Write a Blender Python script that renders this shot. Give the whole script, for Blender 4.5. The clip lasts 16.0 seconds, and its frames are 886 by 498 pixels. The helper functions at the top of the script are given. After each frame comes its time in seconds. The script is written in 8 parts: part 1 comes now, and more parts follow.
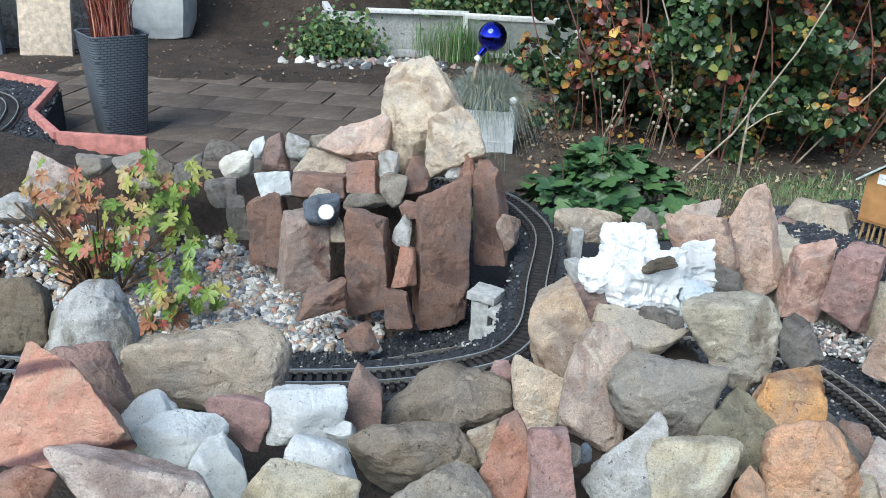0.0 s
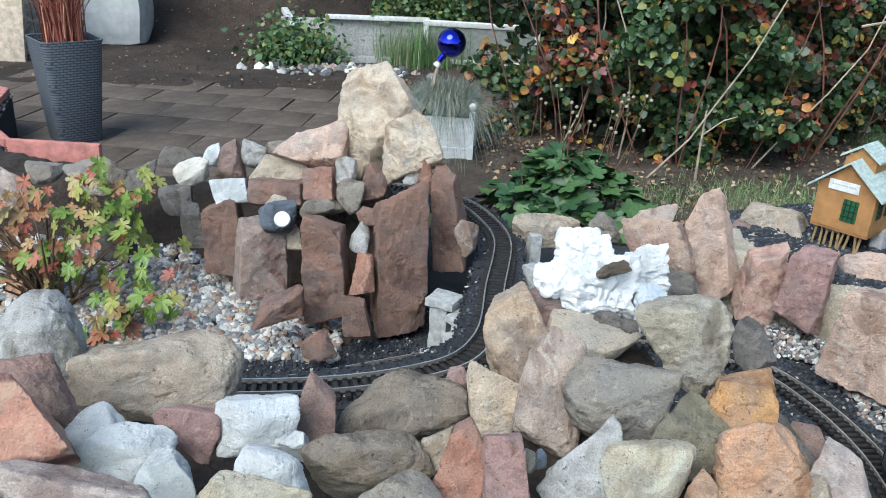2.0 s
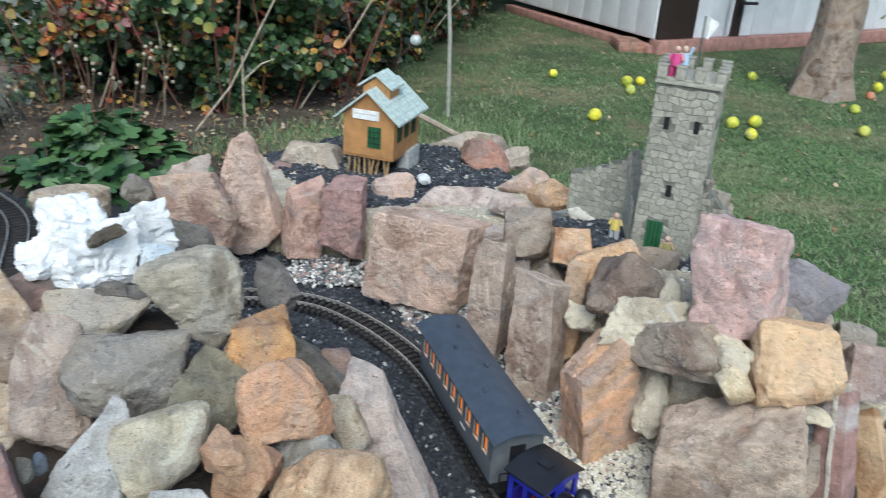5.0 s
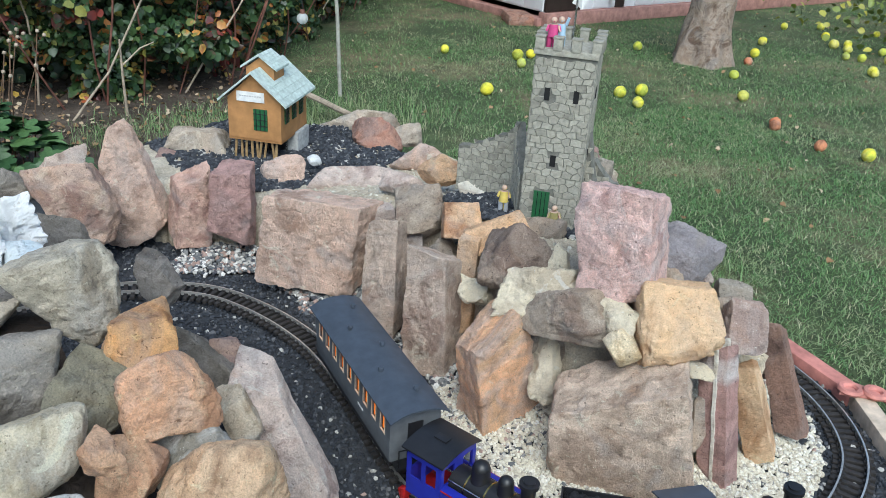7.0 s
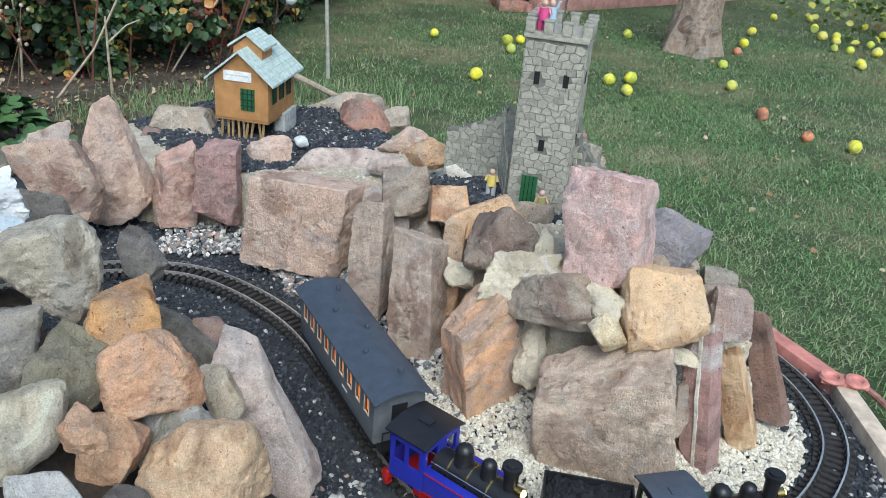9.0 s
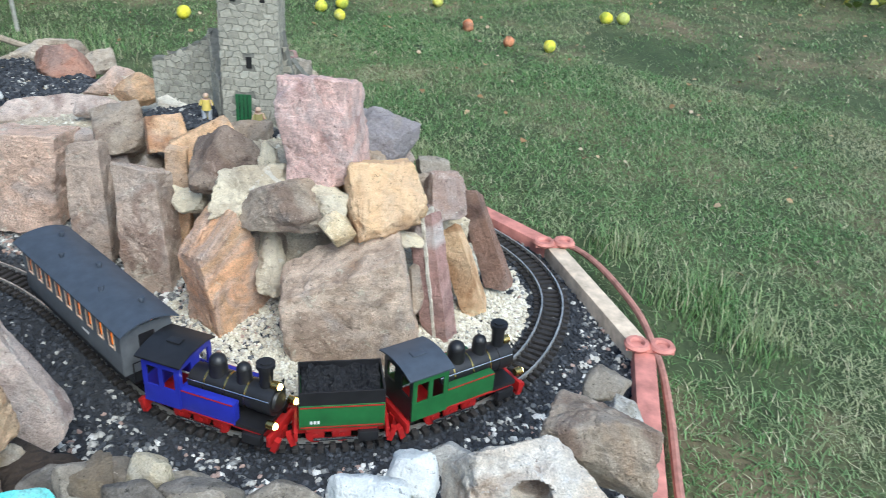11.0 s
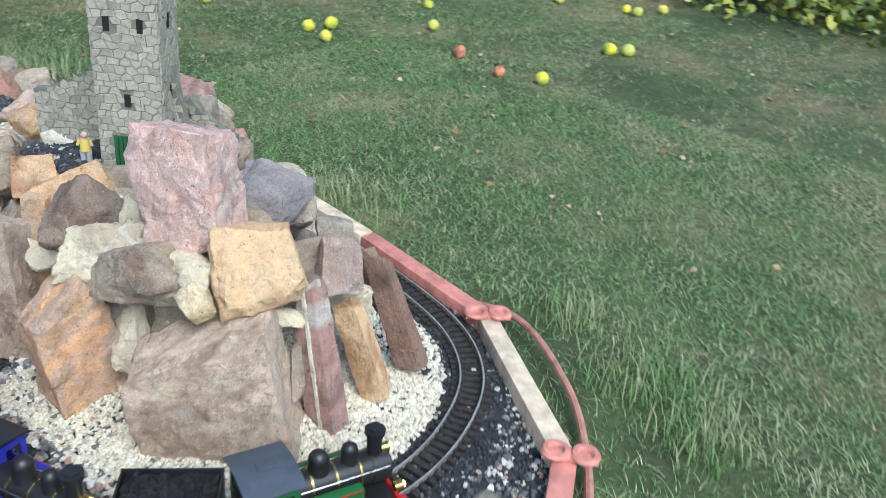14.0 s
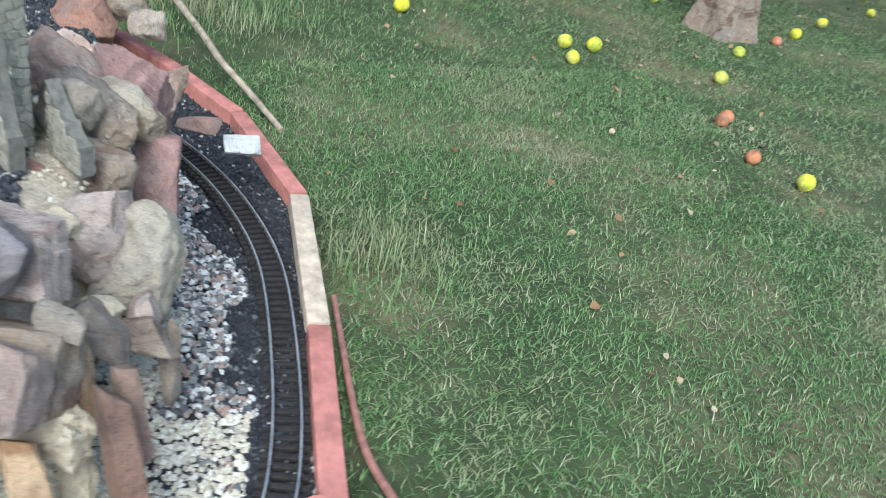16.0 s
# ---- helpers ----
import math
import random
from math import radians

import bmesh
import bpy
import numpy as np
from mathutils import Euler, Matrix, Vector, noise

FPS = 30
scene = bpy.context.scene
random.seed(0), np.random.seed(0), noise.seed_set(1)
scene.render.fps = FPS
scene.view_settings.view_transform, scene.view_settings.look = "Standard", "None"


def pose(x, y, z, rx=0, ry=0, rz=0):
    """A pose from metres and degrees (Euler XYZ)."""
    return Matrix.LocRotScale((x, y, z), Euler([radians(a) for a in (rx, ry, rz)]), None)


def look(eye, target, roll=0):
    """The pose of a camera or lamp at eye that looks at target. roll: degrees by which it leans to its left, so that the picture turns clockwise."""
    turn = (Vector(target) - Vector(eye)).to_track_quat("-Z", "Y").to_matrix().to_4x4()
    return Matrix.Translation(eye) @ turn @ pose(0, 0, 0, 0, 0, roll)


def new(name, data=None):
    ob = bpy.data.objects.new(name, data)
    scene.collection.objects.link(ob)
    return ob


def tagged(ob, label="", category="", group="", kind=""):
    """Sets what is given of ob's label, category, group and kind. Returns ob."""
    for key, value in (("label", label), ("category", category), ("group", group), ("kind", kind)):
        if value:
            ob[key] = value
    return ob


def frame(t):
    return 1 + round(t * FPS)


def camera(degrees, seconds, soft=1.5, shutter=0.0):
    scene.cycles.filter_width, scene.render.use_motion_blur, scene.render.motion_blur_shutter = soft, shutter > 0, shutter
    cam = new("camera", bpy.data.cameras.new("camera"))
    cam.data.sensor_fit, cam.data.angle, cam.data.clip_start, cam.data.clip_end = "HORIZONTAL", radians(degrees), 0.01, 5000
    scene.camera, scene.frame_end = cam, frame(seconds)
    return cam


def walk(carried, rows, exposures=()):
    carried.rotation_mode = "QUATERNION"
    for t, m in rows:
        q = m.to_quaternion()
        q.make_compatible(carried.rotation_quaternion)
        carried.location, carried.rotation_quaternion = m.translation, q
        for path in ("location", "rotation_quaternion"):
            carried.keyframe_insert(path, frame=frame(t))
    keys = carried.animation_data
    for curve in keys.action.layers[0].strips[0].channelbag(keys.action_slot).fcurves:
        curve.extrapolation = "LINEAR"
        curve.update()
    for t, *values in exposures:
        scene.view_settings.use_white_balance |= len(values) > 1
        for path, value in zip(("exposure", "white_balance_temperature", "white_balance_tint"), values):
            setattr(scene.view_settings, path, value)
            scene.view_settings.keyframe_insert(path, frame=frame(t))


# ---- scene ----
cam = camera(55.7, 16.0, soft=0.8, shutter=0.5)
METRES, EYE, TILT, LEAN, TURN = 1.85, 1.16, -23.3, -2.3, 0.0
ROWS = [
    (0.0, 0.0, 0.0, 0.0, 0.0, 0.0, -0.0),
    (0.5, 0.0018, 0.0025, -0.0002, -0.41, -0.07, -0.04),
    (1.0, 0.0039, 0.0049, -0.0005, -1.08, 0.01, 0.08),
    (1.5, 0.0053, 0.0049, -0.0006, -1.7, 0.15, 0.18),
    (2.0, 0.0093, 0.0052, -0.0003, -2.42, 0.43, 0.48),
    (2.5, 0.0173, 0.0075, 0.002, -4.48, 0.76, 1.75),
    (3.0, 0.0381, 0.0165, 0.006, -10.03, 0.92, 3.78),
    (3.5, 0.0568, 0.0175, 0.0018, -15.78, 0.21, 5.22),
    (4.0, 0.0721, 0.0188, -0.0049, -20.18, -1.46, 6.57),
    (4.5, 0.0849, 0.0172, -0.0095, -24.13, -3.32, 8.33),
    (5.0, 0.1067, 0.0179, -0.0121, -29.26, -5.28, 10.16),
    (7.5, 0.126, 0.012, -0.0185, -36.25, -8.21, 12.41),
    (8.0, 0.1266, 0.0143, -0.0197, -36.53, -8.49, 12.0),
    (8.5, 0.1247, 0.0159, -0.02, -36.59, -8.76, 11.43),
    (9.0, 0.126, 0.0155, -0.021, -36.83, -9.17, 11.52),
    (9.5, 0.1248, 0.009, -0.0321, -37.65, -10.75, 12.3),
    (10.0, 0.102, -0.0106, -0.0444, -44.77, -13.68, 14.3),
    (12.5, 0.1203, -0.0382, -0.0633, -60.15, -20.34, 16.84),
    (13.0, 0.1389, -0.0376, -0.0682, -60.98, -20.9, 16.09),
    (13.5, 0.2024, -0.0458, -0.0741, -58.94, -19.69, 15.59),
    (14.0, 0.3025, -0.0562, -0.0735, -52.81, -15.98, 14.82),
    (14.5, 0.4308, -0.0368, -0.0747, -45.5, -14.61, 10.55),
    (15.0, 0.5664, -0.0391, -0.0803, -39.94, -13.39, 7.61),
    (15.5, 0.7207, -0.0503, -0.0917, -31.45, -10.98, 4.28),
    (16.0, 0.8628, -0.0245, -0.0922, -25.3, -11.8, 0.88),
]
EXPOSURES = [(0.0, 0.83, 6060, 3), (3.0, 0.74, 6060, 3), (5.0, 0.68, 6060, 3), (9.2, 0.72, 6040, 3), (10.0, 0.88, 6040, 3), (13.0, 0.92, 6040, 3), (16.0, 0.98, 6040, 3)]
walk(cam, [(t, pose(0, 0, EYE, TILT, LEAN, TURN) @ pose(METRES * x, METRES * y, METRES * z, 90 + pitch, roll, yaw)) for t, x, y, z, yaw, pitch, roll in ROWS], EXPOSURES)

# ---- light: bright overcast afternoon, open shade ----
world = bpy.data.worlds.new("sky")
scene.world = world
world.use_nodes = True
wn, wl = world.node_tree.nodes, world.node_tree.links
sky = wn.new("ShaderNodeTexSky")
sky.sky_type, sky.sun_disc = "NISHITA", False
sky.sun_elevation, sky.sun_rotation = radians(42), radians(215)
sky.air_density, sky.dust_density, sky.ozone_density = 1.0, 1.0, 1.0
wn["Background"].inputs["Strength"].default_value = 0.13
wl.new(sky.outputs[0], wn["Background"].inputs["Color"])
sun = new("sun", bpy.data.lights.new("sun", "SUN"))
sun.data.energy, sun.data.angle, sun.data.color = 2.2, radians(40), (1.0, 0.99, 0.97)
sun.matrix_world = look((-3, -5, 7), (0, 0, 0))

# ---- building helpers ----
def box(bm, sx, sy, sz, m=None, bevel=0.0):
    """A box centred at the origin of m."""
    g = bmesh.ops.create_cube(bm, size=1.0, matrix=(m or Matrix()) @ Matrix.Diagonal((sx, sy, sz, 1)))
    if bevel:
        es = list({e for v in g["verts"] for e in v.link_edges})
        bmesh.ops.bevel(bm, geom=es, offset=bevel, segments=2, affect="EDGES", profile=0.6)
    return bm


def cyl(bm, r1, r2, h, m=None, n=16):
    """A capped cone along z, centred at the origin of m."""
    bmesh.ops.create_cone(bm, cap_ends=True, segments=n, radius1=r1, radius2=r2, depth=h, matrix=m or Matrix())
    return bm


def ball(bm, r, m=None, n=2):
    bmesh.ops.create_icosphere(bm, subdivisions=n, radius=r, matrix=m or Matrix())
    return bm


def tube(bm, pts, r0, r1=None, n=6):
    """A tapered tube along pts."""
    r1 = r0 if r1 is None else r1
    rings = []
    for i, p in enumerate(pts):
        p = Vector(p)
        d = (Vector(pts[min(i + 1, len(pts) - 1)]) - Vector(pts[max(i - 1, 0)])).normalized()
        a = d.orthogonal().normalized()
        if i and rings:
            a = (last - d * last.dot(d)).normalized()
        last = a
        b = d.cross(a)
        r = r0 + (r1 - r0) * i / max(1, len(pts) - 1)
        rings.append([bm.verts.new(p + (a * math.cos(k * math.tau / n) + b * math.sin(k * math.tau / n)) * r) for k in range(n)])
    for u, v in zip(rings, rings[1:]):
        for k in range(n):
            bm.faces.new((u[k], u[(k + 1) % n], v[(k + 1) % n], v[k]))
    bm.faces.new(rings[0][::-1])
    bm.faces.new(rings[-1])
    return bm


def smooth(me, angle=0.6):
    me.polygons.foreach_set("use_smooth", [True] * len(me.polygons))
    me.set_sharp_from_angle(angle=angle)


def mesh_of(name, bm, material, angle=0.6):
    me = bpy.data.meshes.new(name)
    bmesh.ops.recalc_face_normals(bm, faces=bm.faces)
    bm.to_mesh(me)
    bm.free()
    me.materials.append(material)
    smooth(me, angle)
    return me


def part(name, bm, material, parent, label=""):
    ob = new(name, bm if isinstance(bm, bpy.types.Mesh) else mesh_of(name, bm, material))
    ob.parent = parent
    return tagged(ob, label)


def thing(name, m, label, category, group="", kind=""):
    ob = new(name)
    ob.empty_display_size = 0.05
    ob.matrix_world = m
    return tagged(ob, label, category, group, kind)


def solo(name, bm, material, m, label, category, group="", kind="", angle=0.6):
    ob = new(name, bm if isinstance(bm, bpy.types.Mesh) else mesh_of(name, bm, material, angle))
    ob.matrix_world = m
    return tagged(ob, label, category, group, kind)


def raw(name, verts, faces, material, smoothed=False):
    me = bpy.data.meshes.new(name)
    me.from_pydata([tuple(v) for v in verts], [], faces)
    me.materials.append(material)
    if smoothed:
        smooth(me, 0.8)
    return me


def spline(pts, step=0.01):
    """Evenly spaced points on a smooth curve through pts."""
    P = [np.array(p, float) for p in pts]
    P = [2 * P[0] - P[1]] + P + [2 * P[-1] - P[-2]]
    dense = []
    for a, b, c, d in zip(P, P[1:], P[2:], P[3:]):
        for u in np.linspace(0, 1, 24, endpoint=False):
            dense.append(0.5 * (2 * b + (c - a) * u + (2 * a - 5 * b + 4 * c - d) * u ** 2 + (3 * b - a - 3 * c + d) * u ** 3))
    dense = np.array(dense + [P[-2]])
    s = np.concatenate([[0], np.cumsum(np.linalg.norm(np.diff(dense, axis=0), axis=1))])
    q = np.arange(0, s[-1], step)
    return np.stack([np.interp(q, s, dense[:, i]) for i in range(dense.shape[1])], 1)


def inside(x, y, poly):
    hit, j = False, len(poly) - 1
    for i in range(len(poly)):
        (xi, yi), (xj, yj) = poly[i], poly[j]
        if (yi > y) != (yj > y) and x < (xj - xi) * (y - yi) / (yj - yi) + xi:
            hit = not hit
        j = i
    return hit


def edge_distance(x, y, poly):
    best = 9.0
    for (ax, ay), (bx, by) in zip(poly, poly[1:] + poly[:1]):
        dx, dy = bx - ax, by - ay
        u = max(0, min(1, ((x - ax) * dx + (y - ay) * dy) / (dx * dx + dy * dy)))
        best = min(best, math.hypot(x - ax - u * dx, y - ay - u * dy))
    return best


def terrain(name, poly, height, material, step, bottom=None):
    """A sheet over poly with z = height(x, y, distance to the edge), cut along the grid, with a skirt down to bottom."""
    xs, ys = [p[0] for p in poly], [p[1] for p in poly]
    nx, ny = int((max(xs) - min(xs)) / step) + 2, int((max(ys) - min(ys)) / step) + 2
    bm = bmesh.new()
    vs = {}
    for i in range(nx):
        for j in range(ny):
            x, y = min(xs) + i * step, min(ys) + j * step
            if inside(x, y, poly):
                vs[i, j] = bm.verts.new((x, y, height(x, y, edge_distance(x, y, poly))))
    for (i, j), v in vs.items():
        q = [vs.get((i + a, j + b)) for a, b in ((0, 0), (1, 0), (1, 1), (0, 1))]
        if all(q):
            bm.faces.new(q)
    for v in [v for v in bm.verts if not v.link_faces]:
        bm.verts.remove(v)
    if bottom is not None:
        rim = [e for e in bm.edges if e.is_boundary]
        g = bmesh.ops.extrude_edge_only(bm, edges=rim)
        for v in g["geom"]:
            if isinstance(v, bmesh.types.BMVert):
                v.co.z = bottom
    return mesh_of(name, bm, material, 1.0)


# ---- materials ----
def material(name, rough=0.8, metal=0.0):
    m = bpy.data.materials.new(name)
    m.use_nodes = True
    b = m.node_tree.nodes["Principled BSDF"]
    b.inputs["Roughness"].default_value, b.inputs["Metallic"].default_value = rough, metal
    return m, m.node_tree.nodes, m.node_tree.links, b


def ramp(n, l, src, stops):
    r = n.new("ShaderNodeValToRGB")
    while len(r.color_ramp.elements) < len(stops):
        r.color_ramp.elements.new(0.5)
    for e, (p, c) in zip(r.color_ramp.elements, stops):
        e.position, e.color = p, (*c, 1) if len(c) == 3 else c
    l.new(src, r.inputs[0])
    return r.outputs[0]


def tex(n, l, vec, scale, detail=5.0, rough=0.6, dist=0.0):
    t = n.new("ShaderNodeTexNoise")
    t.inputs["Scale"].default_value, t.inputs["Detail"].default_value = scale, detail
    t.inputs["Roughness"].default_value, t.inputs["Distortion"].default_value = rough, dist
    l.new(vec, t.inputs["Vector"])
    return t.outputs["Fac"]


def mix(n, l, fac, a, b, mode="MIX"):
    m = n.new("ShaderNodeMix")
    m.data_type, m.blend_type = "RGBA", mode
    for s, v in ((0, fac), (6, a), (7, b)):
        if isinstance(v, (int, float)):
            m.inputs[s].default_value = v
        elif isinstance(v, tuple):
            m.inputs[s].default_value = (*v, 1)
        else:
            l.new(v, m.inputs[s])
    return m.outputs[2]


def bump(n, l, b, height, strength, distance):
    k = n.new("ShaderNodeBump")
    k.inputs["Strength"].default_value, k.inputs["Distance"].default_value = strength, distance
    l.new(height, k.inputs["Height"])
    l.new(k.outputs[0], b.inputs["Normal"])


def coords(n, l, vary=True):
    c = n.new("ShaderNodeTexCoord")
    if not vary:
        return c.outputs["Object"]
    o = n.new("ShaderNodeObjectInfo")
    a = n.new("ShaderNodeVectorMath")
    a.operation = "MULTIPLY_ADD"
    l.new(o.outputs["Random"], a.inputs[0])
    a.inputs[1].default_value = (7.1, 13.7, 3.9)
    l.new(c.outputs["Object"], a.inputs[2])
    return a.outputs[0]


def plain(name, c, rough=0.6, metal=0.0, vary=0.12, scale=40, bumps=0.0):
    """A painted or moulded surface with slight unevenness."""
    m, n, l, b = material(name, rough, metal)
    v = coords(n, l)
    f = tex(n, l, v, scale)
    d = tuple(x * (1 - vary * 2) for x in c)
    e = tuple(min(1, x * (1 + vary)) for x in c)
    l.new(ramp(n, l, f, [(0.3, d), (0.7, e)]), b.inputs["Base Color"])
    if bumps:
        bump(n, l, b, f, bumps, 0.002)
    return m


def stone_material(name, a, c, d, spots=0.25, spot=(0.5, 0.47, 0.42), dark=(0.06, 0.055, 0.05), relief=0.6, bands=None, contrast=1.0):
    """Weathered stone: two body colours, a stain colour, pale lichen flecks and dark pits."""
    m, n, l, b = material(name, 0.9)
    v = coords(n, l)
    big, mid, fine, grit = tex(n, l, v, 8, 4, 0.6, 0.9), tex(n, l, v, 30, 8, 0.72, 0.3), tex(n, l, v, 110, 5, 0.75), tex(n, l, v, 380, 3, 0.7)
    body = ramp(n, l, big, [(0.38, tuple(min(0.9, x * 1.08) for x in a)), (0.50, c), (0.62, tuple(x * 0.86 for x in d))])
    if bands:
        w = n.new("ShaderNodeTexWave")
        w.inputs["Scale"].default_value, w.inputs["Distortion"].default_value = bands[0], bands[1]
        w.inputs["Detail"].default_value, w.inputs["Detail Scale"].default_value = 3, 1.2
        w.bands_direction = "Z"
        l.new(v, w.inputs["Vector"])
        body = mix(n, l, ramp(n, l, w.outputs["Fac"], [(bands[3], (0, 0, 0)), (bands[3] + 0.08, (1, 1, 1))]), bands[2], body)
    body = mix(n, l, 0.85 * contrast, body, ramp(n, l, mid, [(0.32, (0.50, 0.48, 0.47)), (0.45, (0.90, 0.89, 0.88)), (0.66, (1.22, 1.21, 1.20))]), "MULTIPLY")
    grey = sum(c) / 3
    body = mix(n, l, ramp(n, l, tex(n, l, v, 6, 5, 0.6, 1.2), [(0.50, (0, 0, 0)), (0.64, (0.50 * contrast,) * 3)]), body, tuple(0.80 * (0.65 * grey + 0.35 * x) for x in c))
    rust = tuple(x * k for x, k in zip(c, (0.85, 0.58, 0.38)))
    body = mix(n, l, ramp(n, l, tex(n, l, v, 13, 7, 0.75, 0.8), [(0.56, (0, 0, 0)), (0.72, (0.38 * contrast,) * 3)]), body, rust)
    patch = tex(n, l, v, 17, 6, 0.7, 1.2)
    body = mix(n, l, ramp(n, l, patch, [(0.60, (0, 0, 0)), (0.65, (0.12 + spots,) * 3)]), body, spot)
    fl = mix(n, l, ramp(n, l, fine, [(0.63, (0, 0, 0)), (0.67, (min(1, spots * 2.4),) * 3)]), body, spot)
    pit = mix(n, l, ramp(n, l, fine, [(0.34, (0.9, 0.9, 0.9)), (0.39, (0, 0, 0))]), fl, dark)
    g = mix(n, l, 0.40 * contrast, pit, ramp(n, l, grit, [(0.33, (0.42, 0.42, 0.42)), (0.5, (0.97, 0.97, 0.97)), (0.68, (1.45, 1.45, 1.45))]), "MULTIPLY")
    l.new(g, b.inputs["Base Color"])
    add = n.new("ShaderNodeMath")
    add.operation = "MULTIPLY_ADD"
    add.inputs[1].default_value = 0.45
    l.new(fine, add.inputs[0])
    l.new(mid, add.inputs[2])
    add2 = n.new("ShaderNodeMath")
    add2.operation = "MULTIPLY_ADD"
    add2.inputs[1].default_value = 0.2
    l.new(grit, add2.inputs[0])
    l.new(add.outputs[0], add2.inputs[2])
    bump(n, l, b, add2.outputs[0], min(1.0, relief * 1.4), 0.018)
    return m


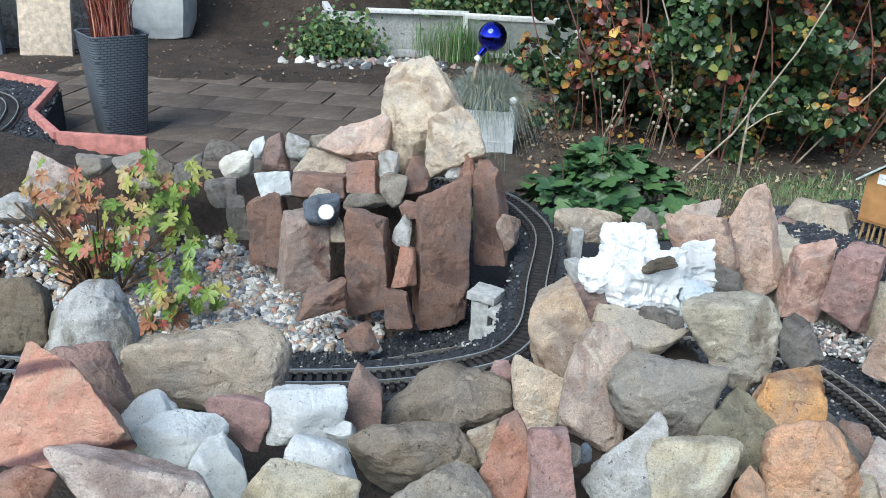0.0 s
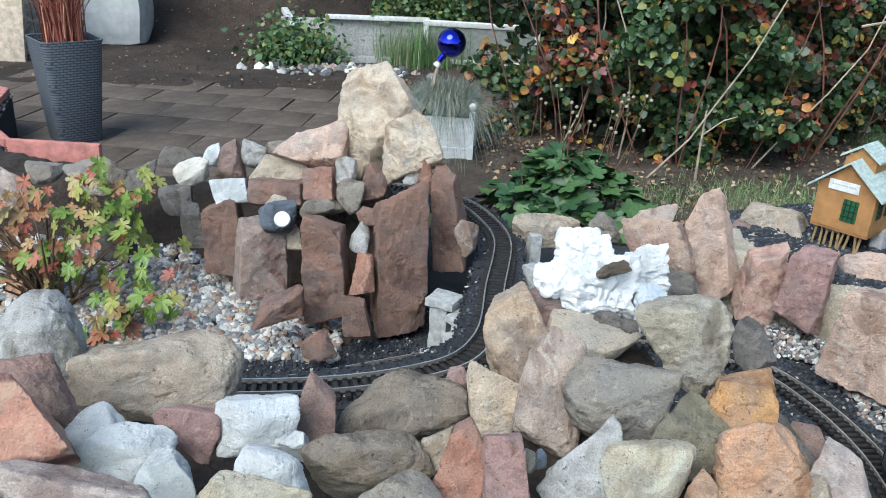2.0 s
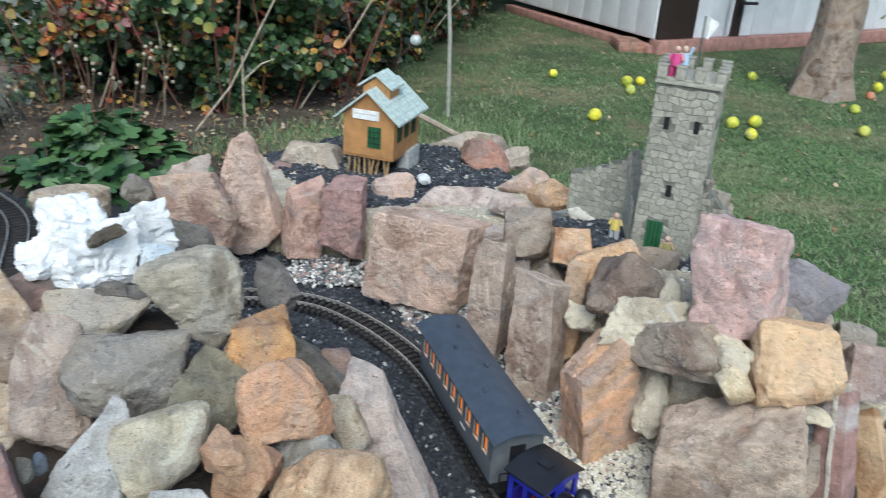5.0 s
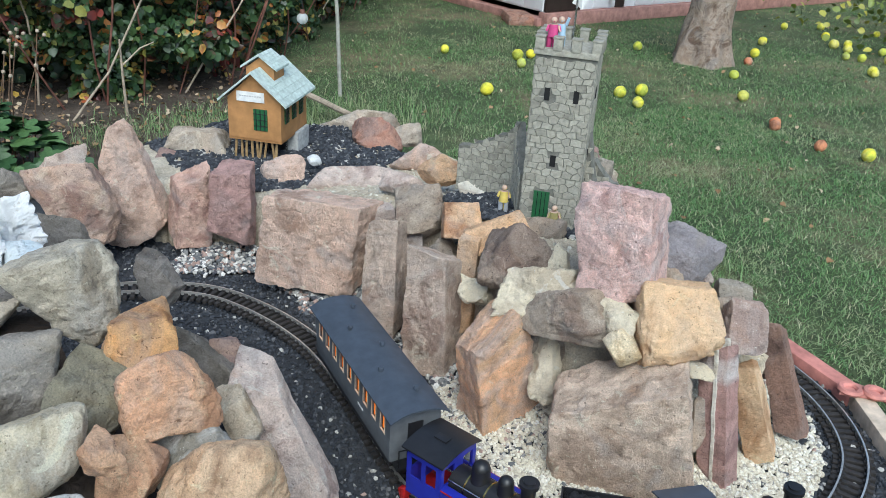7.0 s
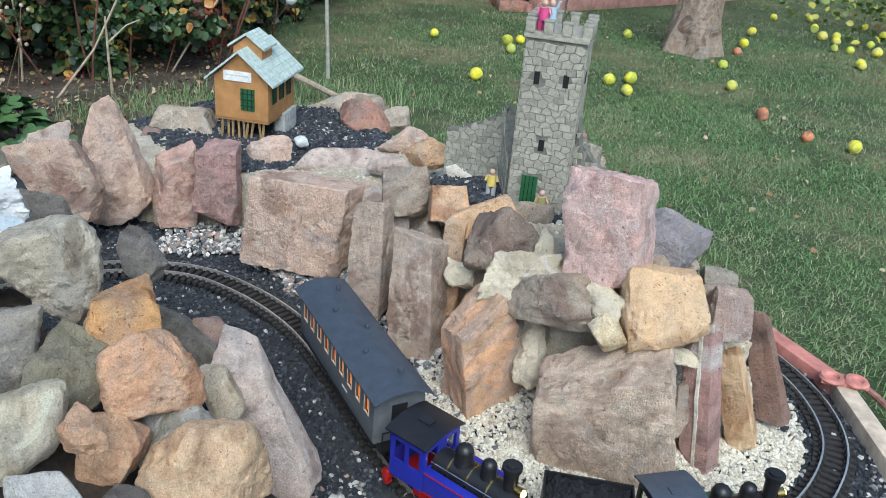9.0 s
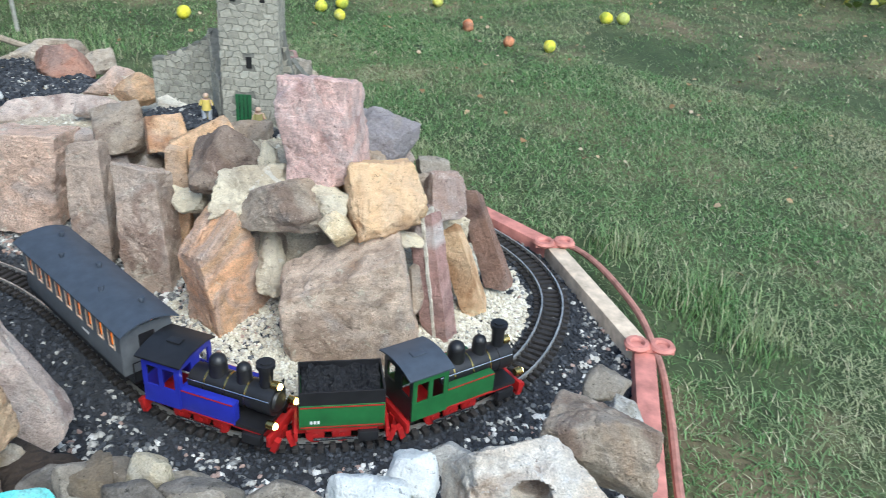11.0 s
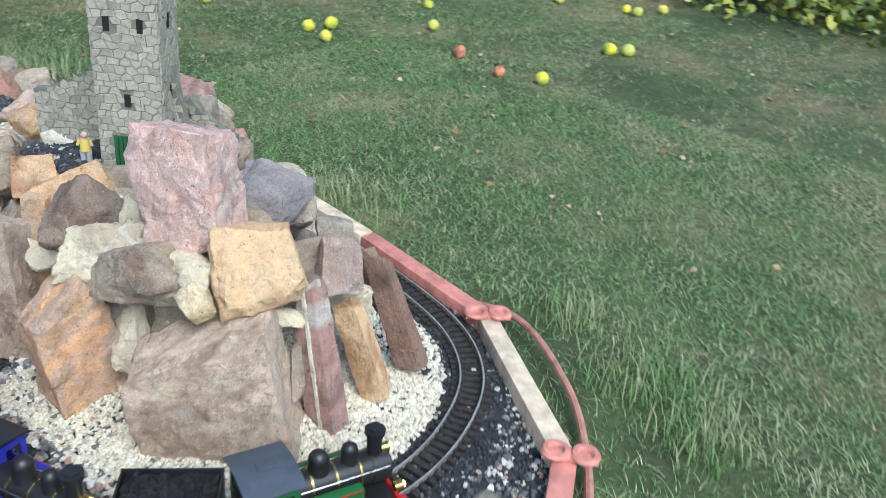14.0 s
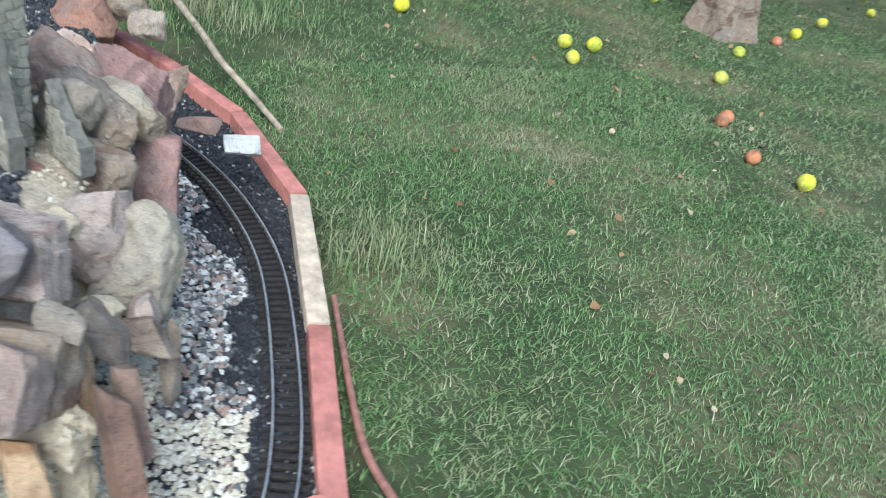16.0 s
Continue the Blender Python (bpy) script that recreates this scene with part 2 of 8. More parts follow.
STONES = {
    "brown": ((0.20, 0.155, 0.105), (0.25, 0.20, 0.14), (0.15, 0.12, 0.085), "brown lichen-flecked"),
    "palegrey": ((0.42, 0.41, 0.39), (0.52, 0.51, 0.49), (0.30, 0.28, 0.24), "pale grey"),
    "palegrey2": ((0.42, 0.38, 0.31), (0.48, 0.44, 0.37), (0.34, 0.295, 0.235), "pale warm grey"),
    "sunset": ((0.52, 0.32, 0.24), (0.54, 0.27, 0.20), (0.58, 0.43, 0.32), "orange and red banded"),
    "redgrey": ((0.24, 0.165, 0.14), (0.20, 0.15, 0.135), (0.29, 0.21, 0.17), "red-grey"),
    "redgreyw": ((0.24, 0.18, 0.155), (0.28, 0.23, 0.20), (0.20, 0.13, 0.11), "weathered red-grey"),
    "buff": ((0.38, 0.31, 0.24), (0.44, 0.37, 0.29), (0.28, 0.22, 0.16), "buff"),
    "marble": ((0.70, 0.71, 0.70), (0.74, 0.75, 0.74), (0.62, 0.64, 0.63), "white marble"),
    "marbletan": ((0.66, 0.62, 0.54), (0.72, 0.69, 0.62), (0.5, 0.44, 0.36), "cream-white"),
    "purple": ((0.27, 0.18, 0.165), (0.32, 0.22, 0.20), (0.22, 0.15, 0.14), "purple-red sandstone"),
    "purplestripe": ((0.28, 0.18, 0.165), (0.32, 0.22, 0.20), (0.23, 0.15, 0.14), "purple sandstone"),
    "greybrown": ((0.28, 0.235, 0.185), (0.34, 0.29, 0.235), (0.19, 0.16, 0.13), "grey-brown"),
    "grey": ((0.33, 0.295, 0.25), (0.40, 0.36, 0.31), (0.23, 0.20, 0.165), "grey"),
    "greydark": ((0.17, 0.155, 0.135), (0.24, 0.22, 0.20), (0.13, 0.115, 0.10), "dark grey"),
    "greyp": ((0.34, 0.315, 0.32), (0.28, 0.26, 0.27), (0.40, 0.36, 0.34), "mauve-grey"),
    "slate": ((0.14, 0.16, 0.19), (0.19, 0.21, 0.24), (0.1, 0.12, 0.14), "blue-grey"),
    "tan": ((0.45, 0.36, 0.25), (0.50, 0.42, 0.31), (0.36, 0.26, 0.16), "tan"),
    "tanspeck": ((0.42, 0.35, 0.23), (0.48, 0.42, 0.30), (0.32, 0.25, 0.14), "tan speckled"),
    "tanbrown": ((0.42, 0.29, 0.18), (0.46, 0.34, 0.23), (0.30, 0.20, 0.13), "tan-brown"),
    "tanpink": ((0.44, 0.32, 0.24), (0.48, 0.37, 0.29), (0.36, 0.245, 0.185), "pinkish tan"),
    "tanlight": ((0.52, 0.40, 0.28), (0.58, 0.47, 0.34), (0.44, 0.31, 0.20), "light tan"),
    "tanorange": ((0.50, 0.31, 0.17), (0.54, 0.37, 0.22), (0.40, 0.23, 0.12), "orange-tan"),
    "tanwhite": ((0.52, 0.43, 0.34), (0.64, 0.58, 0.50), (0.40, 0.29, 0.21), "cream and tan hollow"),
    "ochretan": ((0.52, 0.37, 0.20), (0.56, 0.43, 0.27), (0.42, 0.27, 0.14), "ochre-tan"),
    "ochre": ((0.58, 0.39, 0.23), (0.62, 0.44, 0.28), (0.45, 0.26, 0.14), "ochre sandstone"),
    "ochrepale": ((0.56, 0.45, 0.29), (0.62, 0.52, 0.36), (0.46, 0.34, 0.2), "pale ochre"),
    "orange": ((0.48, 0.25, 0.10), (0.52, 0.30, 0.14), (0.33, 0.16, 0.07), "rust-orange"),
    "orangepink": ((0.50, 0.29, 0.18), (0.54, 0.35, 0.23), (0.40, 0.22, 0.13), "orange-pink"),
    "orangetan": ((0.52, 0.32, 0.18), (0.56, 0.38, 0.24), (0.42, 0.23, 0.13), "orange sandstone"),
    "olive": ((0.27, 0.235, 0.155), (0.32, 0.29, 0.20), (0.20, 0.17, 0.11), "olive-grey"),
    "redslab": ((0.225, 0.145, 0.115), (0.27, 0.18, 0.145), (0.18, 0.12, 0.10), "dark red sandstone"),
    "redsand": ((0.34, 0.19, 0.145), (0.38, 0.24, 0.19), (0.28, 0.15, 0.11), "red sandstone"),
    "redtan": ((0.36, 0.255, 0.20), (0.40, 0.30, 0.24), (0.29, 0.19, 0.155), "reddish tan"),
    "pinktan": ((0.43, 0.32, 0.26), (0.48, 0.37, 0.31), (0.36, 0.26, 0.21), "pink-tan sandstone"),
    "pinkred": ((0.38, 0.26, 0.22), (0.43, 0.31, 0.26), (0.32, 0.21, 0.18), "pink-red sandstone"),
    "pinkgrey": ((0.36, 0.30, 0.265), (0.41, 0.35, 0.315), (0.29, 0.225, 0.20), "pinkish grey"),
    "pinkpurple": ((0.46, 0.32, 0.29), (0.52, 0.39, 0.36), (0.38, 0.26, 0.24), "pink-purple sandstone"),
    "greytan": ((0.37, 0.30, 0.24), (0.43, 0.37, 0.31), (0.29, 0.22, 0.18), "grey-tan"),
    "greytan2": ((0.30, 0.235, 0.19), (0.34, 0.28, 0.235), (0.24, 0.18, 0.15), "brown-grey pitted"),
    "greyorange": ((0.52, 0.33, 0.22), (0.42, 0.31, 0.25), (0.56, 0.38, 0.26), "orange and grey sandstone"),
    "buffpink": ((0.45, 0.345, 0.27), (0.50, 0.395, 0.31), (0.39, 0.29, 0.22), "buff sandstone"),
    "mortar": ((0.45, 0.40, 0.31), (0.50, 0.45, 0.36), (0.40, 0.345, 0.27), "cream"),
    "turquoise": ((0.14, 0.52, 0.50), (0.20, 0.60, 0.58), (0.10, 0.40, 0.40), "turquoise painted"),
}
STONE_MAT = {}
for key, (a, c, d, words) in STONES.items():
    bands = None
    if key == "sunset":
        bands = (2.4, 4.0, (0.20, 0.10, 0.10), 0.012)
    if key == "purplestripe":
        bands = (1.1, 0.6, (0.62, 0.55, 0.52), 0.012)
    few = key in ("marble", "ochre", "orangetan", "pinkpurple", "sunset", "redslab", "purple", "purplestripe")
    warm = key.startswith(("ochre", "orange", "tan", "sunset", "buff"))
    sat = 0.86 if key.startswith("tan") else 1.05 if warm else 1.0 if key in ("brown", "olive") else 1.25
    gain = 0.90 if key.startswith("grey") and key != "greyorange" or key in ("brown", "olive", "slate") else 1.10 if key in ("redslab", "redsand") else 1.05 if key.startswith(("marble", "pale")) else 1.24 if warm else 1.40
    a, c, d = (tuple(max(0.01, min(0.86, (sum(q) / 3 + (x - sum(q) / 3) * sat) * gain)) for x in q) for q in (a, c, d))
    STONE_MAT[key] = stone_material("stone " + key, a, c, d, 0.12 if few else 0.3,
                                    spot=tuple(min(0.75, x * 1.5) for x in c), dark=tuple(x * 0.4 for x in d), bands=bands, contrast=0.5 if key in ("marble", "sunset", "ochre", "marbletan", "mortar") else 1.0)


# ---- ground, track bed, rockery cores ----
def ground_material(name, stops, scales=(3, 14, 90), rough=0.95, relief=0.5, dist=0.01):
    m, n, l, b = material(name, rough)
    v = coords(n, l, False)
    big, mid, fine = (tex(n, l, v, s, 6, 0.65, 0.4) for s in scales)
    c = ramp(n, l, big, stops)
    c = mix(n, l, 0.6, c, ramp(n, l, mid, [(0.35, (0.55, 0.55, 0.55)), (0.65, (1.2, 1.2, 1.2))]), "MULTIPLY")
    c = mix(n, l, 0.6, c, ramp(n, l, fine, [(0.35, (0.5, 0.5, 0.5)), (0.65, (1.3, 1.3, 1.3))]), "MULTIPLY")
    l.new(c, b.inputs["Base Color"])
    bump(n, l, b, fine, relief, dist)
    return m


TURF = ground_material("turf", [(0.3, (0.032, 0.058, 0.018)), (0.5, (0.065, 0.088, 0.034)), (0.66, (0.19, 0.145, 0.085))], (1.1, 6, 60))
SOIL = ground_material("soil", [(0.3, (0.030, 0.021, 0.015)), (0.5, (0.060, 0.041, 0.029)), (0.7, (0.10, 0.072, 0.052))], (2, 9, 50), relief=0.9, dist=0.03)
BALLAST = ground_material("ballast", [(0.3, (0.022, 0.024, 0.029)), (0.55, (0.042, 0.045, 0.052)), (0.8, (0.075, 0.077, 0.08))], (6, 60, 240), 0.85, 1.0, 0.006)
MORTAR = ground_material("mortar", [(0.3, (0.48, 0.40, 0.29)), (0.5, (0.58, 0.50, 0.38)), (0.7, (0.62, 0.57, 0.47))], (9, 50, 220), 0.95, 0.9, 0.006)
LITTER = ground_material("litter", [(0.3, (0.040, 0.029, 0.020)), (0.5, (0.090, 0.066, 0.047)), (0.7, (0.17, 0.13, 0.095))], (5, 40, 150), relief=1.0)

BED = 0.062
EDGE = [(1.18, 0.05), (1.248, 0.086), (1.67, 0.265), (1.963, 0.622), (2.070, 1.062), (2.166, 1.540), (2.120, 1.985), (1.98, 2.35), (1.78, 2.75)]
BOUND = [(-2.9, 0.62), (-1.2, 0.6), (-0.5, 0.62), (0.3, 0.62), (0.62, 0.42), (0.86, 0.0)] + EDGE + [(1.3, 3.0), (0.6, 2.78), (-0.5, 2.9), (-1.05, 3.2), (-2.9, 3.9)]


def lawn_height(x, y, e=0):
    bank = max(0.0, min(1.0, (y - 6.7) / 1.6)) * max(0.0, min(1.0, (0.4 - x) / 0.8))
    return 1.25 * bank ** 1.4 + 0.012 * noise.noise(Vector((x * 1.3, y * 1.3, 0))) + (0.05 * noise.noise(Vector((x * 2.5, y * 2.5, 4))) * bank)


bm = bmesh.new()
grid = {}
xs = [-400, -90, -30, -14] + [-8 + 0.2 * i for i in range(96)] + [15, 25, 60, 150, 400]
ys = [-400, -90, -25, -8] + [-2.4 + 0.2 * i for i in range(66)] + [13, 20, 45, 120, 400]
for i, x in enumerate(xs):
    for j, y in enumerate(ys):
        far = abs(x) > 12 or y > 11 or y < -3
        grid[i, j] = bm.verts.new((x, y, 0.0 if far else lawn_height(x, y)))
for i in range(len(xs) - 1):
    for j in range(len(ys) - 1):
        bm.faces.new([grid[i + a, j + b] for a, b in ((0, 0), (1, 0), (1, 1), (0, 1))])
solo("ground", bm, TURF, Matrix(), "short autumn lawn with dry straw-coloured patches", "lawn", kind="structure", angle=3)


def soil_height(x, y, e):
    return lawn_height(x, y) + min(0.02, e * 0.1) + 0.012 * noise.fractal(Vector((x * 4, y * 4, 1)), 1, 2, 3) * min(1, e * 4)


solo("soil_yard", terrain("soil_yard", [(-6.5, 5.0), (-1.2, 5.0), (0.45, 5.3), (0.6, 9.5), (-6.5, 9.5)], soil_height, SOIL, 0.08), SOIL, Matrix(),
     "bare brown earth yard rising to a dug bank", "soil", kind="structure")
solo("hedge_bed", terrain("hedge_bed", [(0.2, 3.0), (0.9, 2.75), (2.2, 3.55), (2.6, 4.6), (4.6, 6.6), (4.2, 7.8), (0.4, 7.8), (0.1, 4.4)], soil_height, LITTER, 0.06), LITTER, Matrix(),
     "leaf litter and wood chips under the hedge", "soil", kind="structure")


def bed_height(x, y, e):
    heap = 0.045 * math.exp(-((x - 1.5) ** 2 + (y - 1.0) ** 2) / 0.18)
    return BED + heap + 0.006 * noise.fractal(Vector((x * 14, y * 14, 2)), 1, 2, 2)


solo("track_bed", terrain("track_bed", BOUND, bed_height, BALLAST, 0.022, -0.05), BALLAST, Matrix(),
     "dark grey crushed stone bed of the garden railway", "gravel", kind="structure")

CASTLE = [(1.04, 2.12), (1.17, 2.02), (1.30, 1.78), (1.34, 1.45), (1.33, 1.22), (1.28, 1.00), (1.34, 0.88), (1.47, 0.84), (1.57, 0.88), (1.66, 0.95), (1.73, 1.10), (1.78, 1.30), (1.82, 1.65), (1.84, 2.0), (1.80, 2.45), (1.45, 2.75), (1.05, 2.62), (0.86, 2.40)]


def castle_height(x, y, e):
    top = 0.345 + 0.058 * max(0, min(1, (0.30 - math.hypot(x - 1.47, y - 1.25)) / 0.10)) - 0.11 * max(0, min(1, (y - 1.35) / 0.7))
    top -= 0.10 * max(0, min(1, (x - 1.66) / 0.2)) * max(0, min(1, (1.6 - y) / 0.3))
    return 0.05 + (top - 0.05) * min(1, (e / 0.055) ** 0.6) + 0.010 * noise.fractal(Vector((x * 18, y * 18, 7)), 1, 2, 3)


solo("rockery_core", terrain("rockery_core", CASTLE, castle_height, MORTAR, 0.015, 0.02), MORTAR, Matrix(),
     "cream mortar and rubble filling between the rockery stones", "mortar", kind="structure")
MOUND = [(-1.4, 0.62), (-0.5, 0.62), (0.2, 0.62), (0.55, 0.60), (0.80, 0.10), (1.02, 0.02), (1.22, 0.10), (1.10, 0.32), (0.92, 0.55), (0.80, 0.85), (0.76, 1.15), (0.66, 1.45), (0.30, 1.50), (0.06, 1.36), (-0.6, 1.36), (-1.4, 1.5)]


def mound_height(x, y, e):
    top = 0.30 + 0.14 * math.exp(-((x - 0.38) ** 2 / 0.06 + (y - 1.28) ** 2 / 0.05))
    if x > 0.5:
        top = 0.24
    if y < 0.75 and x > 0.4:
        top = 0.10
    return 0.0 + top * min(1, (e / 0.12) ** 0.7) + 0.01 * noise.fractal(Vector((x * 16, y * 16, 9)), 1, 2, 3)


solo("mound_core", terrain("mound_core", MOUND, mound_height, SOIL, 0.02, -0.05), SOIL, Matrix(),
     "dark earth behind the dry stone wall", "soil", kind="structure")
BACK = [(-1.9, 2.3), (-1.2, 2.5), (-0.62, 2.42), (-0.36, 2.18), (0.0, 2.13), (0.14, 2.2), (0.13, 2.5), (-0.3, 2.75), (-1.1, 3.0), (-1.9, 3.4)]


def back_height(x, y, e):
    top = 0.25 + 0.13 * max(0, min(1, (x + 0.6) / 0.4))
    return 0.05 + (top - 0.05) * min(1, e / 0.15) + 0.012 * noise.fractal(Vector((x * 12, y * 12, 3)), 1, 2, 3)


solo("terrace_core", terrain("terrace_core", BACK, back_height, SOIL, 0.025, 0.0), SOIL, Matrix(),
     "dark earth terrace behind the red stone wall", "soil", kind="structure")


# ---- edging of the layout ----
PINK = plain("weathered pink paint", (0.55, 0.22, 0.18), 0.75, vary=0.2, scale=25, bumps=0.3)
CREAM = plain("bleached board", (0.62, 0.50, 0.38), 0.8, vary=0.2, scale=30, bumps=0.4)


def edging(a, b, mat, z=0.105, thick=0.045, words="pink painted"):
    a, b = Vector((*a, 0)), Vector((*b, 0))
    d = b - a
    bm = bmesh.new()
    box(bm, d.length - 0.004, thick, 0.15, bevel=0.006)
    for v in bm.verts:
        v.co += Vector((0, 0.002, 0.002)) * noise.noise(v.co * 9 + a * 5)
    return solo("edging_board", bm, mat, Matrix.Translation((a + b) / 2 + Vector((0, 0, z - 0.075))) @ pose(0, 0, 0, 0, 0, math.degrees(math.atan2(d.y, d.x))),
                words + " edging board holding the ballast beside the lawn", "edging board", "edging boards of the track bed")


for i, (a, b) in enumerate(zip(EDGE, EDGE[1:])):
    cream = i in (2, 4)
    edging(a, b, CREAM if cream else PINK, words="bleached cream wooden" if cream else "faded pink painted wooden")


def clip_ring(x, y, z, turn):
    """The double-ring plastic connector over a board joint."""
    bm = bmesh.new()
    for s in (-1, 1):
        c = Vector((0, s * 0.026, 0))
        prev = None
        rings = []
        for k in range(14):
            u = k * math.tau / 14
            r = []
            for h in range(6):
                w = h * math.tau / 6
                q = 0.020 + 0.008 * math.cos(w)
                r.append(bm.verts.new(c + Vector((q * math.cos(u), q * math.sin(u), 0.007 * math.sin(w)))))
            rings.append(r)
        for k in range(14):
            for h in range(6):
                bm.faces.new((rings[k][h], rings[(k + 1) % 14][h], rings[(k + 1) % 14][(h + 1) % 6], rings[k][(h + 1) % 6]))
    box(bm, 0.03, 0.10, 0.008, pose(0, 0, -0.005))
    return solo("board_connector", bm, PINK, pose(x, y, z, 0, 0, turn), "pink double-ring connector clipped over an edging joint", "connector", "edging connectors")


clip_ring(1.955, 0.615, 0.115, 40)
clip_ring(1.67, 0.255, 0.115, 28)

# ---- tracks ----
STEEL = plain("rail metal", (0.62, 0.60, 0.56), 0.3, 0.7, vary=0.15, scale=20)
TIE = plain("sleeper plastic", (0.03, 0.026, 0.024), 0.7, vary=0.3, scale=60)
LOWER = [(-2.6, 2.15), (-1.9, 1.90), (-1.2, 1.74), (-0.60, 1.68), (-0.26, 1.71), (0.07, 1.83), (0.45, 1.985), (0.75, 1.965), (0.945, 1.85), (1.03, 1.69), (1.065, 1.475), (1.04, 1.24), (0.995, 1.02), (0.985, 0.86), (1.04, 0.70), (1.15, 0.575), (1.30, 0.490), (1.46, 0.452), (1.62, 0.467), (1.766, 0.527), (1.875, 0.645), (1.945, 0.82), (2.005, 1.08), (2.035, 1.30), (2.025, 1.50), (1.985, 1.69), (1.90, 1.90), (1.78, 2.08)]
UPPER = [(-2.6, 1.75), (-1.6, 1.55), (-0.9, 1.44), (-0.24, 1.425), (0.09, 1.50), (0.22, 1.64), (0.275, 1.92), (0.325, 2.22), (0.29, 2.42), (0.22, 2.56), (0.08, 2.70), (-0.3, 2.84)]


def track(pts, z, name):
    path = spline(pts, 0.02)
    base = thing(name, pose(0, 0, 0), "narrow gauge garden railway track with brass rails on dark sleepers", "railway track")
    tan = np.gradient(path, axis=0)
    tan /= np.linalg.norm(tan, axis=1)[:, None]
    nor = np.stack([-tan[:, 1], tan[:, 0]], 1)
    for s in (-1, 1):
        prof = [(-0.0013, 0.008), (-0.0013, 0.0145), (-0.0018, 0.0185), (0.0018, 0.0185), (0.0013, 0.0145), (0.0013, 0.008)]
        verts, faces = [], []
        for p, n2 in zip(path, nor):
            for o, h in prof:
                q = p + n2 * (s * 0.0235 + o)
                verts.append((q[0], q[1], z + h))
        for i in range(len(path) - 1):
            for k in range(6):
                a = i * 6
                faces.append((a + k, a + (k + 1) % 6, a + 6 + (k + 1) % 6, a + 6 + k))
        part("rail", raw("rail", verts, faces, STEEL), STEEL, base, "worn brass rail")
    bm = bmesh.new()
    box(bm, 0.0105, 0.080, 0.010, bevel=0.0015)
    for s in (-1, 1):
        box(bm, 0.009, 0.012, 0.005, pose(0, s * 0.0235, 0.0065))
    tie = mesh_of("sleeper", bm, TIE)
    for i in range(0, len(path), 1):
        if i >= 298:
            break
        o = part("sleeper", tie, TIE, base)
        o.matrix_local = pose(path[i][0], path[i][1], z + 0.004, 0, 0, math.degrees(math.atan2(tan[i][1], tan[i][0])))
    return path


# ---- stones ----
def stone_mesh(style, size, taper, seed, hollow=False):
    """One stone: a body bounded by tilted flat faces with worn edges, tapered, then roughened and chipped."""
    rnd = random.Random(seed)
    bm = bmesh.new()
    bmesh.ops.create_cube(bm, size=2.0)
    bmesh.ops.subdivide_edges(bm, edges=bm.edges[:], cuts=30 if max(size) > 0.13 else 20 if max(size) > 0.06 else 11, use_grid_fill=True)
    tilt, extra, reach, wear = {"round": (0.30, 9, (0.92, 1.15), 13.0), "angular": (0.22, 8, (0.95, 1.25), 34.0), "slab": (0.075, 8, (1.20, 1.48), 60.0)}[style]
    planes = []
    for axis in ((1, 0, 0), (-1, 0, 0), (0, 1, 0), (0, -1, 0), (0, 0, 1), (0, 0, -1)):
        lean = tilt * (1.9 if axis[2] == 1 else 1.0)
        planes.append((Vector([a + rnd.gauss(0, lean) for a in axis]).normalized(), rnd.uniform(0.92, 1.0)))
    for _ in range(extra):
        planes.append((Vector((rnd.gauss(0, 1), rnd.gauss(0, 1), rnd.gauss(0, 1))).normalized(), rnd.uniform(*reach)))
    off = Vector((rnd.uniform(-50, 50), rnd.uniform(-50, 50), rnd.uniform(-50, 50)))
    half = Vector(size) / 2
    dim = min(half)
    shear = rnd.uniform(-0.12, 0.12)
    p = np.array([v.co[:] for v in bm.verts])
    p = p / np.linalg.norm(p, axis=1)[:, None] if style == "round" else p / np.abs(p).max(1)[:, None]
    nrm = np.array([n[:] for n, _ in planes])
    dist = np.array([o for _, o in planes])
    p = p / (np.maximum(p @ nrm.T / dist, 0) ** wear).sum(1)[:, None] ** (1 / wear)
    taper *= 1.0 if style == "slab" or taper < 0 else 0.72
    k = 1 - taper * (p[:, 2] * 0.5 + 0.5) if taper >= 0 else 1 + taper * (0.5 - p[:, 2] * 0.5)
    p = np.stack([p[:, 0] * k + shear * p[:, 2] * (0.5 if style == "slab" else 1), p[:, 1] * (1 + k) / 2, p[:, 2]], 1)
    q = ((p - p.min(0)) / (p.max(0) - p.min(0)) * 2 - 1) * np.array(half)
    out = p / np.linalg.norm(p, axis=1)[:, None]
    swell = dim * {"round": 0.13, "angular": 0.13, "slab": 0.13}[style]
    fine, pit, rib = min(dim * 0.075, 0.0034), min(dim * 0.16, 0.009), min(dim * 0.10, 0.0055)
    for v, w, o in zip(bm.verts, q, out):
        w = Vector(w)
        c = w * 9 + off
        d = swell * noise.fractal(c, 0.85, 2.1, 4) + fine * noise.fractal(c * 7, 0.6, 2.2, 3)
        d -= pit * max(0, noise.noise(c * 2.6) - 0.22) + rib * max(0, noise.ridged_multi_fractal(c * 1.3, 0.9, 2.0, 2, 1.0, 2.0) - 1.05)
        v.co = w + Vector(o) * d
        if hollow and w.y < 0:
            e = ((w.x - 0.12 * half.x) / (0.24 * half.x)) ** 2 + ((w.z + 0.12 * half.z) / (0.26 * half.z)) ** 2
            v.co.y += 0.07 * max(0, 1 - e) ** 0.4
    return bm


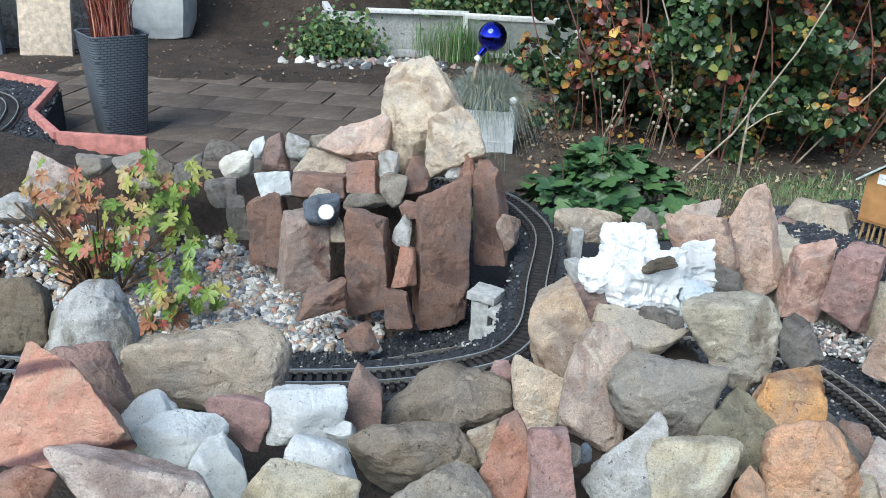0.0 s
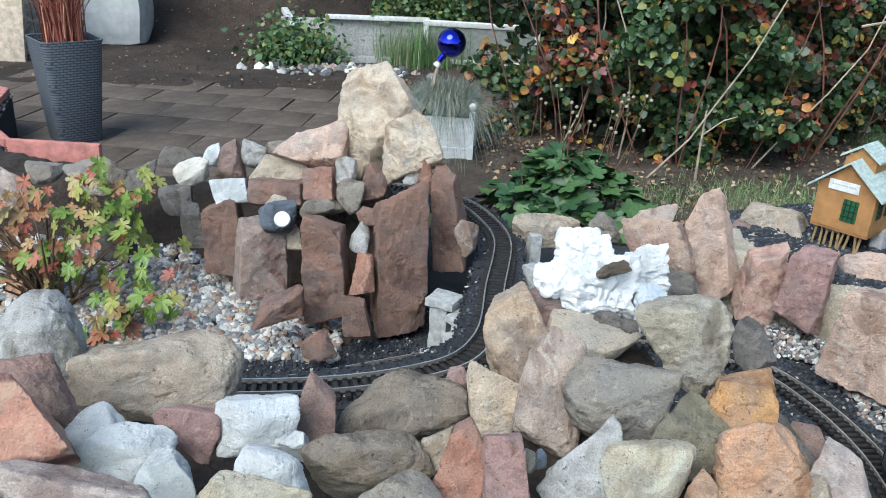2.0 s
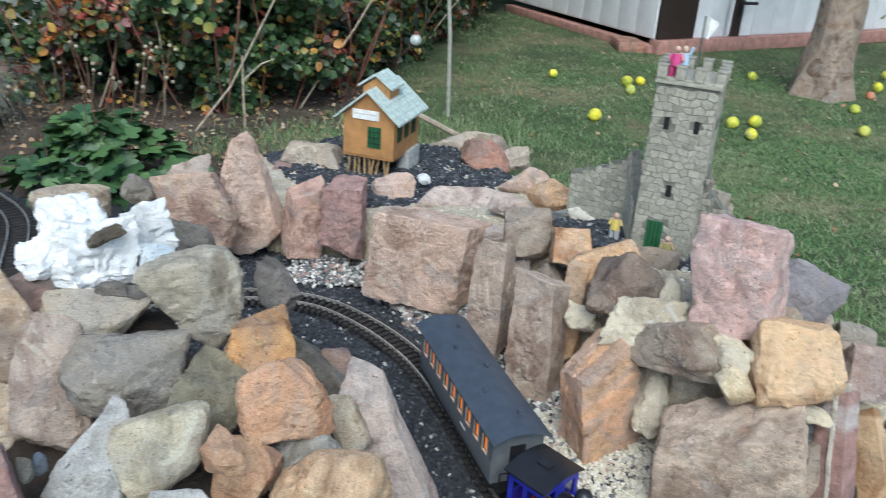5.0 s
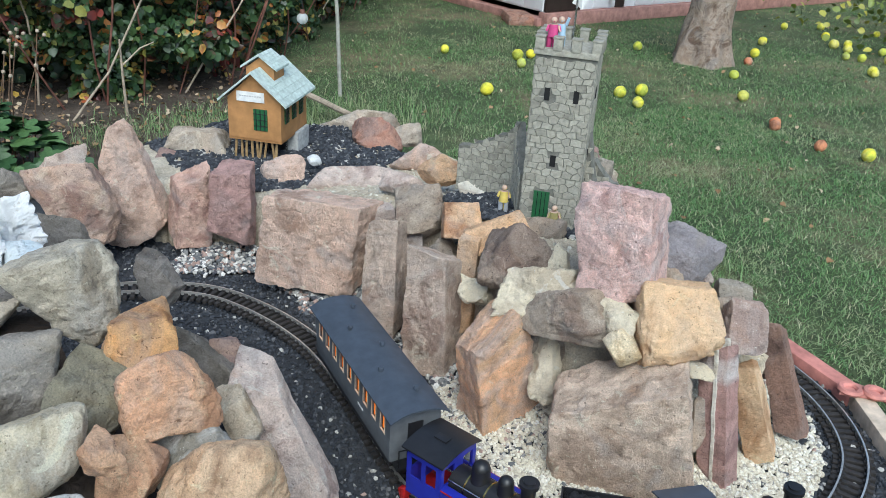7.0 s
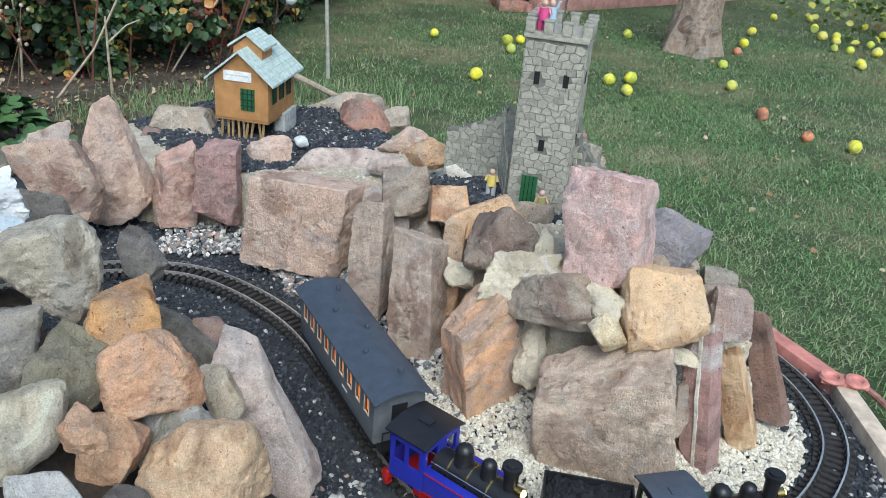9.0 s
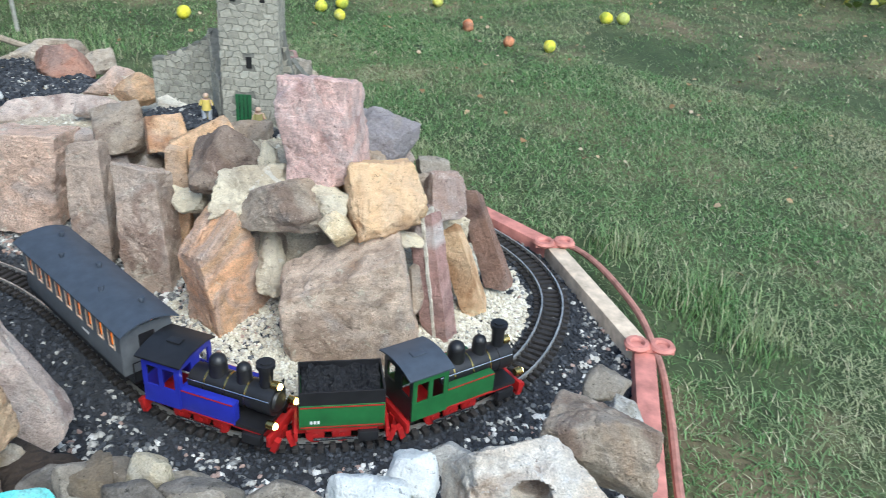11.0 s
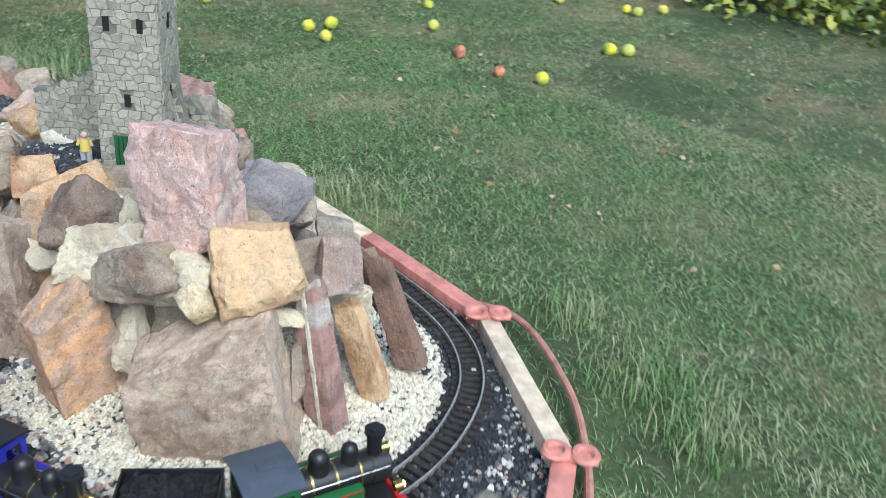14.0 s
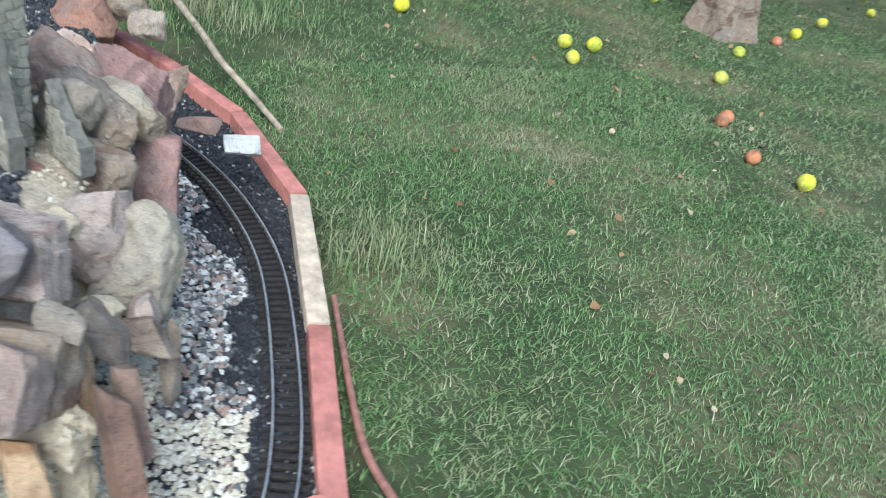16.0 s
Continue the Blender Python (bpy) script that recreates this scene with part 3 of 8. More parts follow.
ROCKS = [
    # kind, shape, colour, centre, size, turn, taper towards the top
    ("boulder", "round", "brown", (-0.674, 1.222, 0.486), (0.127, 0.114, 0.127), (-23, -2, 0), 0),
    ("boulder", "round", "palegrey", (-0.540, 1.195, 0.474), (0.144, 0.115, 0.178), (-23, -2, 0), 0.3),
    ("rock", "angular", "sunset", (-0.485, 0.921, 0.524), (0.215, 0.094, 0.180), (-24, -10, 3), 0.5),
    ("boulder", "round", "redgrey", (-0.485, 1.018, 0.474), (0.102, 0.081, 0.153), (-26, -25, 11), 0.1),
    ("boulder", "round", "buff", (-0.374, 1.190, 0.420), (0.307, 0.113, 0.161), (-23, 0, -1), 0.1),
    ("rock", "angular", "marble", (-0.395, 1.025, 0.429), (0.095, 0.061, 0.087), (-24, -16, 6), 0.1),
    ("rock", "angular", "marble", (-0.339, 0.961, 0.436), (0.144, 0.062, 0.103), (-25, -21, 8), 0.1),
    ("rock", "angular", "marble", (-0.257, 0.910, 0.437), (0.107, 0.058, 0.083), (-24, 11, -6), 0.15),
    ("rock", "angular", "purple", (-0.265, 1.039, 0.425), (0.088, 0.044, 0.097), (-24, -16, 6), -0.7),
    ("rock", "angular", "marble", (-0.176, 1.049, 0.430), (0.122, 0.067, 0.095), (-23, 2, -2), 0.05),
    ("rock", "angular", "marble", (-0.123, 1.038, 0.404), (0.062, 0.037, 0.053), (-23, 7, -4), 0.05),
    ("rock", "round", "marble", (-0.136, 0.938, 0.424), (0.110, 0.060, 0.085), (-23, 5, -3), 0.05),
    ("rock", "angular", "redgrey", (-0.098, 1.116, 0.406), (0.067, 0.047, 0.136), (-23, 1, -2), 0.75),
    ("boulder", "round", "greybrown", (0.033, 1.196, 0.358), (0.240, 0.124, 0.155), (-23, -5, 1), 0.2),
    ("boulder", "round", "greybrown", (-0.010, 1.014, 0.379), (0.189, 0.086, 0.123), (-23, -2, 0), 0.2),
    ("boulder", "round", "grey", (0.019, 0.895, 0.422), (0.150, 0.052, 0.075), (-23, -2, 0), 0.1),
    ("rock", "angular", "tan", (0.099, 1.035, 0.396), (0.067, 0.047, 0.071), (-25, -21, 8), 0.1),
    ("rock", "angular", "redsand", (0.119, 0.957, 0.429), (0.079, 0.063, 0.141), (-23, 7, -4), 0.35),
    ("block", "slab", "purple", (0.176, 0.940, 0.435), (0.067, 0.053, 0.114), (-23, -5, 1), 0.05),
    ("pebble", "round", "palegrey", (0.219, 0.986, 0.423), (0.019, 0.015, 0.038), (-23, -2, 0), 0.1),
    ("pebble", "round", "slate", (0.238, 1.000, 0.415), (0.022, 0.018, 0.033), (-24, 16, -8), 0.1),
    ("rock", "angular", "palegrey", (0.288, 0.985, 0.412), (0.125, 0.079, 0.150), (-23, -2, 0), 0.45),
    ("rock", "angular", "tanlight", (0.192, 1.188, 0.388), (0.111, 0.078, 0.139), (-23, 5, -3), 0.3),
    ("rock", "angular", "tanbrown", (0.231, 1.237, 0.480), (0.118, 0.071, 0.194), (-24, -11, 4), 0.65),
    ("rock", "round", "tanpink", (0.277, 1.143, 0.438), (0.114, 0.080, 0.213), (-24, 9, -5), 0.25),
    ("boulder", "round", "grey", (0.374, 1.103, 0.458), (0.183, 0.128, 0.161), (-26, 27, -14), 0.15),
    ("boulder", "round", "tan", (0.366, 1.238, 0.478), (0.190, 0.070, 0.100), (-23, 2, -2), 0.1),
    ("boulder", "round", "palegrey2", (0.500, 1.199, 0.498), (0.152, 0.120, 0.172), (-25, -14, -9), -0.38),
    ("rock", "angular", "orange", (0.557, 1.101, 0.458), (0.127, 0.092, 0.115), (-23, 5, -3), 0.1),
    ("rock", "angular", "olive", (0.475, 1.058, 0.413), (0.135, 0.105, 0.131), (-27, 30, -15), 0.1),
    ("boulder", "round", "orangepink", (0.562, 0.994, 0.424), (0.142, 0.105, 0.130), (-23, 2, -2), 0.15),
    ("boulder", "round", "tanspeck", (0.381, 0.966, 0.412), (0.130, 0.084, 0.105), (-23, -2, 0), 0.05),
    ("rock", "angular", "orangepink", (0.443, 0.902, 0.434), (0.068, 0.051, 0.064), (-24, 16, -8), 0.1),
    ("pebble", "round", "palegrey", (0.435, 1.159, 0.464), (0.029, 0.020, 0.025), (-23, -2, 0), 0),
    ("rock", "angular", "redgrey", (0.283, 1.318, 0.502), (0.094, 0.058, 0.073), (-24, 16, -8), 0.1),
    ("rock", "round", "purple", (0.130, 1.237, 0.395), (0.051, 0.041, 0.056), (-23, -2, 0), 0.1),
    ("rock", "angular", "redsand", (-0.450, 0.769, 0.515), (0.074, 0.038, 0.047), (-23, -2, 0), 0.1),
    ("boulder", "round", "pinkgrey", (-0.336, 0.797, 0.497), (0.203, 0.061, 0.087), (-23, 2, -2), 0.2),
    ("rock", "angular", "tanspeck", (-0.152, 0.847, 0.459), (0.149, 0.052, 0.074), (-24, 9, -5), 0.2),
    ("rock", "angular", "orangepink", (0.487, 0.957, 0.345), (0.096, 0.067, 0.108), (-26, 9, -45), 0.1),
    ("boulder", "round", "palegrey", (0.574, 0.941, 0.326), (0.113, 0.079, 0.138), (-33, -35, -20), 0.1),
    ("rock", "angular", "tan", (0.677, 1.014, 0.318), (0.055, 0.039, 0.119), (-30, -27, -26), 0.1),
    ("boulder", "round", "tanorange", (0.581, 0.862, 0.320), (0.177, 0.101, 0.145), (-28, -18, -31), 0.2),
    ("block", "slab", "pinkgrey", (0.735, 1.002, 0.269), (0.098, 0.062, 0.314), (-29, -26, -27), 0.22),
    ("rock", "angular", "greydark", (0.690, 1.190, 0.325), (0.080, 0.060, 0.150), (-35, -40, -17), 0.3),
    ("rock", "angular", "greydark", (0.670, 1.326, 0.426), (0.072, 0.058, 0.113), (-33, -35, -20), 0.1),
    ("boulder", "round", "palegrey", (0.386, 0.860, 0.393), (0.112, 0.042, 0.059), (-26, 4, -43), 0.1),
    ("rock", "angular", "greydark", (0.558, 1.465, 0.486), (0.145, 0.058, 0.072), (-27, 13, -47), 0.1),
    ("rock", "angular", "redgrey", (0.736, 1.174, 0.319), (0.061, 0.049, 0.092), (-31, -31, -23), 0.2),
    ("block", "slab", "redslab", (0.032, 2.021, 0.292), (0.144, 0.115, 0.436), (0, -0, 7), 0.12),
    ("block", "slab", "redslab", (0.158, 2.129, 0.359), (0.098, 0.079, 0.291), (0, -8, -16), 0.35),
    ("rock", "angular", "tanpink", (0.211, 2.098, 0.319), (0.065, 0.052, 0.107), (0, -8, -6), 0.2),
    ("rock", "angular", "tanlight", (-0.034, 2.308, 0.580), (0.249, 0.150, 0.324), (-24, -8, 2), 0.62),
    ("rock", "angular", "tanlight", (0.042, 2.212, 0.533), (0.169, 0.119, 0.178), (-24, -16, 6), 0.3),
    ("rock", "angular", "pinktan", (-0.216, 2.299, 0.505), (0.201, 0.118, 0.147), (-23, 5, -3), 0.4),
    ("rock", "angular", "redsand", (0.103, 2.139, 0.469), (0.063, 0.051, 0.082), (-24, 11, -6), 0.3),
    ("rock", "angular", "palegrey", (0.057, 2.168, 0.458), (0.048, 0.039, 0.058), (-23, -2, 0), 0.1),
    ("block", "slab", "redslab", (-0.156, 2.002, 0.260), (0.123, 0.099, 0.299), (0, -3, -6), 0.15),
    ("block", "slab", "redgreyw", (-0.315, 2.042, 0.269), (0.159, 0.111, 0.198), (0, 3, 19), 0.2),
    ("rock", "angular", "redslab", (-0.270, 1.896, 0.206), (0.145, 0.102, 0.088), (0, -11, 8), 0.1),
    ("block", "slab", "redslab", (-0.456, 2.198, 0.257), (0.125, 0.087, 0.240), (0, -5, -3), 0.15),
    ("rock", "slab", "greydark", (-0.548, 2.219, 0.279), (0.065, 0.052, 0.131), (-0, -5, 14), 0.2),
    ("rock", "angular", "greydark", (-0.603, 2.280, 0.332), (0.106, 0.079, 0.099), (-23, -2, 0), 0.1),
    ("rock", "slab", "redslab", (-0.078, 1.881, 0.185), (0.070, 0.056, 0.113), (0, -9, 2), 0.25),
    ("rock", "angular", "redsand", (-0.060, 1.964, 0.262), (0.064, 0.051, 0.116), (-23, 2, -2), 0.2),
    ("pebble", "round", "palegrey", (-0.069, 2.008, 0.341), (0.052, 0.042, 0.086), (-24, 14, -7), 0),
    ("rock", "angular", "redslab", (-0.052, 2.074, 0.370), (0.069, 0.048, 0.060), (-23, 7, -4), 0.1),
    ("rock", "round", "grey", (-0.101, 2.149, 0.406), (0.080, 0.064, 0.100), (-24, -11, 4), 0.1),
    ("rock", "round", "palegrey", (-0.120, 2.216, 0.450), (0.062, 0.050, 0.085), (-23, -2, 0), 0.1),
    ("rock", "angular", "redslab", (-0.047, 2.200, 0.424), (0.085, 0.068, 0.121), (-23, 2, -2), 0.2),
    ("block", "slab", "redsand", (-0.189, 2.191, 0.422), (0.094, 0.076, 0.094), (-23, -2, 0), 0.05),
    ("block", "slab", "redslab", (-0.303, 2.190, 0.392), (0.157, 0.057, 0.082), (-23, 1, -2), 0.05),
    ("rock", "round", "buff", (-0.307, 2.267, 0.434), (0.171, 0.064, 0.080), (-23, 1, -2), 0.2),
    ("pebble", "round", "tan", (-0.246, 2.042, 0.324), (0.056, 0.045, 0.072), (-23, -2, 0), 0.1),
    ("rock", "round", "grey", (-0.183, 2.154, 0.374), (0.120, 0.049, 0.061), (-24, -10, 3), 0.1),
    ("rock", "round", "tan", (-0.299, 2.160, 0.367), (0.075, 0.052, 0.065), (-23, -2, 0), 0.1),
    ("rock", "slab", "marble", (-0.438, 2.208, 0.387), (0.102, 0.045, 0.076), (-24, -10, 3), 0),
    ("rock", "round", "marbletan", (-0.567, 2.334, 0.398), (0.107, 0.066, 0.083), (-23, -7, 2), 0.1),
    ("rock", "round", "redgrey", (-0.470, 2.394, 0.418), (0.088, 0.070, 0.120), (-23, -2, 0), 0.1),
    ("rock", "angular", "marble", (-0.524, 2.418, 0.429), (0.053, 0.042, 0.078), (-24, 9, -5), 0.3),
    ("rock", "round", "palegrey", (-0.402, 2.411, 0.433), (0.074, 0.059, 0.088), (-23, -2, 0), 0.2),
    ("rock", "round", "grey", (-0.343, 2.453, 0.439), (0.075, 0.046, 0.057), (-23, -2, 0), 0.1),
    ("rock", "round", "redslab", (-0.159, 1.806, 0.141), (0.087, 0.058, 0.073), (-23, -2, 0), 0.3),
    ("rock", "angular", "greydark", (-0.645, 2.505, 0.384), (0.118, 0.056, 0.070), (-23, -2, 0), 0.2),
    ("boulder", "round", "pinkgrey", (-1.052, 2.237, 0.354), (0.158, 0.127, 0.175), (-23, -2, 0), 0.1),
    ("rock", "angular", "palegrey", (-1.121, 2.130, 0.319), (0.100, 0.067, 0.084), (-23, -2, 0), 0.2),
    ("boulder", "round", "grey", (-0.855, 2.376, 0.355), (0.194, 0.091, 0.114), (-23, -2, 0), 0.2),
    ("rock", "angular", "greydark", (-0.732, 2.385, 0.361), (0.106, 0.082, 0.102), (-23, -2, 0), 0.2),
    ("rock", "angular", "grey", (-1.023, 2.421, 0.352), (0.107, 0.057, 0.072), (-23, -2, 0), 0.2),
    ("rock", "angular", "greydark", (-0.753, 2.198, 0.236), (0.101, 0.081, 0.117), (-23, -2, 0), 0.2),
    ("rock", "round", "buff", (0.467, 2.336, 0.251), (0.204, 0.085, 0.107), (-23, 2, -2), 0.2),
    ("rock", "round", "grey", (0.656, 2.349, 0.259), (0.111, 0.074, 0.093), (-23, 2, -2), 0.3),
    ("rock", "angular", "tanpink", (0.761, 2.280, 0.308), (0.164, 0.086, 0.107), (-23, -2, 0), 0.2),
    ("block", "angular", "pinktan", (0.908, 2.205, 0.265), (0.205, 0.118, 0.359), (0, -10, -7), 0.42),
    ("block", "angular", "redtan", (0.757, 2.137, 0.267), (0.190, 0.133, 0.252), (-0, -11, -14), 0.35),
    ("rock", "angular", "buff", (1.200, 2.500, 0.225), (0.290, 0.150, 0.160), (-26, -7, -37), 0.3),
    ("rock", "angular", "redgrey", (1.108, 2.454, 0.212), (0.128, 0.073, 0.091), (-26, 9, -45), 0.2),
    ("block", "slab", "pinkred", (1.046, 2.101, 0.211), (0.105, 0.084, 0.239), (-0, 5, -9), 0.08),
    ("block", "slab", "purple", (1.128, 2.005, 0.231), (0.124, 0.099, 0.237), (0, 4, -38), 0.1),
    ("rock", "round", "pinktan", (1.334, 2.106, 0.254), (0.142, 0.081, 0.101), (-26, -5, -38), 0.2),
    ("boulder", "round", "pinkgrey", (1.453, 1.919, 0.268), (0.279, 0.073, 0.091), (-26, -2, -40), 0.15),
    ("pebble", "round", "marble", (1.433, 2.097, 0.277), (0.046, 0.031, 0.039), (-26, -5, -38), 0),
    ("block", "slab", "pinktan", (1.222, 1.708, 0.222), (0.292, 0.146, 0.262), (0, 3, -52), 0.06),
    ("block", "slab", "tanpink", (1.224, 1.418, 0.246), (0.099, 0.079, 0.312), (0, 0, -65), 0.2),
    ("block", "slab", "tanpink", (1.226, 1.239, 0.236), (0.116, 0.093, 0.326), (-0, -2, -69), 0.12),
    ("block", "slab", "orangetan", (1.287, 1.210, 0.289), (0.055, 0.049, 0.242), (0, 1, -61), 0.2),
    ("block", "slab", "greyorange", (1.220, 1.019, 0.190), (0.148, 0.119, 0.336), (0, -10, -6), 0.15),
    ("rock", "angular", "greytan", (1.347, 1.451, 0.367), (0.125, 0.098, 0.122), (-26, -5, -38), 0.2),
    ("rock", "slab", "orangetan", (1.357, 1.310, 0.394), (0.100, 0.070, 0.087), (-26, -0, -41), 0.1),
    ("rock", "slab", "orangetan", (1.365, 1.198, 0.403), (0.149, 0.063, 0.078), (-27, -17, -32), 0.05),
    ("boulder", "round", "greytan2", (1.321, 1.097, 0.394), (0.174, 0.120, 0.150), (-27, -12, -35), 0.15),
    ("rock", "angular", "orangetan", (1.553, 1.633, 0.373), (0.137, 0.070, 0.087), (-27, -12, -35), 0.2),
    ("rock", "slab", "marbletan", (1.494, 1.418, 0.405), (0.102, 0.034, 0.057), (-28, -21, -30), 0),
    ("rock", "round", "pinktan", (1.710, 1.917, 0.290), (0.215, 0.072, 0.089), (-26, 1, -41), 0.3),
    ("rock", "round", "pinkgrey", (1.478, 1.708, 0.323), (0.127, 0.061, 0.076), (-26, -5, -38), 0.2),
    ("rock", "round", "pinkgrey", (1.346, 1.615, 0.294), (0.089, 0.060, 0.075), (-26, -5, -38), 0.2),
    ("rock", "round", "grey", (1.672, 1.214, 0.485), (0.082, 0.055, 0.069), (-27, 13, -47), 0.2),
    ("block", "slab", "buffpink", (1.301, 0.766, 0.199), (0.272, 0.134, 0.272), (0, -10, -51), 0.06),
    ("block", "slab", "pinkpurple", (1.375, 0.879, 0.506), (0.145, 0.116, 0.240), (0, -4, -71), -0.05),
    ("rock", "slab", "ochre", (1.415, 0.769, 0.395), (0.157, 0.141, 0.162), (-27, -10, -36), 0.05),
    ("rock", "angular", "greytan", (1.292, 0.901, 0.377), (0.203, 0.097, 0.121), (-26, 3, -42), 0.2),
    ("rock", "round", "ochrepale", (1.303, 0.791, 0.353), (0.066, 0.052, 0.072), (-26, -5, -38), 0.1),
    ("block", "slab", "purplestripe", (1.470, 0.672, 0.214), (0.064, 0.051, 0.308), (0, -11, -82), 0.05),
    ("block", "slab", "ochre", (1.574, 0.661, 0.193), (0.061, 0.043, 0.228), (0, -21, -74), 0.3),
    ("block", "slab", "redslab", (1.685, 0.674, 0.214), (0.067, 0.040, 0.255), (0, -22, -75), 0.12),
    ("block", "slab", "redgrey", (1.700, 0.735, 0.255), (0.043, 0.030, 0.147), (0, -24, -74), 0.2),
    ("rock", "slab", "pinkgrey", (1.560, 0.722, 0.351), (0.088, 0.071, 0.107), (-26, -5, -38), 0.15),
    ("rock", "angular", "grey", (1.628, 0.787, 0.377), (0.073, 0.040, 0.050), (-26, 9, -45), 0.2),
    ("rock", "round", "redgrey", (1.504, 0.721, 0.344), (0.038, 0.025, 0.031), (-26, -5, -38), 0.1),
    ("boulder", "angular", "greyp", (1.528, 0.850, 0.454), (0.132, 0.092, 0.115), (-28, 22, -52), 0.2),
    ("rock", "angular", "greytan", (1.428, 0.684, 0.203), (0.029, 0.023, 0.105), (-26, 3, -42), 0.5),
    ("rock", "angular", "redsand", (1.762, 2.253, 0.248), (0.179, 0.127, 0.159), (-26, -5, -38), 0.2),
    ("boulder", "round", "buff", (1.808, 2.467, 0.230), (0.349, 0.085, 0.106), (-26, -5, -38), 0.3),
    ("rock", "angular", "buff", (1.934, 2.312, 0.217), (0.105, 0.067, 0.084), (-26, -5, -38), 0.3),
    ("boulder", "angular", "tanwhite", (0.937, 0.199, 0.342), (0.205, 0.095, 0.118), (-30, -11, -59), 0.2),
    ("boulder", "angular", "greytan", (1.162, 0.169, 0.249), (0.187, 0.104, 0.130), (-30, 7, -70), 0.25),
    ("boulder", "round", "grey", (1.372, 0.240, 0.204), (0.082, 0.052, 0.065), (-30, 3, -67), 0.1),
    ("rock", "angular", "palegrey", (1.292, 0.174, 0.228), (0.074, 0.047, 0.059), (-30, 3, -67), 0.1),
    ("rock", "round", "marble", (0.851, 0.303, 0.362), (0.063, 0.047, 0.059), (-30, 7, -70), 0.2),
    ("rock", "angular", "palegrey", (0.934, 0.306, 0.320), (0.075, 0.036, 0.045), (-30, -1, -65), 0.2),
    ("boulder", "round", "marble", (0.777, 0.321, 0.372), (0.104, 0.044, 0.055), (-30, -10, -60), 0.1),
    ("boulder", "round", "grey", (0.728, 0.401, 0.364), (0.103, 0.031, 0.039), (-30, -6, -62), 0.2),
    ("rock", "angular", "buff", (0.993, 0.119, 0.295), (0.075, 0.048, 0.060), (-30, -6, -62), 0.2),
    ("boulder", "round", "greydark", (0.674, 0.480, 0.363), (0.102, 0.030, 0.038), (-30, -6, -62), 0.2),
    ("boulder", "round", "tanspeck", (0.663, 0.554, 0.364), (0.052, 0.036, 0.045), (-30, -6, -62), 0.2),
    ("rock", "round", "turquoise", (0.514, 0.572, 0.418), (0.082, 0.035, 0.044), (-28, -4, -48), 0.1),
    ("boulder", "round", "grey", (0.632, 0.610, 0.341), (0.117, 0.047, 0.058), (-28, 0, -50), 0.2),
    ("block", "slab", "purple", (1.779, 1.383, 0.429), (0.166, 0.094, 0.118), (-32, 10, -37), 0.1),
    ("rock", "angular", "pinktan", (1.663, 1.389, 0.473), (0.133, 0.106, 0.138), (-33, -15, -21), 0.2),
    ("block", "slab", "purple", (1.805, 1.251, 0.308), (0.082, 0.058, 0.195), (-32, -8, -26), 0.1),
    ("rock", "angular", "greytan", (1.702, 1.261, 0.435), (0.172, 0.102, 0.128), (-32, 10, -37), 0.2),
    ("rock", "round", "redsand", (1.607, 1.159, 0.383), (0.124, 0.072, 0.090), (-32, -7, -27), 0.1),
    ("rock", "angular", "greytan", (1.694, 1.181, 0.386), (0.148, 0.070, 0.088), (-31, 2, -32), 0.1),
    ("rock", "angular", "pinkgrey", (1.677, 1.047, 0.335), (0.144, 0.086, 0.158), (-31, -3, -29), 0.1),
    ("rock", "angular", "ochrepale", (1.756, 1.088, 0.319), (0.076, 0.061, 0.090), (-32, -7, -27), 0.2),
    ("rock", "angular", "greytan", (1.743, 1.022, 0.272), (0.074, 0.060, 0.107), (-32, -7, -27), 0.2),
    ("rock", "angular", "greytan", (1.660, 0.898, 0.282), (0.121, 0.070, 0.088), (-31, -3, -29), 0.1),
    ("rock", "angular", "buffpink", (1.579, 0.814, 0.288), (0.115, 0.080, 0.134), (-32, -11, -24), 0.1),
    ("rock", "angular", "tanorange", (1.636, 0.784, 0.255), (0.053, 0.042, 0.152), (-32, -7, -27), 0.2),
    ("rock", "angular", "pinkgrey", (1.739, 0.942, 0.250), (0.052, 0.042, 0.103), (-32, -7, -27), 0.2),
    ("rock", "round", "pinktan", (1.865, 1.690, 0.285), (0.150, 0.110, 0.130), (-32, -7, -27), 0.1),
    ("rock", "slab", "marble", (2.040, 1.607, 0.201), (0.097, 0.039, 0.049), (-32, -8, -26), 0.05),
    ("rock", "round", "redgrey", (1.944, 1.616, 0.244), (0.105, 0.034, 0.042), (-32, -7, -27), 0.1),
    ("rock", "angular", "pinkgrey", (1.583, 0.983, 0.326), (0.076, 0.061, 0.093), (-32, -7, -27), 0.1),
    ("rock", "angular", "greytan", (1.610, 1.079, 0.345), (0.071, 0.043, 0.054), (-32, -7, -27), 0.1),
    ("rock", "angular", "greytan", (1.776, 0.918, 0.181), (0.046, 0.037, 0.138), (-32, -4, -28), 0.2),
    ("rock", "angular", "greytan", (1.461, 0.875, 0.411), (0.137, 0.064, 0.080), (-26, 4, -43), 0.1),
    ("rock", "round", "greytan", (1.311, 0.990, 0.243), (0.107, 0.076, 0.095), (-26, -5, -38), 0.1),
    ("rock", "angular", "greytan2", (1.427, 1.039, 0.358), (0.086, 0.069, 0.098), (-26, -5, -38), 0.1),
    ("rock", "round", "greytan", (1.443, 1.142, 0.415), (0.101, 0.051, 0.063), (-26, -5, -38), 0.1),
    ("rock", "angular", "greytan", (1.327, 1.335, 0.307), (0.081, 0.065, 0.081), (-26, -5, -38), 0.2),
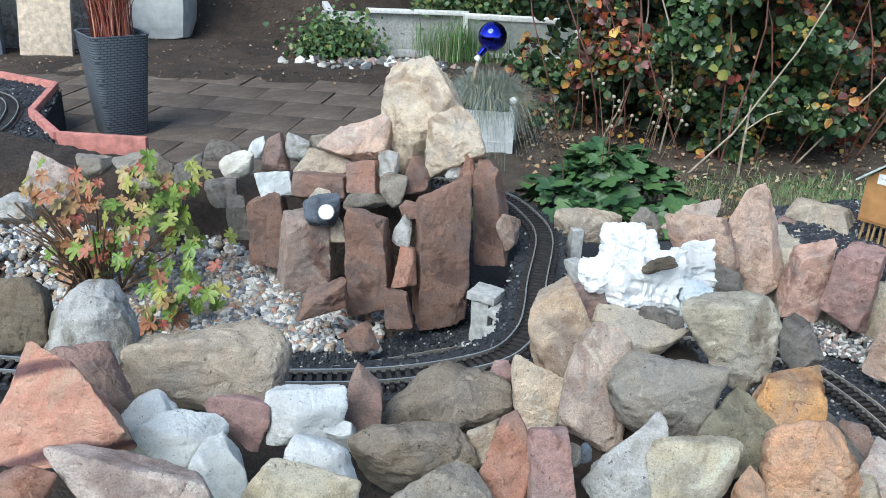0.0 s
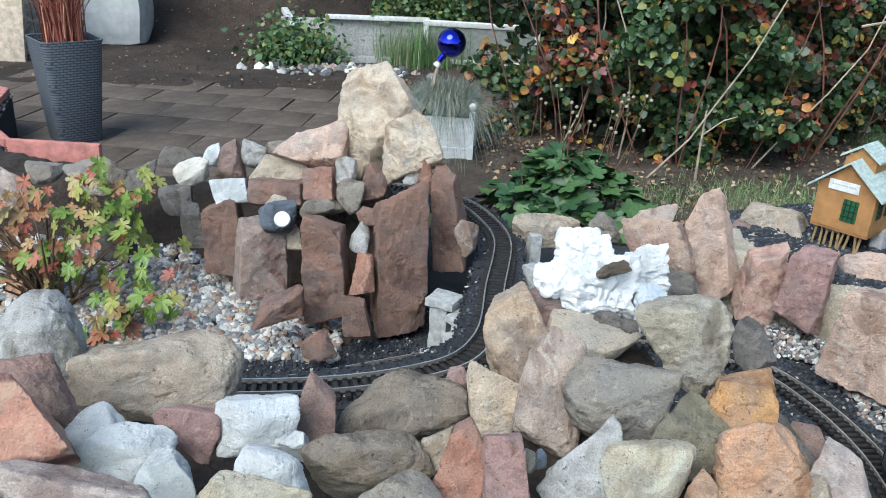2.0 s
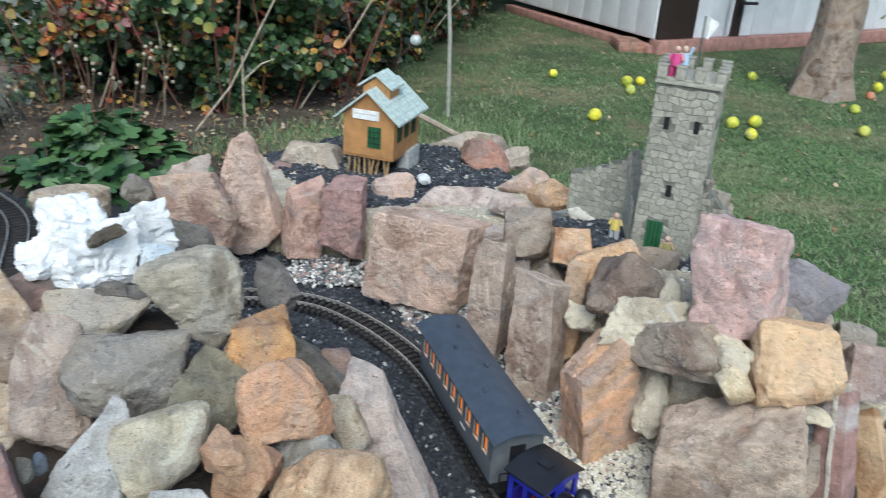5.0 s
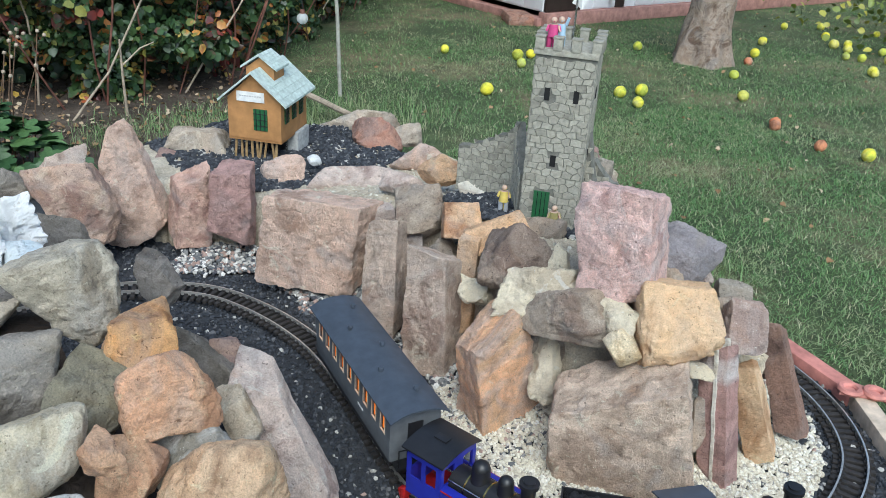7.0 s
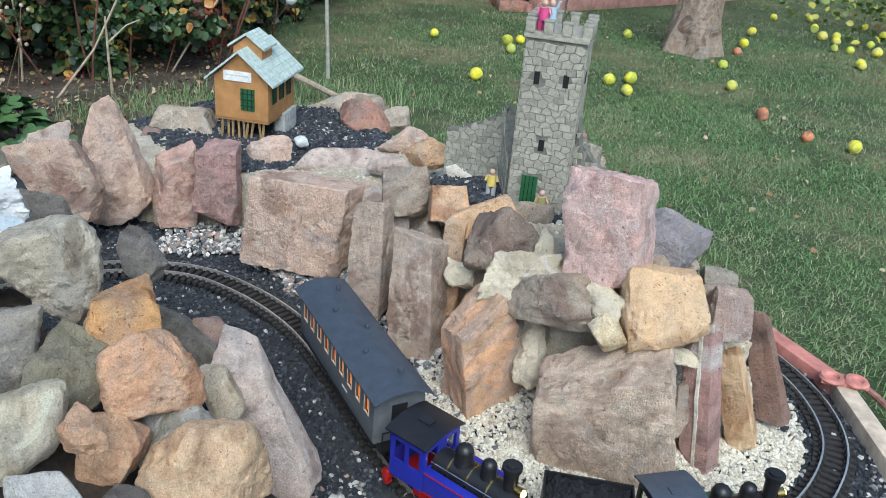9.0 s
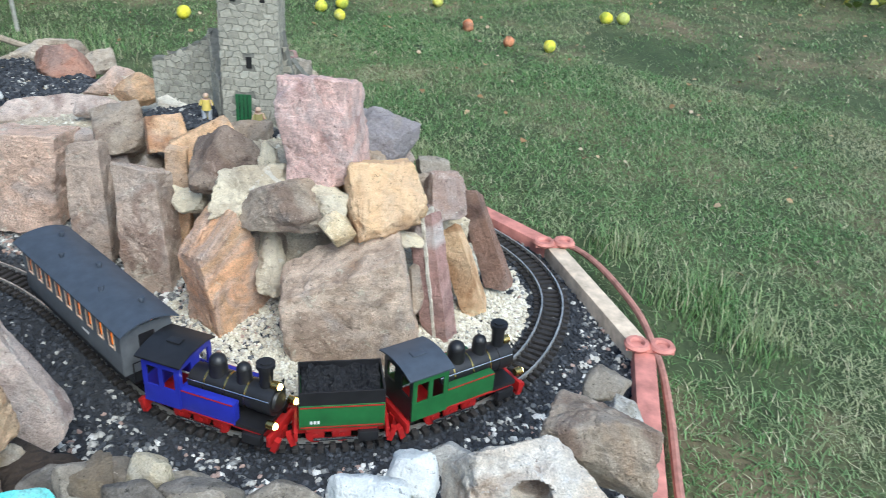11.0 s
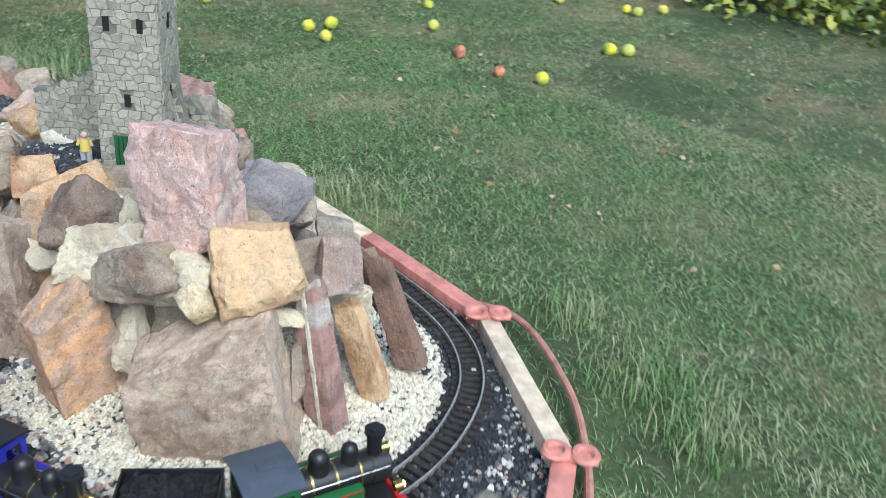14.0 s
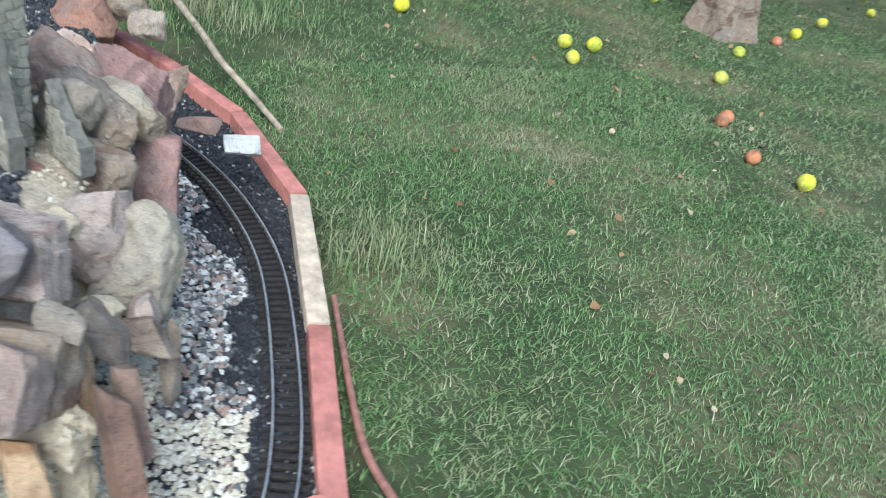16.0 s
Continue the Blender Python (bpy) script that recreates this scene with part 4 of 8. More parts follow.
    ("rock", "angular", "pinkgrey", (1.314, 1.448, 0.292), (0.070, 0.056, 0.084), (-26, -5, -38), 0.2),
    ("rock", "round", "pinkgrey", (1.330, 1.835, 0.248), (0.096, 0.064, 0.080), (-26, -5, -38), 0.2),
    ("rock", "round", "marbletan", (1.357, 0.741, 0.321), (0.064, 0.034, 0.043), (-26, -5, -38), 0.2),
    ("rock", "angular", "tanorange", (0.569, 0.795, 0.263), (0.088, 0.045, 0.056), (-28, 5, -53), 0.1),
    ("rock", "angular", "greydark", (0.634, 0.721, 0.267), (0.080, 0.045, 0.056), (-29, -9, -45), 0.1),
    ("boulder", "round", "greybrown", (0.680, 0.658, 0.265), (0.096, 0.038, 0.048), (-28, 0, -50), 0.1),
    ("boulder", "round", "palegrey", (0.475, 0.756, 0.334), (0.093, 0.040, 0.050), (-28, -4, -48), 0.1),
    ("rock", "angular", "grey", (0.709, 0.552, 0.311), (0.090, 0.030, 0.038), (-28, 3, -52), 0.1),
    ("rock", "angular", "brown", (0.626, 0.606, 0.355), (0.061, 0.043, 0.054), (-30, -5, -60), 0.1),
    ("boulder", "round", "greydark", (0.627, 0.539, 0.367), (0.078, 0.026, 0.033), (-30, -5, -60), 0.1),
    ("boulder", "round", "grey", (0.666, 0.478, 0.367), (0.072, 0.021, 0.026), (-30, -5, -60), 0.1),
    # dark rock added in a gap between boulders, its colour standing for shade
    ("rock", "angular", "greydark", (0.474, 0.859, 0.314), (0.069, 0.049, 0.061), (-28, 5, -44), 0.1),
    ("rock", "angular", "tan", (0.643, 0.852, 0.223), (0.060, 0.048, 0.060), (-28, -4, -39), 0.1),
    ("rock", "slab", "pinkgrey", (1.542, 0.928, 0.402), (0.221, 0.084, 0.140), (-29, -6, -33), 0.1),
    ("rock", "angular", "palegrey2", (1.748, 1.017, 0.305), (0.115, 0.081, 0.191), (-29, -3, -35), 0.1),
    ("rock", "angular", "greytan", (1.722, 0.903, 0.259), (0.134, 0.046, 0.057), (-29, -6, -33), 0.1),
    ("rock", "slab", "greytan", (1.568, 0.795, 0.313), (0.157, 0.081, 0.116), (-29, -5, -34), 0.05),
    ("rock", "angular", "tan", (1.747, 1.310, 0.425), (0.166, 0.080, 0.100), (-29, -1, -36), 0.15),
    ("mortar_lump", "angular", "mortar", (1.279, 0.988, 0.380), (0.178, 0.057, 0.094), (-30, -14, -55), 0.1),
    ("mortar_lump", "angular", "mortar", (1.308, 0.881, 0.390), (0.165, 0.036, 0.052), (-30, -10, -58), 0.1),
    ("mortar_lump", "angular", "mortar", (1.406, 0.738, 0.316), (0.139, 0.038, 0.054), (-29, -6, -60), 0.1),
    ("mortar_lump", "angular", "mortar", (1.290, 0.945, 0.239), (0.060, 0.040, 0.160), (-29, -6, -60), 0.1),
    ("mortar_lump", "angular", "mortar", (1.324, 0.819, 0.390), (0.072, 0.036, 0.051), (-29, -6, -60), 0.1),
    ("mortar_lump", "angular", "mortar", (1.277, 1.273, 0.282), (0.104, 0.049, 0.070), (-29, -6, -60), 0.1),
    ("mortar_lump", "angular", "mortar", (1.269, 1.150, 0.315), (0.067, 0.039, 0.056), (-29, -6, -60), 0.1),
    ("mortar_lump", "angular", "mortar", (1.616, 0.724, 0.251), (0.085, 0.051, 0.072), (-29, -6, -60), 0.1),
    ("mortar_lump", "angular", "mortar", (1.347, 0.996, 0.415), (0.043, 0.030, 0.097), (-29, -6, -60), 0.1),
    ("mortar_lump", "angular", "mortar", (1.632, 1.034, 0.372), (0.076, 0.033, 0.047), (-30, -10, -31), 0.1),
    ("mortar_lump", "angular", "mortar", (1.585, 0.740, 0.256), (0.124, 0.032, 0.045), (-31, -18, -26), 0.1),
    ("mortar_lump", "angular", "mortar", (1.632, 0.734, 0.176), (0.052, 0.036, 0.138), (-30, -10, -31), 0.1),
    ("mortar_lump", "angular", "mortar", (1.434, 0.899, 0.426), (0.110, 0.039, 0.055), (-30, -10, -31), 0.1),
    ("mortar_lump", "angular", "mortar", (1.673, 0.937, 0.281), (0.085, 0.033, 0.047), (-30, -10, -31), 0.1),
]
WORDS = {"boulder": "rounded boulder of the rockery", "rock": "broken stone laid in the rockery", "block": "upright stone block of the rockery wall", "mortar_lump": "mortar packed between the rockery stones", "pebble": "small rounded pebble wedged between stones"}
for seed, (kind, style, colour, at, size, turn, taper) in enumerate(ROCKS):
    bm = stone_mesh(style, size, taper, 100 + seed, colour == "tanwhite")
    if kind == "mortar_lump":
        for v in bm.verts:
            v.co *= 1 + 0.15 * noise.fractal(v.co * 40 + Vector((seed, 0, 0)), 0.7, 2.2, 4)
    stone = solo(kind, bm, STONE_MAT[colour], pose(*at, *turn),
         STONES[colour][3] + " " + WORDS[kind], *(("mortar", "mortar between the stones") if kind == "mortar_lump" else ("stone", "stones of the rockery")), angle=0.42)
    if colour == "purplestripe":
        bm = bmesh.new()
        box(bm, 0.006, size[1] * 1.0, size[2] * 0.97, pose(0.004, -0.0022, 0, 0, 1.5, 0))
        bmesh.ops.subdivide_edges(bm, edges=bm.edges[:], cuts=10, use_grid_fill=True)
        for v in bm.verts:
            v.co += Vector((0.0025 * noise.noise(v.co * 40), 0.001 * noise.noise(v.co * 90), 0))
        part("quartz_vein", bm, STONE_MAT["marbletan"], stone, "thin white quartz vein")


# ---- track pieces ----
lower_path = track(LOWER[3:], BED + 0.012, "railway_track")
upper_path = track(UPPER, 0.245, "upper_railway_track")
GREEN = plain("loco green", (0.020, 0.12, 0.035), 0.35, vary=0.1)
BLUE = plain("loco blue", (0.020, 0.028, 0.32), 0.35, vary=0.1)
BLACK = plain("loco black", (0.014, 0.014, 0.016), 0.42, vary=0.2)
ROOFG = plain("roof grey", (0.055, 0.068, 0.09), 0.5, vary=0.12)
RED = plain("loco red", (0.38, 0.014, 0.014), 0.4, vary=0.12)
COACH = plain("coach grey", (0.12, 0.13, 0.14), 0.5, vary=0.12)
BRASS = plain("polished brass", (0.62, 0.45, 0.16), 0.25, 1.0)
CHROME = plain("bright steel", (0.6, 0.6, 0.6), 0.25, 1.0)
COAL = ground_material("coal", [(0.3, (0.008, 0.008, 0.01)), (0.6, (0.03, 0.03, 0.034)), (0.8, (0.06, 0.06, 0.065))], (30, 120, 300), 0.5, 1.0, 0.01)
WHITE = plain("white paint", (0.72, 0.72, 0.70), 0.6)


def lit(name, c, strength):
    m, n, l, b = material(name, 0.3)
    b.inputs["Base Color"].default_value = (*c, 1)
    b.inputs["Emission Color"].default_value = (*c, 1)
    b.inputs["Emission Strength"].default_value = strength
    return m


LAMP = lit("warm lamp", (1.0, 0.72, 0.30), 3.0)
AMBER = lit("amber window light", (0.85, 0.20, 0.02), 0.55)
RZ = BED + 0.012 + 0.0165


def along(path, near, back):
    """Pose on the track, back metres behind the point nearest to near."""
    s = 0.02
    i = int(np.argmin(np.linalg.norm(path - np.array(near), axis=1)))
    k = max(1, i - back / s)
    j = int(k)
    p = path[j] + (path[j + 1] - path[j]) * (k - j)
    d = path[min(j + 4, len(path) - 1)] - path[j - 4 if j >= 4 else 0]
    return pose(p[0], p[1], RZ, 0, 0, math.degrees(math.atan2(d[1], d[0])))


def wheelset(base, x, r, mat, spokes=True):
    for s in (-1, 1):
        bm = bmesh.new()
        m = pose(x, s * 0.027, r, 90, 0, 0)
        cyl(bm, r, r, 0.005, m, 20)
        cyl(bm, r * 0.82, r * 0.82, 0.0075, m, 20)
        cyl(bm, r * 0.25, r * 0.25, 0.012, m, 10)
        part("wheel", bm, mat, base)


def lamp_on(base, x, y, z):
    bm = bmesh.new()
    cyl(bm, 0.0075, 0.0085, 0.014, pose(x, y, z, 0, 90, 0), 14)
    h = part("headlamp", bm, BRASS, base, "brass headlamp")
    bm = bmesh.new()
    ball(bm, 0.0068, pose(x + 0.0065, y, z), 2)
    part("lens", bm, LAMP, h, "glowing warm lens")


def cab(base, x0, x1, w, z0, z1, body, roofm):
    """An open-fronted cab: two side walls with window openings, a front wall with two round-cornered windows, a curved roof."""
    L = x1 - x0
    for s in (-1, 1):
        bm = bmesh.new()
        h = z1 - z0
        box(bm, L, 0.003, h * 0.42, pose((x0 + x1) / 2, s * w / 2, z0 + h * 0.21))
        box(bm, L, 0.003, h * 0.14, pose((x0 + x1) / 2, s * w / 2, z1 - h * 0.07))
        for u in (0.06, 0.5, 0.94):
            box(bm, L * 0.12, 0.003, h * 0.46, pose(x0 + L * u, s * w / 2, z0 + h * 0.64))
        part("cab_side", bm, body, base)
    for x in (x0, x1):
        bm = bmesh.new()
        h = z1 - z0
        box(bm, 0.003, w * 0.98, h * 0.5, pose(x, 0, z0 + h * 0.25))
        box(bm, 0.003, w * 0.98, h * 0.12, pose(x, 0, z1 - h * 0.06))
        for y in (-0.46, 0, 0.46):
            box(bm, 0.003, w * (0.09 if y else 0.25), h * 0.42, pose(x, y * w, z0 + h * 0.68))
        part("cab_wall", bm, BLACK if body is not BLUE else body, base)
    bm = bmesh.new()
    n = 10
    vs = []
    for i in range(n + 1):
        u = i / n * 2 - 1
        y, z = u * (w / 2 + 0.006), z1 + 0.010 * (1 - u * u)
        vs.append([bm.verts.new((x, y, z + dz)) for x in (x0 - 0.010, x1 + 0.008) for dz in (0, 0.003)])
    for a, b in zip(vs, vs[1:]):
        bm.faces.new((a[1], b[1], b[3], a[3]))
        bm.faces.new((a[0], a[2], b[2], b[0]))
        bm.faces.new((a[0], b[0], b[1], a[1]))
        bm.faces.new((a[2], a[3], b[3], b[2]))
    bm.faces.new((vs[0][0], vs[0][1], vs[0][3], vs[0][2]))
    bm.faces.new((vs[-1][0], vs[-1][2], vs[-1][3], vs[-1][1]))
    r = part("cab_roof", bm, roofm, base, "curved dark grey roof")
    bm = bmesh.new()
    box(bm, 0.026, 0.016, 0.006, pose((x0 + x1) / 2, 0, z1 + 0.0125), bevel=0.001)
    part("roof_vent", bm, roofm, r)


def boiler(base, x0, x1, z, r):
    bm = bmesh.new()
    cyl(bm, r, r, x1 - x0, pose((x0 + x1) / 2, 0, z, 0, 90, 0), 24)
    cyl(bm, r * 1.06, r * 1.06, 0.030, pose(x1 - 0.012, 0, z, 0, 90, 0), 24)
    b = part("boiler", bm, BLACK, base, "black boiler")
    for u in (0.2, 0.45, 0.7):
        bm = bmesh.new()
        cyl(bm, r * 1.025, r * 1.025, 0.003, pose(x0 + (x1 - x0) * u, 0, z, 0, 90, 0), 24)
        part("boiler_band", bm, BRASS, b, "thin brass band")
    bm = bmesh.new()
    cyl(bm, 0.011, 0.013, 0.045, pose(x1 - 0.018, 0, z + r + 0.018), 16)
    cyl(bm, 0.0165, 0.0165, 0.008, pose(x1 - 0.018, 0, z + r + 0.042), 16)
    cyl(bm, 0.010, 0.010, 0.010, pose(x1 - 0.018, 0, z + r + 0.044), 16)
    part("chimney", bm, BLACK, b)
    for u, q in ((0.30, 0.017), (0.62, 0.014)):
        bm = bmesh.new()
        cyl(bm, q, q * 0.95, 0.026, pose(x0 + (x1 - x0) * u, 0, z + r + 0.008), 16)
        ball(bm, q * 0.95, pose(x0 + (x1 - x0) * u, 0, z + r + 0.020), 2)
        part("dome", bm, BLACK, b)
    bm = bmesh.new()
    cyl(bm, r * 0.8, r * 0.72, 0.006, pose(x1 + 0.005, 0, z, 0, 90, 0), 20)
    part("smokebox_door", bm, BLACK, b)
    for s in (-1, 1):
        bm = bmesh.new()
        tube(bm, [(x0, s * r * 0.98, z + 0.012), (x1, s * r * 0.98, z + 0.012)], 0.0014)
        part("handrail", bm, CHROME, b)


def underframe(base, x0, x1, wheels):
    bm = bmesh.new()
    box(bm, x1 - x0, 0.050, 0.018, pose((x0 + x1) / 2, 0, 0.026), bevel=0.002)
    box(bm, x1 - x0 - 0.03, 0.084, 0.006, pose((x0 + x1) / 2, 0, 0.038))
    part("frame", bm, RED, base, "red underframe")
    for x in (x0 - 0.003, x1 + 0.003):
        bm = bmesh.new()
        box(bm, 0.007, 0.098, 0.022, pose(x, 0, 0.030), bevel=0.002)
        box(bm, 0.012, 0.016, 0.020, pose(x, 0, 0.018))
        for s in (-1, 1):
            box(bm, 0.010, 0.012, 0.026, pose(x + (0.008 if x > 0 else -0.008), s * 0.036, 0.018, 0, 18 if x > 0 else -18, 0))
        part("buffer_beam", bm, RED, base, "red buffer beam")
    for x in wheels:
        wheelset(base, x, 0.0165, RED)
    for s in (-1, 1):
        bm = bmesh.new()
        box(bm, max(wheels) - min(wheels) + 0.008, 0.003, 0.006, pose(sum(wheels) / len(wheels), s * 0.038, 0.014), bevel=0.001)
        part("coupling_rod", bm, CHROME, base, "bright steel coupling rod")
        bm = bmesh.new()
        box(bm, 0.036, 0.014, 0.020, pose(x1 - 0.030, s * 0.042, 0.024), bevel=0.003)
        part("cylinder", bm, BLACK, base)


def tank_loco(name, m, colour, label):
    base = thing(name, m, label, "model locomotive", "model train")
    underframe(base, -0.115, 0.125, [-0.055, -0.015, 0.025])
    x0, x1 = -0.112, -0.040
    cab(base, x0, x1, 0.094, 0.042, 0.132, colour, BLACK if colour is BLUE else ROOFG)
    boiler(base, -0.040, 0.118, 0.082, 0.026)
    for s in (-1, 1):
        bm = bmesh.new()
        box(bm, 0.105, 0.017, 0.044, pose(0.012, s * 0.0385, 0.064), bevel=0.002)
        t = part("side_tank", bm, colour, base)
        for z in (0.044, 0.084):
            bm = bmesh.new()
            box(bm, 0.100, 0.001, 0.0022, pose(0.012, s * 0.0475, z))
            part("lining", bm, RED, t, "thin red lining")
    bm = bmesh.new()
    box(bm, 0.115, 0.088, 0.008, pose(0.060, 0, 0.044))
    part("running_plate", bm, BLACK, base)
    for y, z in ((-0.036, 0.058), (0.036, 0.058), (0, 0.112)):
        lamp_on(base, 0.128 if y else 0.118, y, z)
    return base


def tender(m):
    base = thing("tender", m, "green coal tender with red frame and heaped coal", "model tender", "model train")
    underframe(base, -0.075, 0.075, [-0.045, 0.0, 0.045])
    bm = bmesh.new()
    box(bm, 0.145, 0.092, 0.050, pose(0, 0, 0.068), bevel=0.002)
    part("body", bm, GREEN, base)
    bm = bmesh.new()
    for s in (-1, 1):
        box(bm, 0.145, 0.003, 0.026, pose(0, s * 0.043, 0.106))
        box(bm, 0.003, 0.086, 0.026, pose(s * 0.071, 0, 0.106))
    part("coal_rail", bm, BLACK, base)
    bm = bmesh.new()
    bmesh.ops.create_grid(bm, x_segments=28, y_segments=18, size=0.5, matrix=pose(0, 0, 0.112) @ Matrix.Diagonal((0.134, 0.078, 1, 1)))
    for v in bm.verts:
        v.co.z += 0.007 * noise.cell(v.co * 170) + 0.004 * noise.noise(v.co * 60)
    part("coal", bm, COAL, base, "heaped black coal")
    for s in (-1, 1):
        for z in (0.048, 0.090):
            bm = bmesh.new()
            box(bm, 0.140, 0.001, 0.0022, pose(0, s * 0.0468, z))
            part("lining", bm, RED, base, "thin red lining")
        bm = bmesh.new()
        for k in range(3):
            box(bm, 0.004, 0.0008, 0.006, pose(-0.052 + 0.006 * k, s * 0.0466, 0.058))
        part("lettering", bm, WHITE, base, "small white marks")


def coach(m):
    base = thing("passenger_coach", m, "grey passenger coach with dark roof and amber lit windows", "model coach", "model train")
    L, w = 0.40, 0.096
    bm = bmesh.new()
    box(bm, L, w, 0.012, pose(0, 0, 0.044))
    part("floor_frame", bm, BLACK, base)
    n = 9
    for s in (-1, 1):
        bm = bmesh.new()
        box(bm, L, 0.003, 0.046, pose(0, s * w / 2, 0.073), bevel=0.0008)
        box(bm, L, 0.003, 0.012, pose(0, s * w / 2, 0.136))
        for k in range(n + 1):
            box(bm, 0.025, 0.003, 0.036, pose(-L / 2 + 0.011 + k * (L - 0.022) / n, s * w / 2, 0.113))
        side = part("side_wall", bm, COACH, base)
        for k in range(n):
            x = -L / 2 + 0.011 + (k + 0.5) * (L - 0.022) / n
            bm = bmesh.new()
            box(bm, 0.020, 0.001, 0.034, pose(x, s * (w / 2 - 0.004), 0.113))
            part("window_pane", bm, AMBER, side, "amber lit window")
            bm = bmesh.new()
            for dx in (-0.0105, 0.0105):
                box(bm, 0.0018, 0.003, 0.036, pose(x + dx, s * (w / 2 + 0.001), 0.113))
            box(bm, 0.022, 0.003, 0.0018, pose(x, s * (w / 2 + 0.001), 0.096))
            part("window_frame", bm, CREAM, side, "wooden window frame")
        bm = bmesh.new()
        for k in range(4):
            box(bm, 0.005, 0.0008, 0.005, pose(0.05 + 0.007 * k, s * (w / 2 + 0.0018), 0.076))
        part("lettering", bm, WHITE, side, "small white marks")
    for s in (-1, 1):
        bm = bmesh.new()
        box(bm, 0.003, w, 0.094, pose(s * L / 2, 0, 0.096))
        e = part("end_wall", bm, COACH, base)
        bm = bmesh.new()
        box(bm, 0.004, 0.030, 0.075, pose(s * (L / 2 + 0.001), 0, 0.088), bevel=0.001)
        part("end_door", bm, BLACK, e)
        bm = bmesh.new()
        for y in (-1, 1):
            tube(bm, [(s * (L / 2 + 0.022), y * 0.04, 0.05), (s * (L / 2 + 0.022), y * 0.04, 0.085)], 0.0015)
        tube(bm, [(s * (L / 2 + 0.022), -0.04, 0.085), (s * (L / 2 + 0.022), 0.04, 0.085)], 0.0015)
        box(bm, 0.026, 0.088, 0.004, pose(s * (L / 2 + 0.013), 0, 0.046))
        part("platform", bm, BLACK, base)
    bm = bmesh.new()
    vs = []
    for i in range(13):
        u = i / 12 * 2 - 1
        y, z = u * (w / 2 + 0.009), 0.143 + 0.016 * (1 - abs(u) ** 2.4)
        vs.append([bm.verts.new((x, y, z + dz)) for x in (-L / 2 - 0.02, L / 2 + 0.02) for dz in (0, 0.003)])
    for a, b in zip(vs, vs[1:]):
        bm.faces.new((a[1], b[1], b[3], a[3]))
        bm.faces.new((a[0], a[2], b[2], b[0]))
        bm.faces.new((a[0], b[0], b[1], a[1]))
        bm.faces.new((a[2], a[3], b[3], b[2]))
    bm.faces.new((vs[0][0], vs[0][1], vs[0][3], vs[0][2]))
    bm.faces.new((vs[-1][0], vs[-1][2], vs[-1][3], vs[-1][1]))
    roof = part("roof", bm, ROOFG, base, "dark blue-grey curved roof")
    for k in range(5):
        bm = bmesh.new()
        cyl(bm, 0.004, 0.004, 0.012, pose(-0.16 + 0.08 * k, 0.018 * (-1) ** k, 0.162), 10)
        cyl(bm, 0.006, 0.005, 0.004, pose(-0.16 + 0.08 * k, 0.018 * (-1) ** k, 0.169), 10)
        part("roof_ventilator", bm, ROOFG, roof)
    for x in (-0.14, -0.09, 0.09, 0.14):
        wheelset(base, x, 0.0155, BLACK)


FRONT = (1.395, 0.462)
tank_loco("green_locomotive", along(lower_path, FRONT, 0.135), GREEN, "green and black tank locomotive with red frame and lit lamps")
tender(along(lower_path, FRONT, 0.345))
tank_loco("blue_locomotive", along(lower_path, FRONT, 0.565), BLUE, "blue and black tank locomotive with red frame and lit lamps")
coach(along(lower_path, FRONT, 0.925))


# ---- castle on the rockery ----
def masonry_material(name, a, c):
    m, n, l, b = material(name, 0.85)
    v = coords(n, l, False)
    g = n.new("ShaderNodeNewGeometry")
    f, fine = tex(n, l, v, 120, 5), tex(n, l, v, 500, 3)
    col = ramp(n, l, g.outputs["Random Per Island"], [(0.0, a), (0.5, c), (1.0, tuple(x * 0.8 for x in a))])
    col = mix(n, l, 0.7, col, ramp(n, l, f, [(0.3, (0.6, 0.6, 0.6)), (0.7, (1.2, 1.2, 1.2))]), "MULTIPLY")
    l.new(col, b.inputs["Base Color"])
    bump(n, l, b, fine, 0.5, 0.003)
    return m


MASON = masonry_material("grey castle stone", (0.31, 0.295, 0.24), (0.38, 0.36, 0.295))
JOINT = plain("castle joint", (0.17, 0.165, 0.14), 0.9, vary=0.2, scale=80)
DOORG = plain("green door", (0.015, 0.10, 0.035), 0.5, vary=0.15)
DARK = plain("dark opening", (0.006, 0.006, 0.006), 0.9)


